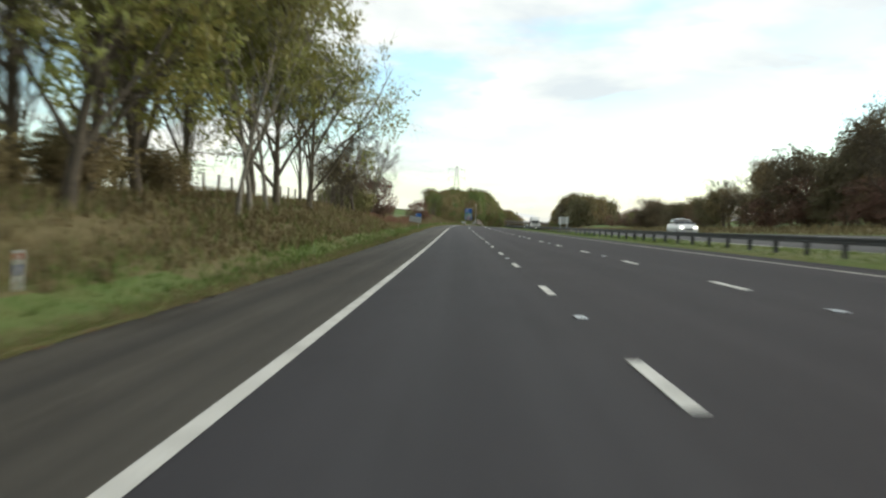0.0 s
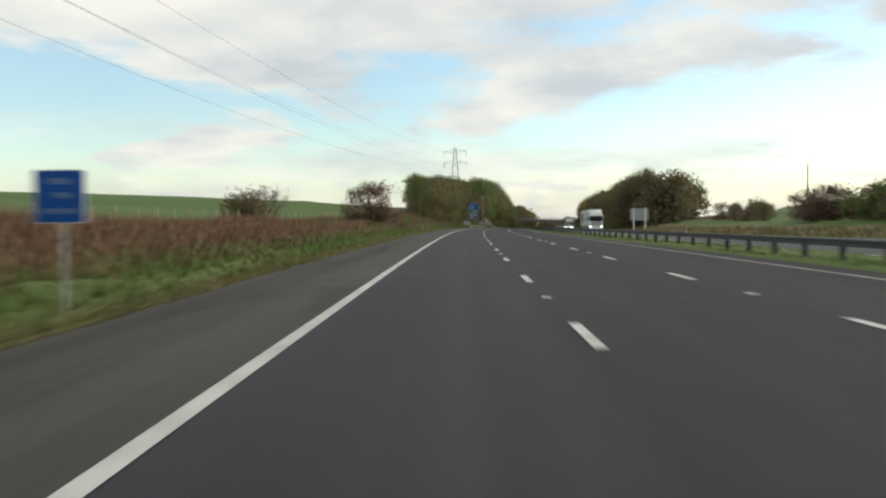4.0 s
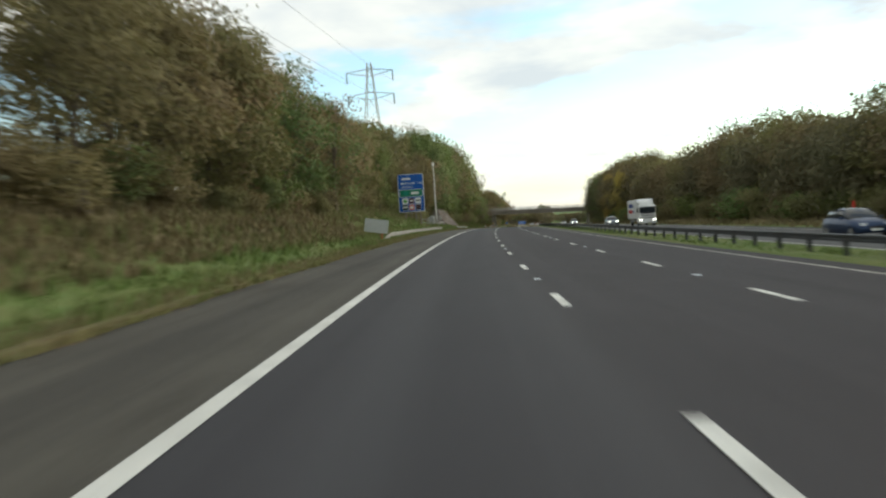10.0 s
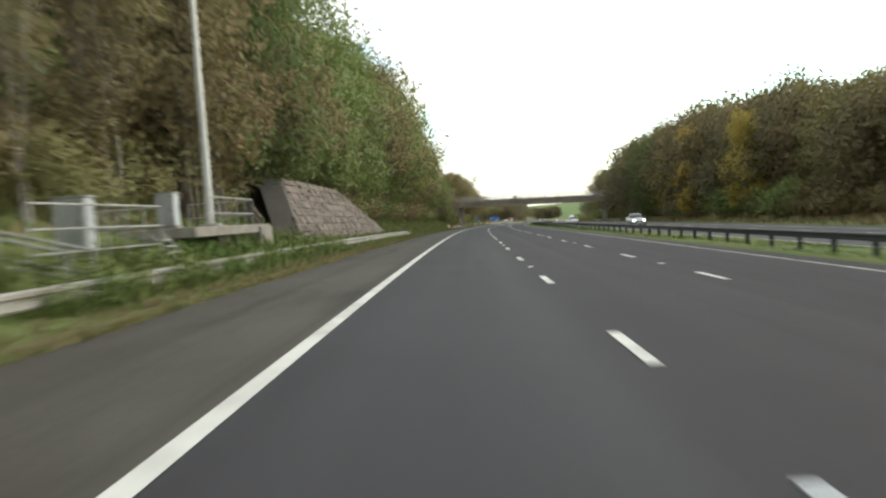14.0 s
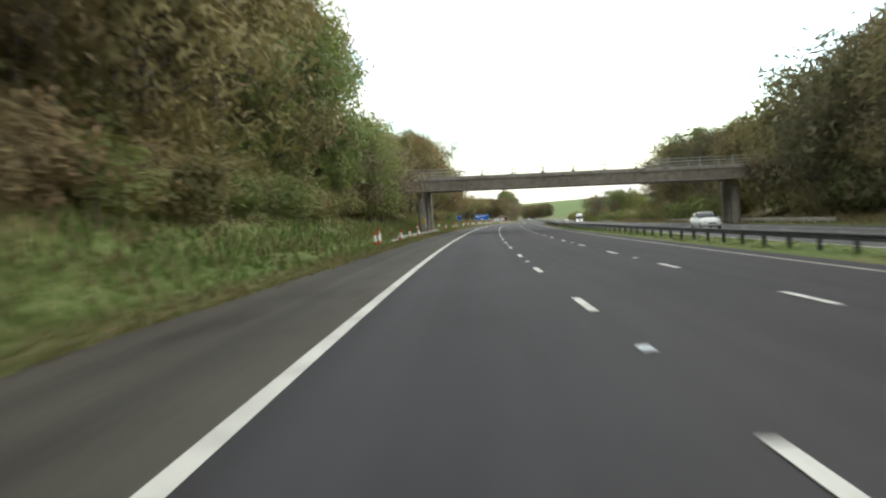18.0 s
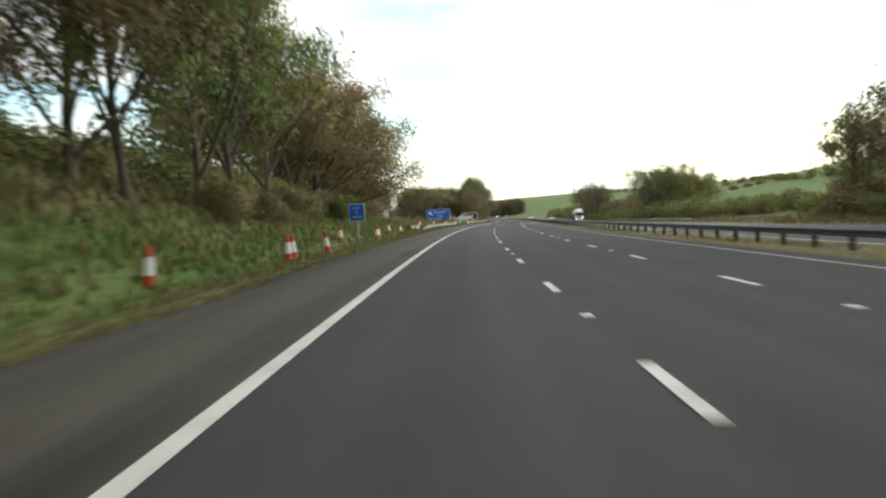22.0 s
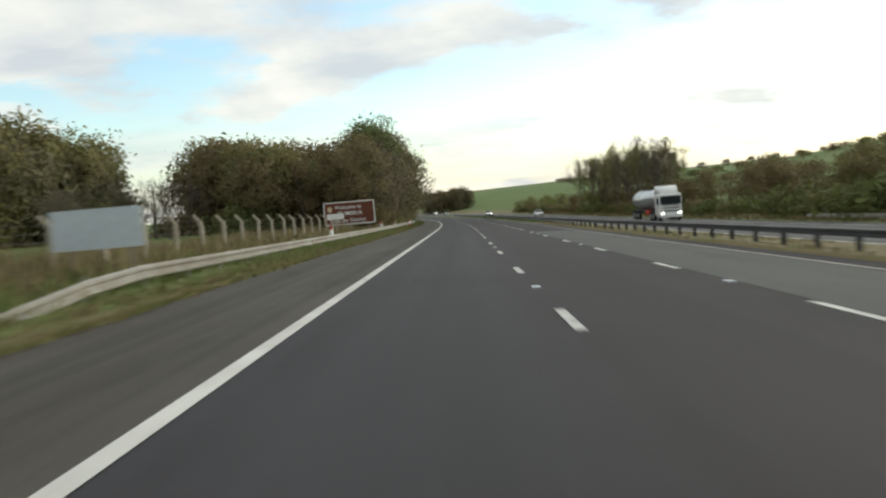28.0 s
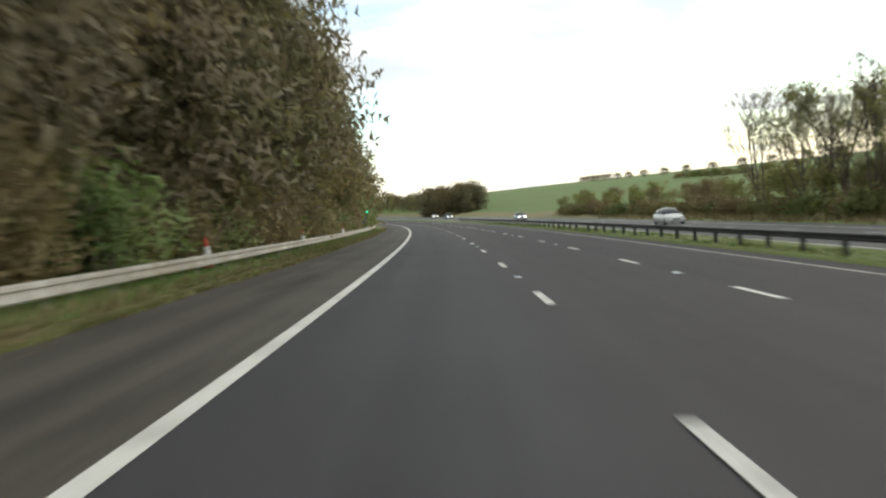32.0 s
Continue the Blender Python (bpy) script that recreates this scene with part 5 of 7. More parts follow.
def soil_edge():
    """Soil and moss that have crept over the outer edge of the shoulder."""
    rng = np.random.default_rng(31)
    ss = np.arange(-20, 1000, 0.8)
    wob = np.convolve(rng.normal(0, 1, len(ss) + 8), np.ones(9) / 9, "valid") * 0.16
    reach = np.interp(ss, [-20, 130, 200, 1000], [0.02, 0.05, 0.36, 0.36]) + wob
    verts, faces = [], []
    for s, r in zip(ss, reach):
        r = max(r, 0.02)
        for x, lift in ((-3.75, 0.02), (-3.52, 0.055), (-3.52 + r * 0.6, 0.045), (-3.52 + r, 0.002)):
            px, py = flat(s, x)
            verts.append((float(px), float(py), float(surface_z(s, x)) + lift))
    for i in range(len(ss) - 1):
        for j in range(3):
            o = i * 4 + j
            faces.append((o, o + 1, o + 5, o + 4))
    tagged(new("soil_edge", raw("soil_edge", verts, faces, mat("mossy_soil", (0.115, 0.115, 0.045), (0.135, 0.100, 0.052), rough=1.0, scale=5, coarse=0.5, bump=0.8, bscale=30), smooth=True)),
           "brown soil and moss creeping over the shoulder edge", "soil", kind="stuff")
    n = 26000
    s = rng.uniform(-5, 960, n)
    edge = -3.52 + np.interp(s, ss, reach)
    x = edge - np.abs(rng.normal(0, 0.16, n)) + 0.06
    px, py = flat(s, x)
    z = surface_z(s, x) + 0.04
    v = []
    for _ in range(3):
        a, h = rng.uniform(0, 2 * math.pi, n), rng.uniform(0.05, 0.17, n)
        p0 = np.stack([px + rng.normal(0, 0.05, n), py + rng.normal(0, 0.05, n), z - 0.03], 1)
        side = np.c_[np.cos(a), np.sin(a), np.zeros(n)] * 0.02
        v.append(np.stack([p0 - side, p0 + side, p0 + np.c_[rng.normal(0, 0.5, (n, 2)) * h[:, None], h]], 1))
    v = np.concatenate(v).reshape(-1, 3)
    tagged(new("edge_grass", triangles("edge_grass", v, M_FRINGE)), "short grass rooted in the soil at the shoulder edge", "grass", kind="stuff")
    # fallen leaves gather along that edge
    n = 22000
    s = rng.uniform(-5, 940, n)
    x = -3.50 + np.interp(s, ss, reach) + rng.gamma(1.4, 0.08, n) * np.where(rng.random(n) < 0.35, 1, -1)
    px, py = flat(s, x)
    z = surface_z(s, x) + np.where(x < -3.5 + np.interp(s, ss, reach), 0.06, 0.012)
    v, f = _leaves(rng, np.stack([px, py, z], 1), 0.11, 1)
    v[:, 2] = np.repeat(z, 3) + rng.uniform(0, 0.04, len(v))
    tagged(new("fallen_leaves", triangles("fallen_leaves", v, M_LITTER)), "brown fallen leaves along the shoulder edge", "leaves", kind="stuff")


soil_edge()


# ---- barriers ----
def sweep(s0, s1, x, profile, step=2.4, ramp0=0.0, ramp1=0.0, closed=True, settle=0.0):
    """A profile of (across, height) points drawn along the road; ramps bury the ends."""
    n = max(2, int((s1 - s0) / step) + 1)
    ss = np.linspace(s0, s1, n)
    k = len(profile)
    verts, faces = [], []
    for s in ss:
        drop = 0.0
        if ramp0 and s - s0 < ramp0:
            drop = 0.6 * (1 - (s - s0) / ramp0)
        if ramp1 and s1 - s < ramp1:
            drop = 0.6 * (1 - (s1 - s) / ramp1)
        base = float(surface_z(s, x)) - settle
        for dx, h in profile:
            px, py = flat(s, x + dx)
            verts.append((float(px), float(py), base + h - drop))
    for i in range(n - 1):
        for j in range(k if closed else k - 1):
            j2 = (j + 1) % k
            faces.append((i * k + j, i * k + j2, (i + 1) * k + j2, (i + 1) * k + j))
    faces += [tuple(range(k))[::-1], tuple((n - 1) * k + j for j in range(k))]
    return verts, faces


W_BEAM = [(0.04, 0.31), (0.085, 0.35), (0.085, 0.41), (0.03, 0.45), (0.03, 0.49), (0.085, 0.53), (0.085, 0.59), (0.04, 0.63),
          (0.03, 0.63), (0.072, 0.585), (0.072, 0.535), (0.018, 0.495), (0.018, 0.445), (0.072, 0.405), (0.072, 0.355), (0.03, 0.31)]
BOX_BEAM = [(-0.10, 0.47), (-0.10, 0.535), (-0.08, 0.545), (-0.08, 0.595), (-0.10, 0.605), (-0.10, 0.665), (-0.09, 0.68), (0.09, 0.68), (0.10, 0.665), (0.10, 0.47)]


def post_mesh(name, w, d, h, material):
    bm = BM()
    box(bm, 0, 0, h / 2 - 0.2, 0.012, d, h + 0.4)
    box(bm, -w / 2, d / 2 - 0.006, h / 2 - 0.2, w, 0.012, h + 0.4)
    box(bm, w / 2, -d / 2 + 0.006, h / 2 - 0.2, w, 0.012, h + 0.4)
    bm.normal_update()
    return mesh_of(name, bm, material)


MEDIAN_POST = post_mesh("post", 0.06, 0.12, 0.48, M_DARKSTEEL)
VERGE_POST = post_mesh("post", 0.05, 0.11, 0.52, M_WEATHERED)
_bm = BM()
box(_bm, 0, 0, 0, 0.03, 0.12, 0.10, 0.006)


def barrier(s0, s1, x, profile, beam_mat, post_data, label, group, gap=2.4, ramp0=0.0, ramp1=0.0, post_x=0.0, settle=0.0):
    t = thing("crash_barrier", spot((s0 + s1) / 2, x, on_ground=False), label, "crash barrier", group)
    inv = t.matrix_world.inverted()
    v, f = sweep(s0, s1, x, profile, ramp0=ramp0, ramp1=ramp1, settle=settle)
    v = [tuple(inv @ Vector(p)) for p in v]
    ob = new("beam", raw("beam", v, f, beam_mat))
    ob.parent = t
    n = int((s1 - s0 - ramp0 * 0.6 - ramp1 * 0.6) / gap)
    for k in range(n):
        s = s0 + ramp0 * 0.6 + (k + 0.5) * gap
        p = new("post", post_data)
        p.parent = t
        p.matrix_basis = inv @ spot(s, x + post_x, on_ground=False)
    return t


for k in range(10):
    barrier(-25 + 102.6 * k, -25 + 102.6 * (k + 1) - 0.01, 13.1, BOX_BEAM, M_DARKSTEEL, MEDIAN_POST, "dark box-beam crash barrier on posts in the central reserve", "central crash barriers", gap=2.46)
barrier(317, 390, -4.65, W_BEAM, M_WEATHERED, VERGE_POST, "weathered grey corrugated crash barrier with a ramped end", "verge crash barriers", gap=2.7, ramp0=7, post_x=-0.03, settle=0.06)
barrier(390, 452, -4.65, W_BEAM, M_WEATHERED, VERGE_POST, "weathered grey corrugated crash barrier half sunk in grass", "verge crash barriers", gap=2.7, ramp1=8, post_x=-0.03, settle=0.06)
barrier(519, 583, -4.65, W_BEAM, M_WEATHERED, VERGE_POST, "weathered grey corrugated crash barrier before the bridge columns", "verge crash barriers", gap=2.7, ramp0=16, ramp1=9, post_x=-0.03, settle=0.17)
barrier(660, 719, -4.65, W_BEAM, M_WEATHERED, VERGE_POST, "weathered grey corrugated crash barrier beside the depot field", "verge crash barriers", gap=2.7, ramp0=12, post_x=-0.03, settle=0.06)
barrier(744, 846, -4.75, W_BEAM, M_WEATHERED, VERGE_POST, "weathered pale corrugated crash barrier along the fence", "verge crash barriers", gap=2.7, ramp0=6, post_x=-0.03, settle=0.06)
barrier(846, 950, -4.75, W_BEAM, M_WEATHERED, VERGE_POST, "weathered pale corrugated crash barrier under the trees", "verge crash barriers", gap=2.7, post_x=-0.03, settle=0.06)
barrier(950, 1060, -4.75, W_BEAM, M_WEATHERED, VERGE_POST, "weathered pale corrugated crash barrier on the bend", "verge crash barriers", gap=2.7, post_x=-0.03, settle=0.06)
barrier(536, 600, 31.0, W_BEAM, M_WEATHERED, VERGE_POST, "pale crash barrier before the far bridge columns", "verge crash barriers", gap=2.7)
barrier(690, 800, 31.3, W_BEAM, M_WEATHERED, VERGE_POST, "grey crash barrier on the far verge", "verge crash barriers", gap=2.7)


# ---- signs ----
def letters(body, size, material, parent, x, y, z, align="LEFT", name="lettering"):
    cu = bpy.data.curves.new("letters", "FONT")
    cu.body, cu.size, cu.align_x, cu.extrude, cu.offset = body, size, align, 0.003, 0.004 * size
    tmp = new("letters", cu)
    bpy.context.view_layer.update()
    me = bpy.data.meshes.new_from_object(tmp.evaluated_get(bpy.context.evaluated_depsgraph_get()))
    bpy.data.objects.remove(tmp)
    me.materials.clear()
    me.materials.append(material)
    ob = new(name, me)
    ob.parent = parent
    ob.matrix_basis = pose(x, y, z, 90, 0, 0)
    return ob


def rounded(bm, w, h, d, r, cx=0.0, cy=0.0, cz=0.0, seg=4):
    """A plate in the x-z plane with rounded corners."""
    pts = []
    for qx, qz, a0 in ((w / 2 - r, h / 2 - r, 0), (-w / 2 + r, h / 2 - r, 90), (-w / 2 + r, -h / 2 + r, 180), (w / 2 - r, -h / 2 + r, 270)):
        for k in range(seg + 1):
            a = radians(a0 + 90 * k / seg)
            pts.append((cx + qx + r * math.cos(a), cz + qz + r * math.sin(a)))
    front = [bm.verts.new((x, cy - d / 2, z)) for x, z in pts]
    back = [bm.verts.new((x, cy + d / 2, z)) for x, z in pts]
    bm.faces.new(front)
    bm.faces.new(back[::-1])
    n = len(pts)
    for k in range(n):
        bm.faces.new((front[k], back[k], back[(k + 1) % n], front[(k + 1) % n]))
    bmesh.ops.recalc_face_normals(bm, faces=bm.faces)
    return bm


def sign(name, s, x, w, h, bottom, face, label, posts=(), post_r=0.06, post_mat=None, border=0.04, turn=0.0, lean=0.0, frame_mat=None, rim=True, group=""):
    """A sign on posts facing the traffic; bottom is the height of its lower edge above the ground there."""
    t = thing(name, spot(s, x) @ pose(0, 0, 0, 0, 0, turn), label, "road sign", group)
    cz = bottom + h / 2
    bm = rounded(BM(), w, h, 0.03, min(w, h) * 0.05)
    plate = part("sign_plate", bm, frame_mat or M_WHITE, t)
    plate.matrix_basis = pose(0, 0, cz, 0, lean, 0)
    if rim:
        bm = rounded(BM(), w - 2 * border, h - 2 * border, 0.012, min(w, h) * 0.04)
        fc = part("sign_face", bm, face, plate)
        fc.matrix_basis = pose(0, -0.014, 0)
    for px in posts:
        bm = rod(BM(), (px, post_r + 0.04, -0.5), (px, post_r + 0.04, cz + h * 0.42), post_r)
        part("post", bm, post_mat or M_GALV, t)
    for pz in (-0.28, 0.28):
        bm = box(BM(), 0, 0.03, pz * h, w * 0.94, 0.04, 0.05)
        part("rail", bm, M_GALV, plate)
    return t, plate


def bars(parent, rows, material, y=-0.024):
    """Writing that cannot be read: plain bars (x, z, width, height)."""
    for bx, bz, bw, bh in rows:
        part("text_bar", box(BM(), bx, y, bz, bw, 0.006, bh), material, parent)


def upto(s, x, z_over_ref):
    """Height above the ground there of a level that is given over the edge line."""
    return float(np.interp(s, ALONG, R_Z)) + z_over_ref - float(ground_z(s, x)[0])


# services sign
b = upto(372, -7.9, 3.05)
SERV, p = sign("services_sign", 372.0, -8.05, 3.65, 5.35, b, M_BLUE, "tall blue motorway services sign with a green panel and six logos", (-0.95, 1.15), 0.11, M_WOOD, 0.07)
letters("Kendal", 0.50, M_WHITE, p, -0.78, -0.026, 1.22)
letters("½m", 0.44, M_WHITE, p, 0.98, -0.026, 1.24)
letters("services", 0.48, M_WHITE, p, -1.25, -0.026, 0.72)
bars(p, [(-0.62, 2.02, 1.25, 0.30), (-1.15, 1.38, 0.5, 0.24)], M_WHITE)
gp = part("operator_panel", rounded(BM(), 3.3, 1.05, 0.014, 0.05), M_WHITE, p, "green panel with a white rim")
gp.matrix_basis = pose(0, -0.026, -0.02)
gf = part("panel_face", rounded(BM(), 3.18, 0.93, 0.012, 0.04), M_SIGNGREEN, gp)
gf.matrix_basis = pose(0, -0.010, 0)
part("logo_shape", rod(BM(), (-0.75, -0.018, 0.0), (-0.75, -0.026, 0.0), 0.36, n=20), mat("logo_teal", (0.03, 0.30, 0.22)), gp)
part("logo_bar", rounded(BM(), 1.15, 0.36, 0.008, 0.1, 0.55, -0.020, 0.0), M_WHITE, gp)
LOGO = [(M_WHITE, mat("logo_green", (0.10, 0.40, 0.06))), (mat("logo_maroon", (0.08, 0.012, 0.02)), M_WHITE), (M_WHITE, M_BLACK),
        (mat("logo_dark_green", (0.03, 0.06, 0.035)), M_WHITE), (mat("logo_red", (0.62, 0.10, 0.07)), M_WHITE), (mat("logo_navy", (0.03, 0.035, 0.06)), mat("logo_slate", (0.10, 0.05, 0.05)))]
for k, (bg, fg) in enumerate(LOGO):
    lx, lz = (-1.0, 0.0, 1.0)[k % 3] * 0.92, -1.12 if k < 3 else -2.02
    q = part("logo_panel", rounded(BM(), 0.80, 0.82, 0.014, 0.04), M_WHITE, p)
    q.matrix_basis = pose(lx, -0.026, lz)
    part("logo_ground", rounded(BM(), 0.72, 0.74, 0.010, 0.03, 0, -0.010), bg, q)
    if k in (0, 4):
        part("logo_shape", rod(BM(), (0, -0.014, -0.02), (0, -0.022, -0.02), 0.24, n=18), fg, q)
    else:
        part("logo_shape", rounded(BM(), 0.58, 0.2 if k != 5 else 0.4, 0.008, 0.03, 0, -0.018, 0.02), fg, q)

# works sign
b = upto(719, -7.8, 1.68)
WU, p = sign("works_sign", 719.5, -7.95, 4.3, 1.72, b, M_BLUE, "wide blue sign for the works unit with a white arrow", (-1.55, 0.05, 1.6), 0.06, M_GALV, 0.035)
letters("Works unit", 0.52, M_WHITE, p, -0.95, -0.026, 0.18)
letters("only", 0.50, M_WHITE, p, -0.1, -0.026, -0.56)
bm = BM()
box(bm, 0, 0, -0.12, 0.16, 0.008, 0.62)
vv = [bm.verts.new(c) for c in ((-0.30, -0.004, 0.10), (0.0, -0.004, 0.52), (0.30, -0.004, 0.10), (0.30, -0.004, -0.06), (0.0, -0.004, 0.28), (-0.30, -0.004, -0.06))]
bm.faces.new((vv[0], vv[1], vv[4], vv[5]))
bm.faces.new((vv[1], vv[2], vv[3], vv[4]))
ar = part("arrow", bm, M_WHITE, p)
ar.matrix_basis = pose(-1.42, -0.026, 0.12, 0, -42, 0)

# county sign
b = upto(808, -8.2, 1.25)
CU, p = sign("county_sign", 808.0, -8.2, 4.85, 2.2, b, M_BROWN, "brown county welcome sign with a white border", (-1.75, 0.0, 1.75), 0.07, M_GALV, 0.10)
letters("Welcome to", 0.50, M_WHITE, p, -1.35, -0.026, 0.40)
letters("CUMBRIA", 0.56, M_WHITE, p, -1.15, -0.026, -0.22)
letters("The Lake District", 0.50, M_WHITE, p, -2.0, -0.026, -0.84)
part("crest", rounded(BM(), 0.42, 0.5, 0.008, 0.16, -1.85, -0.026, 0.42), mat("crest_cream", (0.62, 0.50, 0.32)), p, "pale crest panel")

# small blue signs, writing too blurred to read
b = upto(623, -5.0, 1.62)
B2, p = sign("blue_sign", 623.5, -4.85, 0.95, 1.05, b, M_BLUE, "square blue information sign on one grey post", (0.0,), 0.05, M_GALV, 0.025)
bars(p, [(0, 0.28, 0.42, 0.10), (0, 0.02, 0.10, 0.12), (0, -0.26, 0.58, 0.10)], mat("faded_lettering", (0.30, 0.36, 0.50)))
b = upto(118, -4.4, 1.48)
B1, p = sign("blue_sign", 118.0, -4.45, 0.85, 0.88, b, M_BLUE, "small blue sign on a thin grey post", (0.0,), 0.035, M_GALV, 0.015)
bars(p, [(0, 0.25, 0.4, 0.1), (0.05, 0.02, 0.3, 0.09), (0, -0.24, 0.55, 0.09)], mat("faded_blue_lettering", (0.16, 0.26, 0.50)))
# pale blank boards
TB, p = sign("temporary_board", 112.5, -4.6, 1.75, 0.82, upto(112.5, -4.6, 1.05), M_GREY, "blank grey temporary board tilted in a wire frame", (), 0.03, None, 0.02, lean=9, frame_mat=M_GREY, rim=False)
part("frame_leg", rod(BM(), (-0.75, 0.04, -0.1), (-0.75, 0.04, 2.0), 0.02), M_DARKSTEEL, TB)
part("frame_leg", rod(BM(), (0.75, 0.04, -0.1), (0.75, 0.04, 1.8), 0.02), M_DARKSTEEL, TB)
part("frame_bar", rod(BM(), (-0.75, 0.04, 2.0), (0.75, 0.04, 1.8), 0.018), M_DARKSTEEL, TB)
TB2, p = sign("temporary_board", 318.2, -4.9, 1.7, 0.95, upto(318.2, -4.9, 0.85), M_GREY, "blank pale board propped askew beside a red marker", (), 0.03, None, 0.02, lean=10, frame_mat=mat("pale_board", (0.52, 0.54, 0.53), (0.42, 0.43, 0.42), rough=0.6), rim=False)
part("prop", rod(BM(), (0.35, 0.05, -0.1), (0.35, 0.05, 1.2), 0.03), M_RED, TB2, "red and white prop")
WB, p = sign("white_board", 752.0, -5.9, 2.1, 0.92, upto(752, -5.9, 1.22), M_GREY, "plain pale grey sign board on two posts", (-0.7, 0.7), 0.05, M_WOOD, 0.02, frame_mat=mat("pale_blue_board", (0.50, 0.55, 0.58), (0.42, 0.46, 0.48), rough=0.6), rim=False)
WB2, p = sign("name_board", 792.0, -7.0, 1.25, 0.42, upto(792, -7.0, 1.72), M_GREY, "small white name board on one post", (0.0,), 0.04, M_GALV, 0.02, frame_mat=M_WHITE, rim=False)
# back of a sign across the motorway
RS, p = sign("far_sign", 254.0, 32.2, 3.4, 2.3, upto(254, 32.2, 1.25), M_GREY, "grey back of a large sign on two pale posts", (), 0.1, None, 0.02, frame_mat=M_GREY, rim=False)
for px in (-1.05, 1.05):
    part("post", rod(BM(), (px, -0.1, -0.5), (px, -0.1, upto(254, 32.2, 3.6)), 0.11), M_WHITE, RS, "pale round post")


# ---- bridge ----
def bridge():
    o = spot(565.1, 0.0, on_ground=False) @ pose(0, 0, 0, 0, 0, -4.0)
    t = thing("road_bridge", o, "weathered brown-grey concrete road bridge on round columns", "bridge")
    slope = -math.degrees(math.atan(float(np.interp(565, ALONG, R_BANK))))
    tilt = pose(0, 0, 0, 0, -slope, 0)
    half = 3.75

    def put(name, bm, m, label=""):
        ob = part(name, bm, m, t, label)
        ob.matrix_basis = tilt
        return ob
    put("deck", box(BM(), 11, 0, 5.62, 64, 2 * half - 0.9, 0.94, 0.03), M_CONC_DARK, "dark smooth underside slab")
    for sy in (-1, 1):
        put("edge_beam", box(BM(), 11, sy * (half - 0.25), 5.78, 64, 0.42, 1.10, 0.03), M_FASCIA, "brown stained concrete fascia")
        put("drip_lip", box(BM(), 11, sy * (half - 0.22), 5.175, 64, 0.48, 0.11, 0.02), M_CONC, "pale lip below the fascia")
        put("parapet_beam", box(BM(), 11, sy * (half - 0.20), 6.555, 64, 0.56, 0.45, 0.04), M_CONC, "paler parapet upstand")
        put("expansion_joint", box(BM(), 0.3, sy * (half - 0.02), 5.9, 0.05, 0.10, 1.4), M_BLACK)
        for z in (7.0, 7.33, 7.66):
            put("parapet_rail", box(BM(), 11, sy * (half - 0.15), z, 64, 0.05, 0.07, 0.01), M_GALV)
        for k in range(18):
            put("parapet_post", box(BM(), -18.8 + 3.5 * k, sy * (half - 0.15), 7.28, 0.1, 0.12, 1.05, 0.01), M_GALV)
            put("post_plinth", box(BM(), -18.8 + 3.5 * k, sy * (half - 0.20), 6.82, 0.42, 0.50, 0.14, 0.02), M_CONC)
    put("soffit_joint", box(BM(), 0.3, 0, 5.145, 0.05, 2 * half - 1.2, 0.02), M_BLACK)
    for x, y0 in ((-5.25, 0.45), (31.0, 1.4)):
        for k in range(3):
            c = part("column", rod(BM(), (0, 0, -1.2), (0, 0, 5.0), 0.44, n=24), M_CONC, t, "round concrete column")
            zc = x * math.tan(radians(slope))
            c.matrix_basis = pose(x, y0 - 2.8 + 2.8 * k, zc)
            part("bearing", rod(BM(), (0, 0, 5.0), (0, 0, 5.18), 0.34, n=20), M_CONC_DARK, c)
            if x < 0 and k == 0:
                part("marker_plate", box(BM(), 0.12, -0.45, 1.75, 0.26, 0.02, 0.75, 0.005), M_YELLOW, c, "yellow marker plate with dark bars")
                for q in range(4):
                    part("plate_bar", box(BM(), 0.12, -0.463, 1.52 + 0.16 * q, 0.14, 0.006, 0.07), M_BLACK, c)
                part("white_plate", box(BM(), 0.40, -0.24, 1.45, 0.12, 0.02, 1.1, 0.005), M_WHITE, c, "narrow white marker plate")
    put("column_plinth", box(BM(), -4.55, 0.3, 0.08, 0.3, 11, 0.4, 0.03), M_CONC_DARK)
    for x, w in ((-17.5, 7), (42.5, 7)):
        put("abutment", box(BM(), x, 0, 3.2, w, 2 * half - 0.6, 4.6, 0.05), M_CONC_DARK)


bridge()


# ---- cones, marker posts, small roadside things ----
def cone():
    t = thing("traffic_cone", Matrix.Identity(4), "tall red traffic cone with white sleeves on the verge", "traffic cone", "cones along the verge")
    part("base", box(BM(), 0, 0, 0.03, 0.40, 0.40, 0.06, 0.015), M_BLACK, t)
    part("cone_body", rod(BM(), (0, 0, 0.06), (0, 0, 0.98), 0.15, 0.045, n=16), M_RED, t)
    part("sleeve", rod(BM(), (0, 0, 0.30), (0, 0, 0.70), 0.133, 0.086, n=16), M_CONEWHITE, t, "white reflective sleeve")
    return t


CONE = cone()
CONES = [(519.8, -4.6), (521.8, -4.6), (526.7, -5.3), (532.0, -4.4), (539.4, -4.42), (547.8, -4.4), (559.2, -5.6), (564.8, -5.75), (578.0, -5.5), (588.0, -5.5), (593.2, -4.9),
         (604.2, -4.45), (605.3, -4.5), (611.0, -4.3), (619.4, -5.2), (630.2, -4.6), (631.3, -4.65), (641.2, -5.2), (645.9, -4.75), (658.4, -4.6), (659.3, -4.55),
         (673.5, -5.9), (691.5, -5.9), (707.5, -5.6), (725.0, -5.3), (737.0, -5.4), (781.0, -5.5), (812.0, -5.6), (843.3, -4.45), (862.9, -5.1), (882.1, -5.5), (903.8, -5.5)]
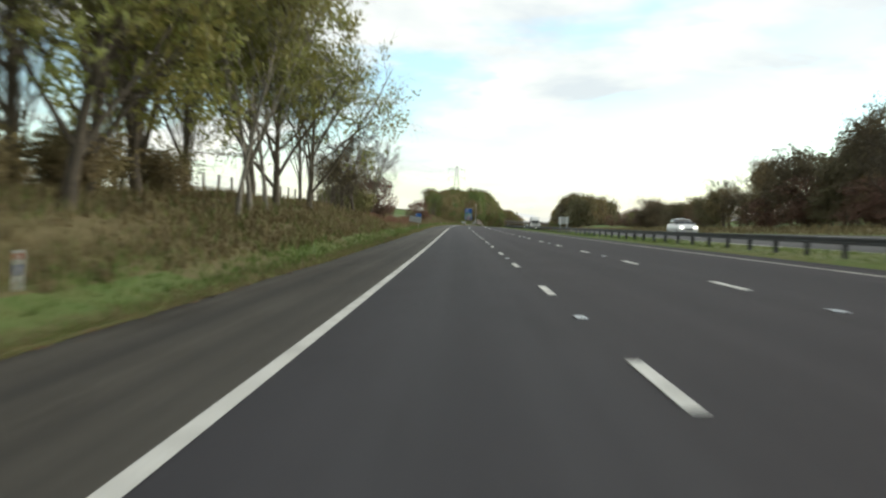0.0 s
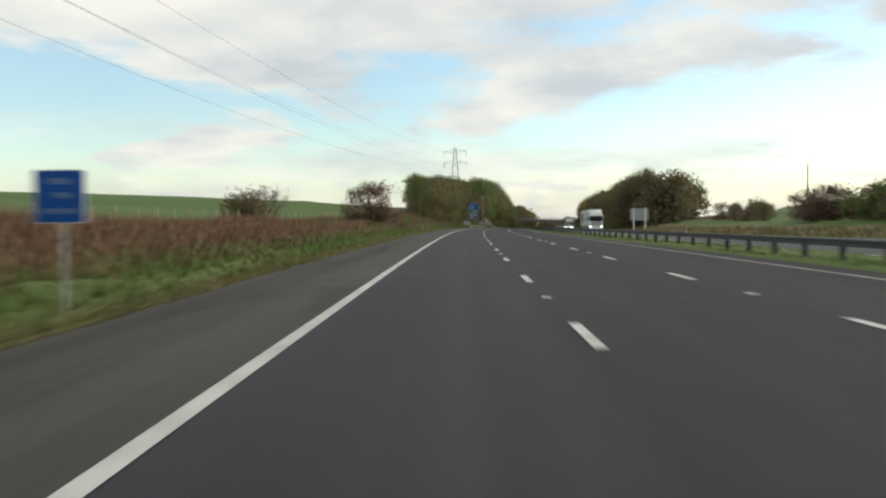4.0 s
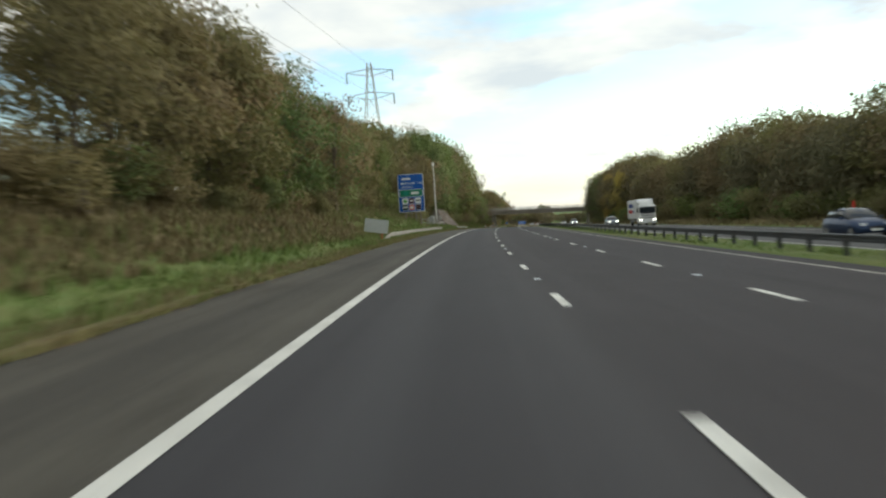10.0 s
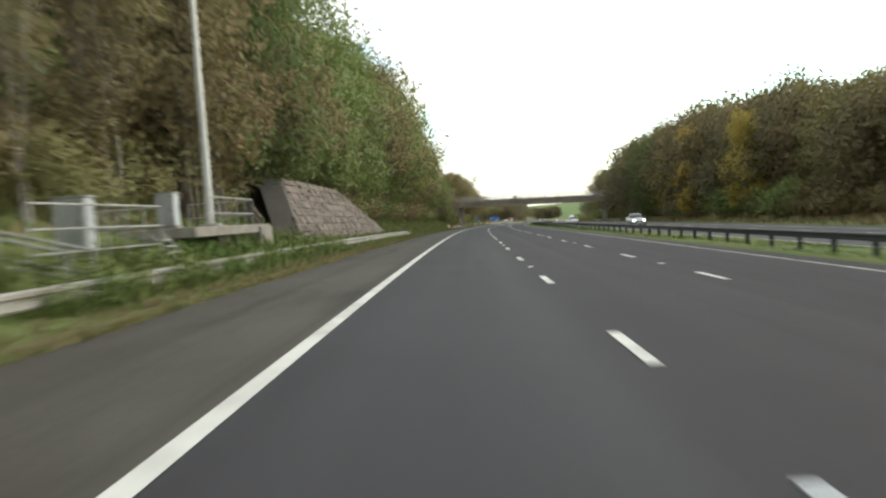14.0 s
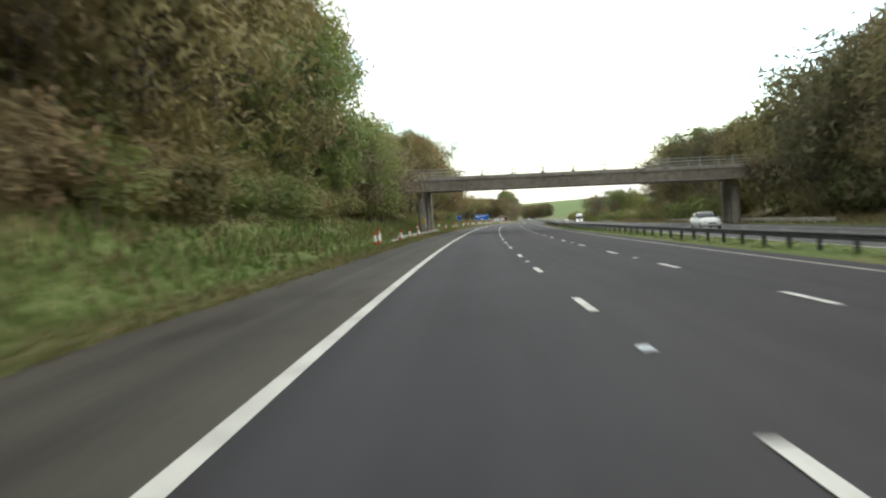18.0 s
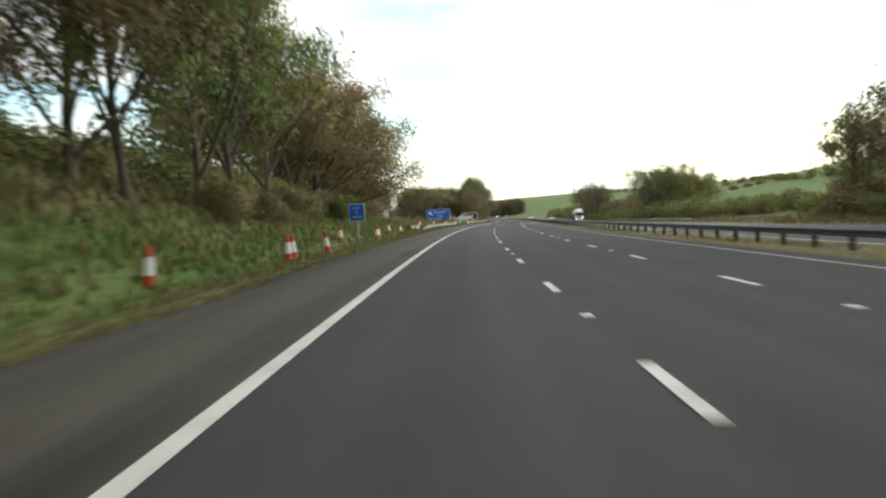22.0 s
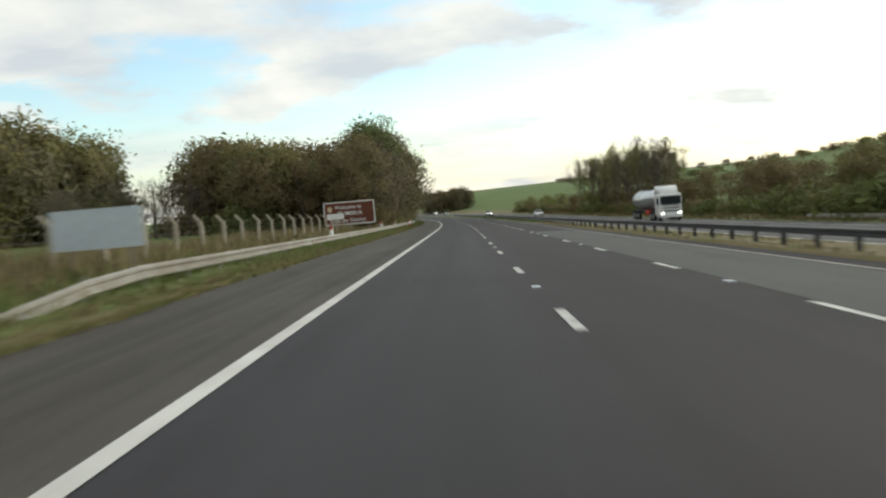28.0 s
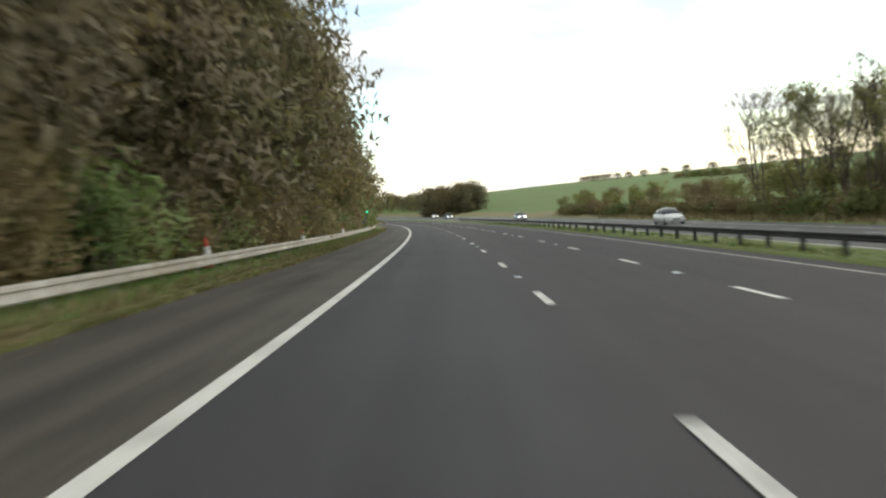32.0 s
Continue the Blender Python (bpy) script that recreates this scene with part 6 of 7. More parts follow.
for k, (s, x) in enumerate(CONES):
    m = spot(s, x, 0.0) @ pose(0, 0, 0, _trng.uniform(-5, 5), _trng.uniform(-5, 5), _trng.uniform(0, 90))
    if k == 0:
        CONE.matrix_world = m
    else:
        copy_thing(CONE, m)


# a cone that has been knocked over beside the pair
FALLEN = copy_thing(CONE, spot(657.6, -5.3, 0.18) @ pose(0, 0, 0, 0, 78, 40))
tagged(FALLEN, "red and white traffic cone lying on its side")


def marker():
    t = thing("marker_post", Matrix.Identity(4), "slim white marker post with a coloured reflector", "marker post", "marker posts along the verge")
    part("shaft", box(BM(), 0, 0, 0.28, 0.10, 0.05, 0.95, 0.012), M_CONEWHITE, t)
    part("reflector", box(BM(), 0, -0.03, 0.64, 0.06, 0.012, 0.12, 0.004), M_RED, t, "small red reflector")
    part("number_bar", box(BM(), 0, -0.03, 0.40, 0.05, 0.008, 0.2), M_BLUE, t)
    return t


MARK = marker()
for k, (s, x) in enumerate(((13.7, -5.95), (208.4, -4.55), (812.5, -5.9), (211, 30.8), (717.5, 30.9))):
    m = spot(s, x) @ pose(0, 0, 0, _trng.uniform(-3, 3), _trng.uniform(-3, 3), 0)
    if k == 0:
        MARK.matrix_world = m
    else:
        copy_thing(MARK, m)
# red and white post across the motorway
t = thing("striped_post", spot(324, 30.9), "red post with a white band on the far verge", "marker post")
part("shaft", rod(BM(), (0, 0, -0.3), (0, 0, 2.0), 0.12, n=12), M_RED, t)
part("band", rod(BM(), (0, 0, 0.7), (0, 0, 1.1), 0.125, n=12), M_CONEWHITE, t)
# drum behind the barrier near the end
t = thing("drum", spot(830, -5.7), "small white drum with a blue-grey top behind the barrier", "drum")
part("shell", rod(BM(), (0, 0, 0), (0, 0, 0.9), 0.15, n=20), M_CONEWHITE, t)
part("collar", rod(BM(), (0, 0, 0.9), (0, 0, 1.0), 0.152, n=20), mat("blue_grey_collar", (0.13, 0.16, 0.21)), t, "dull blue-grey collar")
part("cap", rod(BM(), (0, 0, 1.0), (0, 0, 1.07), 0.158, 0.14, n=20), M_GALV, t)
part("band", rod(BM(), (0, 0, 0.5), (0, 0, 0.78), 0.153, n=20), mat("faded_red", (0.55, 0.36, 0.32), (0.62, 0.52, 0.48)), t)

# camera mast with its platform
b = float(ground_z(393, -6.6)[0])
zr = float(np.interp(393, ALONG, R_Z))
t = thing("camera_mast", spot(393.0, -6.6), "tall tapering pale grey steel mast with a camera head", "mast")
top = zr + 11.1 - b
part("pole", rod(BM(), (0, 0, 0.9), (0, 0, top), 0.15, 0.07, n=14), mat("mast_grey", (0.55, 0.54, 0.50), (0.46, 0.45, 0.41), rough=0.55, metal=0.2), t)
part("camera_head", box(BM(), 0, -0.05, top + 0.25, 0.34, 0.42, 0.55, 0.06), M_CONEWHITE, t, "white camera housing")
part("bracket", box(BM(), 0, 0, top, 0.3, 0.3, 0.05, 0.01), M_GALV, t)
part("base_plate", box(BM(), 0, 0, 0.85, 0.6, 0.6, 0.08, 0.01), M_GALV, t)
part("footing", box(BM(), 0, 0, 0.3, 0.9, 0.9, 1.05, 0.03), M_CONC, t)


def cabinet(s, x, base, h, w, label):
    t = thing("roadside_cabinet", spot(s, x, base), label, "cabinet")
    part("body", box(BM(), 0, 0, h / 2, w, 0.4, h, 0.02), mat("cabinet_grey", (0.52, 0.54, 0.55), (0.42, 0.43, 0.43), rough=0.5, grime=(0.3, 0.3, 0.27)), t)
    d = part("door", box(BM(), 0, -0.205, h / 2, w * 0.9, 0.015, h * 0.92, 0.006), M_GREY, t)
    part("handle", box(BM(), w * 0.3, -0.22, h / 2, 0.03, 0.03, 0.16, 0.006), M_BLACK, d)
    part("roof", box(BM(), 0, 0, h + 0.02, w + 0.08, 0.48, 0.05, 0.012), M_GALV, t)
    part("plinth", box(BM(), 0, 0, -0.3, w + 0.1, 0.5, 0.6), M_CONC, t)


cabinet(384.2, -6.6, 0.35, 1.15, 0.75, "pale grey roadside equipment cabinet behind railings")
cabinet(390.5, -7.0, 0.75, 0.95, 0.55, "white weathered equipment cabinet by the mast")


def railing(sa, xa, sb, xb, lift, h, label):
    """Two-rail guard rail on a maintenance platform."""
    t = thing("guard_railing", spot(sa, xa, lift), label, "railing", "maintenance railings")
    inv = t.matrix_world.inverted()
    a, bb = Vector((0, 0, 0)), (inv @ spot(sb, xb, lift)).translation
    bb.z = 0
    n = max(2, int((bb - a).length / 0.9))
    for k in range(n + 1):
        q = a.lerp(bb, k / n)
        part("upright", rod(BM(), (q.x, q.y, -0.5), (q.x, q.y, h), 0.024, n=6), M_GALV, t)
    for f in (1.0, 0.55, 0.12):
        part("rail", rod(BM(), (a.x, a.y, h * f), (bb.x, bb.y, h * f), 0.026, n=6), M_GALV, t)


railing(381.4, -6.0, 387.4, -6.0, 0.4, 1.1, "galvanised two-rail guard round the lower platform")
railing(387.4, -6.0, 387.4, -8.2, 0.4, 1.1, "galvanised end railing of the lower platform")
railing(391.0, -6.0, 396.0, -6.0, 0.75, 1.15, "galvanised guard railing beside the mast platform")
railing(396.0, -6.0, 396.0, -8.4, 0.75, 1.15, "galvanised end railing beside the mast")
t = thing("platform", spot(393.5, -6.9, 0.55), "weathered concrete maintenance platform overgrown with grass", "platform")
part("slab", box(BM(), 0, 0, 0.0, 2.2, 8.2, 0.3, 0.02), M_CONC, t)
part("kerb", box(BM(), 1.1, 3.2, -0.35, 0.2, 1.6, 0.8, 0.02), M_CONC, t, "weathered concrete end block")
t = thing("steps", spot(387.8, -5.6), "short flight of metal access steps on the bank", "steps")
for k in range(5):
    part("tread", box(BM(), -0.14 * k, 0, 0.1 + 0.17 * k, 0.26, 0.8, 0.04), M_GALV, t)
for sy in (-0.42, 0.42):
    part("stringer", rod(BM(), (0.2, sy, 0.0), (-0.7, sy, 0.95), 0.03, n=6), M_GALV, t)


def stair_rail(sa, xa, za, sb, xb, zb, name, label, material, r):
    """A sloping handrail of posts and two rails."""
    t = thing(name, spot(sa, xa), label, "railing", "maintenance railings")
    inv = t.matrix_world.inverted()
    a, c = Vector((0, 0, 0)), (inv @ spot(sb, xb)).translation
    n = max(2, int((c - a).length / 1.3))
    tops = []
    for k in range(n + 1):
        q = a.lerp(c, k / n)
        h = za + (zb - za) * k / n
        part("upright", rod(BM(), (q.x, q.y, q.z - 0.5), (q.x, q.y, q.z + h), r, n=6), material, t)
        tops.append(Vector((q.x, q.y, q.z + h)))
    for drop in (0.04, 0.5):
        part("rail", rod(BM(), tops[0] - Vector((0, 0, drop)), tops[-1] - Vector((0, 0, drop)), r, n=6), material, t)


stair_rail(379.0, -7.6, 1.0, 381.2, -5.2, 0.85, "stair_railing", "galvanised handrail of steps down the bank", M_GALV, 0.028)
stair_rail(379.9, -7.6, 1.0, 382.1, -5.2, 0.85, "stair_railing", "galvanised handrail of steps down the bank", M_GALV, 0.028)
stair_rail(401.5, -7.2, 1.0, 409.0, -10.2, 1.1, "timber_railing", "weathered timber handrail climbing beside the stone wall", M_WOOD, 0.06)


# ---- sloping rubble headwall ----
def headwall():
    t = thing("headwall", spot(408, -5.75), "battered rubble stone headwall on the cutting", "retaining wall")
    inv = t.matrix_world.inverted()
    rng = np.random.default_rng(4)
    L, H = 36.0, 3.9

    def wall_pt(u, h):
        s = 404 + u
        x = -5.75 - 0.55 * h
        m = spot(s, x)
        base = float(surface_z(s, -4)) + 0.2 + h
        q = m.translation
        return inv @ Vector((q.x, q.y, base))

    def top_at(u):
        return H * min(1, 0.1 + u / 4.5) * min(1, max(0.06, (L - u) / 15.0))
    verts, faces = [], []
    n = 37
    for i in range(n):
        u = L * i / (n - 1)
        for h in (-0.6, top_at(u)):
            p = wall_pt(u, h)
            verts += [tuple(p), tuple(p + Vector((-1.2, 0, 0)))]
    for i in range(n - 1):
        o = 4 * i
        faces += [(o, o + 4, o + 6, o + 2), (o + 2, o + 6, o + 7, o + 3), (o + 1, o + 3, o + 7, o + 5)]
    faces += [(0, 2, 3, 1), (4 * n - 4, 4 * n - 3, 4 * n - 1, 4 * n - 2)]
    ob = new("core", raw("core", verts, faces, M_MORTAR))
    ob.parent = t
    shapes = []
    for k in range(6):
        bm = box(BM(), 0, 0, 0, 0.12, 0.74, 0.40, 0.05)
        for vv in bm.verts:
            vv.co += Vector(rng.normal(0, 0.022, 3))
        shapes.append(mesh_of("stone", bm, M_STONE))
    h, row = 0.05, 0
    while h < H:
        u = 0.3 + 0.4 * (row % 2)
        while u < L - 0.4:
            if h + 0.3 < top_at(u) and h + 0.3 < top_at(u + 0.4):
                st = new("stone", shapes[int(rng.integers(6))])
                st.parent = t
                q = wall_pt(u, h + 0.17)
                st.matrix_basis = Matrix.Translation(q + Vector((float(rng.uniform(-0.03, 0.005)), 0, 0))) @ pose(0, 0, 0, 0, -28, 0) @ Matrix.Diagonal((1, rng.uniform(0.85, 1.15), rng.uniform(0.9, 1.08), 1))
            u += 0.80
        h += 0.43
        row += 1


headwall()


# ---- fences ----
def post_fence(name, label, category, s0, s1, x0, x1, gap, h, w, material, wires, cranked=False, mesh=False):
    t = thing(name, spot((s0 + s1) / 2, (x0 + x1) / 2), label, category)
    inv = t.matrix_world.inverted()
    bm = box(BM(), 0, 0, h / 2 - 0.2, w, w, h + 0.4, 0.012)
    if cranked:
        box(bm, -0.14, 0, h + 0.13, w * 0.7, w * 0.7, 0.42, 0.01, turn=pose(0, 0, 0, 0, -42, 0))
    data = mesh_of("post", bm, material)
    n = int((s1 - s0) / gap)
    tops = []
    for k in range(n + 1):
        f = k / n
        m = inv @ spot(s0 + (s1 - s0) * f, x0 + (x1 - x0) * f)
        p = new("post", data)
        p.parent = t
        p.matrix_basis = m @ pose(0, 0, 0, _trng.uniform(-2, 2), _trng.uniform(-2, 2), 0)
        tops.append(m.translation)
    for z in wires:
        verts, faces = [], []
        _tube(verts, faces, [q + Vector((0, 0, z)) for q in tops], [0.006] * len(tops), 4)
        ob = new("wire", raw("wire", verts, faces, M_WIRE))
        ob.parent = t
    return t


post_fence("field_fence", "weathered timber post and wire fence by the field", "fence", 40, 118, -13.4, -13.2, 2.7, 1.4, 0.12, M_WOOD, (0.5, 0.9, 1.3))
post_fence("field_fence", "pale timber post and wire fence across the pasture edge", "fence", 128, 256, -16.6, -14.2, 2.5, 1.12, 0.11, M_PALEPOST, (0.5, 0.9, 1.2))
post_fence("depot_fence", "concrete post fence with cranked tops and wire mesh", "fence", 752, 806, -8.6, -8.6, 3.0, 1.3, 0.14, M_PALEPOST, [0.22 * k for k in range(1, 7)], cranked=True)
post_fence("depot_side_fence", "concrete post fence round the depot yard", "fence", 724, 752, -26, -8.6, 3.0, 1.6, 0.13, M_PALEPOST, [0.3 * k for k in range(1, 6)], cranked=True)
post_fence("far_fence", "pale timber post and rail fence beyond the far verge", "fence", 700, 735, 37, 37.5, 2.2, 1.3, 0.14, M_PALEPOST, (0.5, 0.9, 1.2))


# ---- depot containers ----
def container(s, x, lift, L, W, H, material, label, turn):
    t = thing("container", spot(s, x, lift) @ pose(0, 0, 0, 0, 0, turn), label, "container")
    part("body", box(BM(), 0, 0, H / 2 + 0.12, W, L, H, 0.03), material, t)
    n = int(L / 0.28)
    for sx in (-1, 1):
        bm = BM()
        for k in range(n):
            box(bm, sx * (W / 2 + 0.012), -L / 2 + 0.2 + k * 0.28, H / 2 + 0.12, 0.03, 0.14, H * 0.9)
        part("corrugation", bm, material, t)
    bm = BM()
    for k in range(int(W / 0.28)):
        box(bm, -W / 2 + 0.2 + k * 0.28, -L / 2 - 0.012, H / 2 + 0.12, 0.14, 0.03, H * 0.9)
    part("corrugation", bm, material, t)
    for sx in (-1, 1):
        part("bearer", box(BM(), sx * W * 0.35, 0, 0.0, 0.2, L * 0.98, 0.4), M_CONC_DARK, t)


container(724, -23.0, 0.8, 6.0, 2.6, 2.5, mat("container_green", (0.028, 0.125, 0.060), (0.024, 0.095, 0.048), rough=0.6, grime=(0.05, 0.075, 0.045)), "green corrugated steel storage container in the depot", 70)
container(724.5, -19.9, 0.7, 2.6, 2.4, 2.0, mat("cabin_buff", (0.36, 0.36, 0.27), (0.28, 0.28, 0.21), rough=0.7), "small buff site cabin beside the green container", 70)


# ---- pylon with its lines ----
def pylon(s, x, H, arms):
    t = thing("pylon", spot(s, x), "tall grey lattice electricity pylon above the trees", "pylon")
    leg = lambda f: 2.6 * (1 - f) ** 1.15 + 0.35

    def corner(f, i):
        r = leg(f)
        return Vector((r * (1, 1, -1, -1)[i], r * (1, -1, -1, 1)[i], H * f))
    for i in range(4):
        for k in range(4):
            part("leg", rod(BM(), corner(k / 4, i), corner((k + 1) / 4, i), 0.075, n=5), M_GALV, t)
    bm = BM()
    for k in range(9):
        f0, f1 = k / 9, (k + 1) / 9
        for i in range(4):
            j = (i + 1) % 4
            rod(bm, corner(f0, i), corner(f1, j), 0.022, n=4)
            rod(bm, corner(f0, j), corner(f1, i), 0.022, n=4)
    part("lattice", bm, M_GALV, t)
    for f in arms:
        for sx in (-1, 1):
            a = part("cross_arm", rod(BM(), (0, 0, H * f + 0.5), (sx * 4.4, 0, H * f), 0.09, 0.05, n=5), M_GALV, t)
            part("arm_tie", rod(BM(), (0, 0, H * f - 0.9), (sx * 4.4, 0, H * f), 0.06, n=5), M_GALV, t)
            part("insulator", rod(BM(), (sx * 4.3, 0, H * f), (sx * 4.3, 0, H * f - 2.0), 0.10, n=6), M_BLACK, t)
    return t


PY = pylon(405.5, -18.5, 27.0, (0.78, 0.94))
bpy.context.view_layer.update()


def power_line(p, q, sag, label):
    v, f = [], []
    pts = []
    for k in range(41):
        u = k / 40
        c = p.lerp(q, u)
        c.z -= sag * 4 * u * (1 - u)
        pts.append(c)
    _tube(v, f, pts, [0.016] * len(pts), 4)
    tagged(new("power_line", raw("power_line", v, f, M_WIRE)), label, "cable", "power lines of the pylon")


for sx in (-1, 1):
    for f in (0.78, 0.94):
        a = PY.matrix_world @ Vector((sx * 4.3, 0, 27 * f - 2.0))
        q = spot(60, -46 + sx * 4.3, 27 * f + 1).translation
        power_line(a, q, 7.0, "thin overhead power line slung from the pylon")

# masts on the right-hand skyline
for s, x, h in ((400, 110, 17), (1028, 200, 15)):
    t = thing("radio_mast", spot(s, x), "thin steel mast on the far skyline", "mast")
    part("pole", rod(BM(), (0, 0, -0.5), (0, 0, h), 0.34, 0.2, n=8), M_GALV, t)
    part("antenna", rod(BM(), (0, 0, h), (0, 0, h + 2), 0.05, 0.03, n=6), M_GALV, t)


# ---- vehicles on the far carriageway ----
M_GLASS = mat("vehicle_glass", (0.02, 0.024, 0.028), (0.03, 0.034, 0.04), rough=0.06, spec=0.6)
M_TYRE = mat("tyre", (0.018, 0.018, 0.018), (0.03, 0.03, 0.03), rough=0.9)
M_RIM = mat("alloy", (0.5, 0.5, 0.5), (0.4, 0.4, 0.4), rough=0.35, metal=0.8)
M_HEAD = mat("headlamp", (1.0, 0.95, 0.85), rough=0.2, emit=6.0)
M_LAMP_OFF = mat("lamp_lens", (0.7, 0.72, 0.74), rough=0.15)
M_PLATE = mat("number_plate", (0.7, 0.7, 0.65), rough=0.5)
M_TRIM = mat("dark_trim", (0.03, 0.03, 0.032), rough=0.6)
M_LORRY = mat("lorry_white", (0.72, 0.72, 0.70), (0.62, 0.62, 0.60), rough=0.35, grime=(0.45, 0.43, 0.40))


def loft(bm, sections):
    """Skins a row of equal rings."""
    rings = [[bm.verts.new(p) for p in ring] for ring in sections]
    n = len(rings[0])
    for a, b2 in zip(rings, rings[1:]):
        for k in range(n):
            bm.faces.new((a[k], a[(k + 1) % n], b2[(k + 1) % n], b2[k]))
    bm.faces.new(rings[0][::-1])
    bm.faces.new(rings[-1])
    bmesh.ops.recalc_face_normals(bm, faces=bm.faces)
    for f in bm.faces:
        f.smooth = True
    return bm


def wheel(t, x, y, r, w):
    ty = part("wheel", rod(BM(), (x - w / 2, y, r), (x + w / 2, y, r), r, n=22), M_TYRE, t)
    part("rim", rod(BM(), (x - w / 2 - 0.012, y, r), (x + w / 2 + 0.012, y, r), r * 0.62, n=18), M_RIM, ty)


def car(s, x, paint, label, lights=True):
    """A hatchback that faces the traffic of this side."""
    t = thing("car", spot(s, x, on_ground=False), label, "car", "vehicles on the far carriageway")

    def ring(y, w, z0, z1, crown=0.06):
        return [(-w, y, z0), (-w - 0.03, y, (z0 + z1) / 2), (-w + 0.03, y, z1 - 0.05), (-w * 0.6, y, z1 + crown * 0.6), (0, y, z1 + crown), (w * 0.6, y, z1 + crown * 0.6), (w - 0.03, y, z1 - 0.05), (w + 0.03, y, (z0 + z1) / 2), (w, y, z0)]
    part("body", loft(BM(), [ring(-2.05, 0.62, 0.34, 0.62, 0.02), ring(-1.9, 0.80, 0.24, 0.74), ring(-1.2, 0.87, 0.20, 0.90), ring(-0.6, 0.88, 0.20, 0.96), ring(0.8, 0.88, 0.20, 0.98), ring(1.7, 0.86, 0.24, 1.0), ring(2.05, 0.74, 0.34, 0.86, 0.02)]), paint, t)
    part("cabin", loft(BM(), [ring(-0.95, 0.74, 0.90, 0.95, 0.01), ring(-0.25, 0.70, 0.92, 1.38), ring(0.5, 0.69, 0.92, 1.44), ring(1.4, 0.66, 0.92, 1.36), ring(1.92, 0.66, 0.92, 0.98, 0.01)]), M_GLASS, t, "dark glazed cabin")
    part("roof", loft(BM(), [ring(-0.22, 0.64, 1.36, 1.41, 0.02), ring(0.5, 0.65, 1.41, 1.46, 0.03), ring(1.38, 0.60, 1.34, 1.39, 0.02)]), paint, t)
    for sx in (-1, 1):
        for y in (-1.3, 1.3):
            wheel(t, sx * 0.78, y, 0.31, 0.2)
        part("headlamp", box(BM(), sx * 0.58, -1.98, 0.66, 0.30, 0.12, 0.13, 0.03), M_HEAD if lights else M_LAMP_OFF, t)
        part("pillar", box(BM(), sx * 0.68, 0.45, 1.16, 0.04, 0.09, 0.46, 0.01), paint, t)
        part("mirror", box(BM(), sx * 0.97, -0.55, 0.98, 0.16, 0.10, 0.12, 0.03), paint, t)
    part("grille", box(BM(), 0, -2.05, 0.50, 0.7, 0.05, 0.14, 0.02), M_TRIM, t)
    part("number_plate", box(BM(), 0, -2.085, 0.40, 0.5, 0.015, 0.11, 0.004), M_PLATE, t)
    return t


def cab(t, paint, y0=0.0, fairing=True):
    bm = box(BM(), 0, y0 + 1.05, 1.75, 2.44, 2.1, 2.5, 0.16)
    part("cab", bm, paint, t)
    if fairing:
        part("roof_fairing", loft(BM(), [[(-1.1, y0 + 0.35, 2.95), (-0.9, y0 + 0.35, 3.1), (0.9, y0 + 0.35, 3.1), (1.1, y0 + 0.35, 2.95)], [(-1.15, y0 + 1.2, 2.95), (-1.1, y0 + 1.2, 3.7), (1.1, y0 + 1.2, 3.7), (1.15, y0 + 1.2, 2.95)], [(-1.2, y0 + 2.0, 2.95), (-1.15, y0 + 2.0, 3.85), (1.15, y0 + 2.0, 3.85), (1.2, y0 + 2.0, 2.95)]]), paint, t)
    part("windscreen", box(BM(), 0, y0 - 0.01, 2.25, 2.2, 0.06, 0.85, 0.03), M_GLASS, t)
    part("sun_visor", box(BM(), 0, y0 - 0.12, 2.78, 2.2, 0.25, 0.12, 0.03), paint, t)
    for sx in (-1, 1):
        part("side_window", box(BM(), sx * 1.225, y0 + 0.75, 2.2, 0.03, 0.8, 0.75, 0.01), M_GLASS, t)
        part("headlamp", box(BM(), sx * 0.95, y0 - 0.03, 0.82, 0.36, 0.1, 0.22, 0.03), M_HEAD, t)
        part("mirror", box(BM(), sx * 1.42, y0 - 0.05, 2.2, 0.18, 0.12, 0.55, 0.04), M_TRIM, t)
    for k in range(5):
        part("grille_bar", box(BM(), 0, y0 - 0.03, 1.12 + 0.16 * k, 1.7, 0.05, 0.09, 0.02), M_TRIM if k % 2 == 0 else paint, t)
    part("bumper", box(BM(), 0, y0 + 0.02, 0.60, 2.44, 0.25, 0.45, 0.06), paint, t)
    part("number_plate", box(BM(), 0, y0 - 0.11, 0.55, 0.5, 0.015, 0.11), M_PLATE, t)


def box_lorry(s, x, length, label, art):
    t = thing("box_lorry", spot(s, x, on_ground=False), label, "lorry", "vehicles on the far carriageway")
    cab(t, M_LORRY)
    part("cargo_box", box(BM(), 0, 2.3 + length / 2, 2.42, 2.5, length, 2.75, 0.04), M_LORRY, t)
    part("chassis", box(BM(), 0, 2 + length / 2, 0.85, 0.9, length + 1.5, 0.28, 0.02), M_TRIM, t)
    part("side_guard", box(BM(), -1.15, 2.5 + length / 2, 0.75, 0.05, length * 0.5, 0.4, 0.01), M_GALV, t)
    for sx in (-1, 1):
        for y in (1.2, 2.0 + length * 0.72, 2.0 + length * 0.72 + 1.3)[:3 if length > 8 else 2]:
            wheel(t, sx * 1.05, y, 0.5, 0.3)
    for bx, bz, w, h, m in art:
        part("side_panel_art", box(BM(), -1.256, 2.3 + length * bx, bz, 0.008, w, h), m, t)
    return t


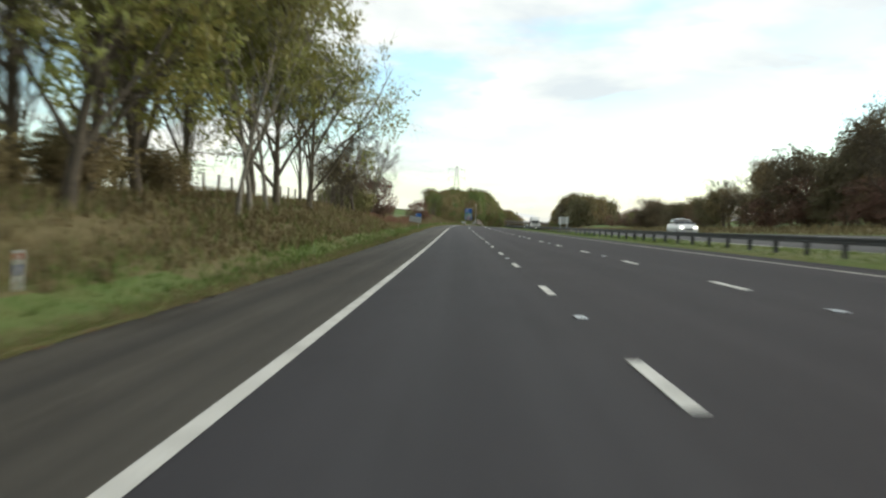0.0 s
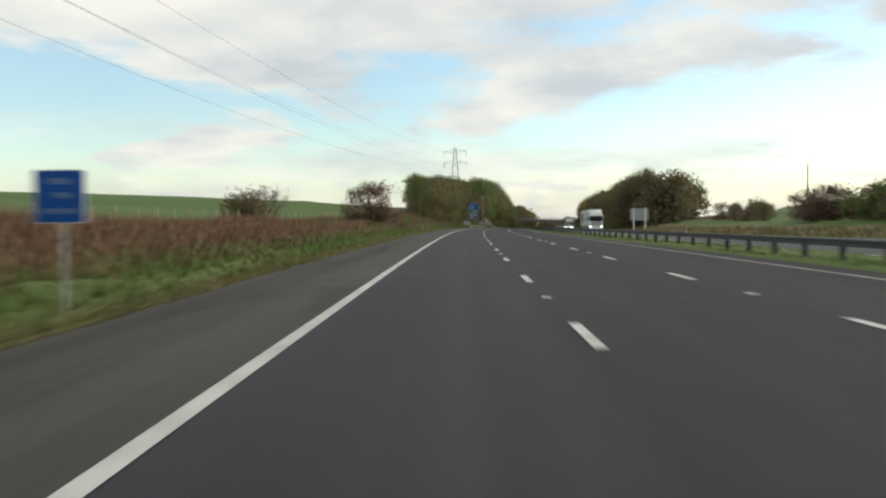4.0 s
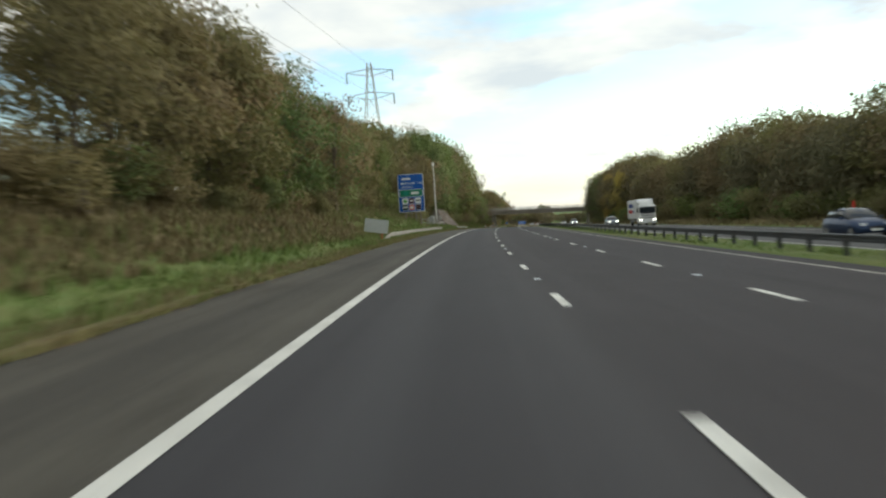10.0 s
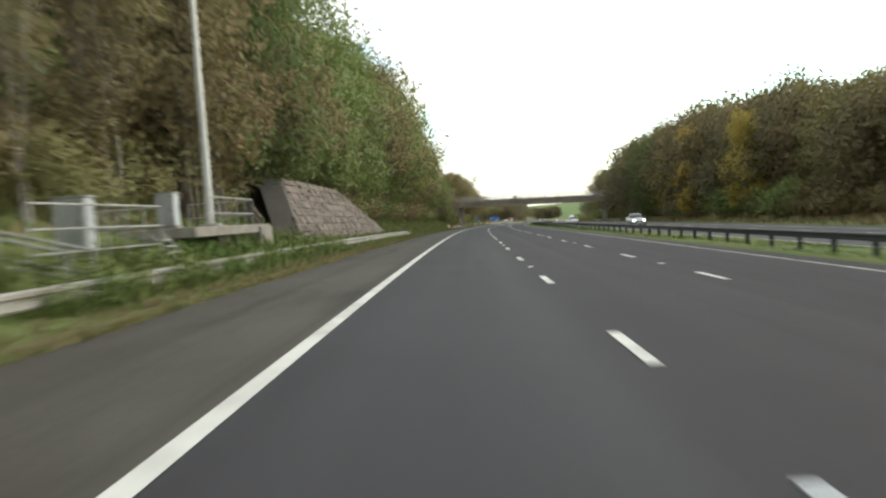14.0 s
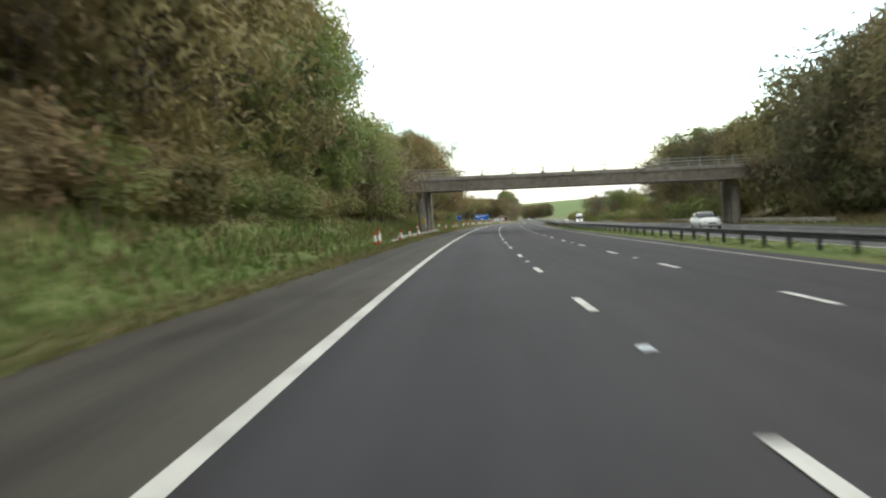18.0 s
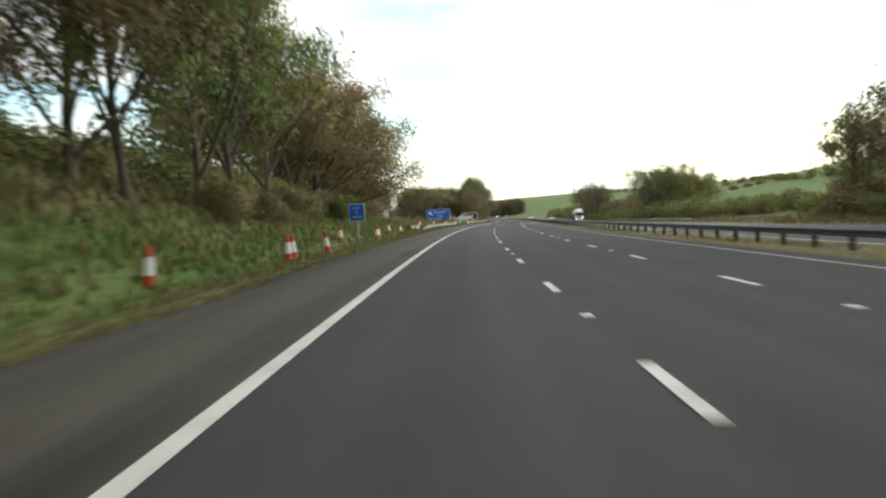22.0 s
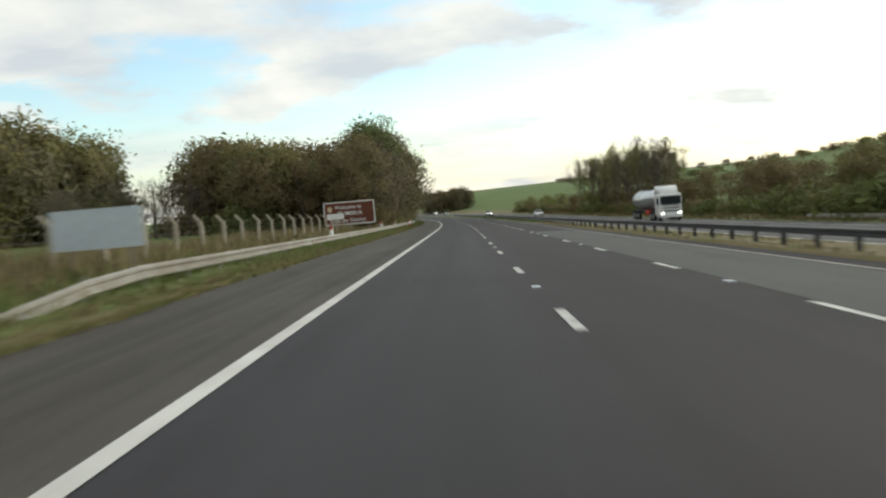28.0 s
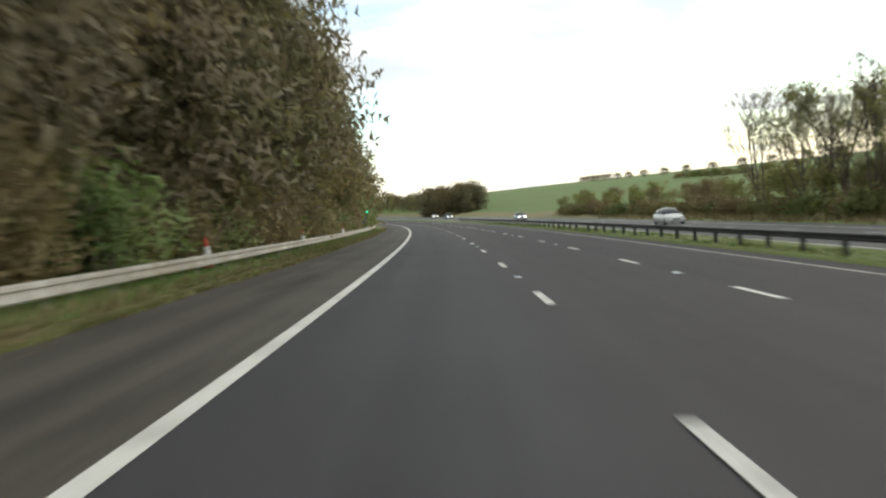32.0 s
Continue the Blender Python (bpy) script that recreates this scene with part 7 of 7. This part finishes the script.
M_NAVY = mat("livery_navy", (0.03, 0.05, 0.22))
M_LIVRED = mat("livery_red", (0.50, 0.05, 0.04))
M_PURPLE = mat("livery_purple", (0.08, 0.06, 0.14))
box_lorry(375.5, 25.2, 7.2, "white box lorry with blue and red side lettering", [(0.60, 2.95, 3.6, 0.55, M_NAVY), (0.63, 2.1, 3.2, 0.5, M_LIVRED), (0.26, 2.9, 1.1, 0.55, M_GREY), (0.28, 2.1, 1.0, 0.3, M_NAVY)])
box_lorry(241.0, 22.6, 11.5, "white articulated lorry with a dark side panel", [(0.75, 2.4, 2.6, 1.7, M_PURPLE), (0.3, 2.2, 0.9, 0.8, M_PURPLE)])


def tanker(s, x):
    t = thing("tanker_lorry", spot(s, x, on_ground=False), "white road tanker with a polished steel barrel", "tanker", "vehicles on the far carriageway")
    cab(t, M_LORRY, fairing=True)
    steel = mat("tank_steel", (0.62, 0.64, 0.66), (0.5, 0.51, 0.52), rough=0.28, metal=0.85, grime=(0.4, 0.38, 0.36))

    def ring(y, rx, rz, cz=2.35):
        return [(rx * math.cos(a), y, cz + rz * math.sin(a)) for a in [2 * math.pi * k / 24 for k in range(24)]]
    part("tank", loft(BM(), [ring(2.9, 0.75, 0.6), ring(3.05, 1.05, 0.9), ring(3.4, 1.22, 1.12), ring(8, 1.22, 1.08, 2.3), ring(12.6, 1.2, 1.02, 2.25), ring(13.0, 1.0, 0.85, 2.25), ring(13.15, 0.6, 0.5, 2.25)]), steel, t)
    for y in (4.5, 7.0, 9.5, 12.0):
        part("band", loft(BM(), [ring(y, 1.25, 1.13, 2.3), ring(y + 0.08, 1.25, 1.13, 2.3)]), steel, t)
        part("hatch", rod(BM(), (0, y + 0.8, 3.35), (0, y + 0.8, 3.52), 0.28, n=16), M_GALV, t)
    part("chassis", box(BM(), 0, 7.8, 0.95, 1.0, 10.6, 0.3, 0.02), M_TRIM, t)
    part("red_valve_box", box(BM(), -1.05, 5.6, 0.95, 0.35, 1.6, 0.55, 0.04), M_RED, t)
    for sx in (-1, 1):
        for y in (0.95, 3.1, 4.2, 10.0, 11.2, 12.4):
            wheel(t, sx * 1.03, y, 0.5, 0.3)
        part("mudguard", box(BM(), sx * 1.05, 11.2, 1.12, 0.36, 3.6, 0.06, 0.02), M_TRIM, t)


tanker(818.5, 25.2)
P_SILVER = mat("silver_paint", (0.42, 0.44, 0.46), (0.36, 0.38, 0.40), rough=0.3, metal=0.5)
P_WHITE = mat("white_paint", (0.74, 0.74, 0.73), (0.68, 0.68, 0.66), rough=0.3)
P_BLUE = mat("dark_blue_paint", (0.03, 0.05, 0.10), (0.025, 0.04, 0.08), rough=0.3, metal=0.3)
P_GREYBLUE = mat("grey_blue_paint", (0.16, 0.20, 0.24), (0.13, 0.16, 0.20), rough=0.3, metal=0.4)
car(281.0, 20.6, P_WHITE, "white hatchback with headlamps on")
car(303.5, 21.5, P_BLUE, "dark blue hatchback on the far carriageway", False)
car(385.0, 21.4, P_GREYBLUE, "grey-blue hatchback with headlamps on")
car(539.5, 21.5, P_WHITE, "white hatchback passing below the bridge", False)
car(909.0, 23.6, P_WHITE, "white hatchback near the outer edge of the far carriageway", False)
car(68.7, 21.5, P_WHITE, "white hatchback on the far carriageway", True)
car(462.0, 21.5, P_SILVER, "silver hatchback with bright headlamps")
car(978.0, 21.5, P_SILVER, "silver hatchback far off with headlamps on")
car(1075.0, 21.5, P_GREYBLUE, "distant grey hatchback with headlamps on")
car(1120.0, 24.8, P_WHITE, "distant white hatchback with headlamps on")


# small signal head beside the bend
t = thing("lane_signal", spot(939, -5.2), "small roadside signal with a blue plate and a green lamp", "signal")
part("post", rod(BM(), (0, 0, -0.3), (0, 0, upto(939, -5.2, 2.9)), 0.06, n=10), M_GALV, t)
part("plate", rounded(BM(), 0.8, 1.0, 0.03, 0.06, -0.35, -0.08, upto(939, -5.2, 1.7)), M_BLUE, t, "blank blue plate")
part("head", box(BM(), 0.1, -0.06, upto(939, -5.2, 2.65), 0.34, 0.2, 0.6, 0.03), M_BLACK, t)
part("lamp", rod(BM(), (0.1, -0.18, upto(939, -5.2, 2.7)), (0.1, -0.16, upto(939, -5.2, 2.7)), 0.13, n=16), mat("green_lamp", (0.02, 0.75, 0.35), (0.02, 0.7, 0.3), emit=2.0), t, "lit green lamp")
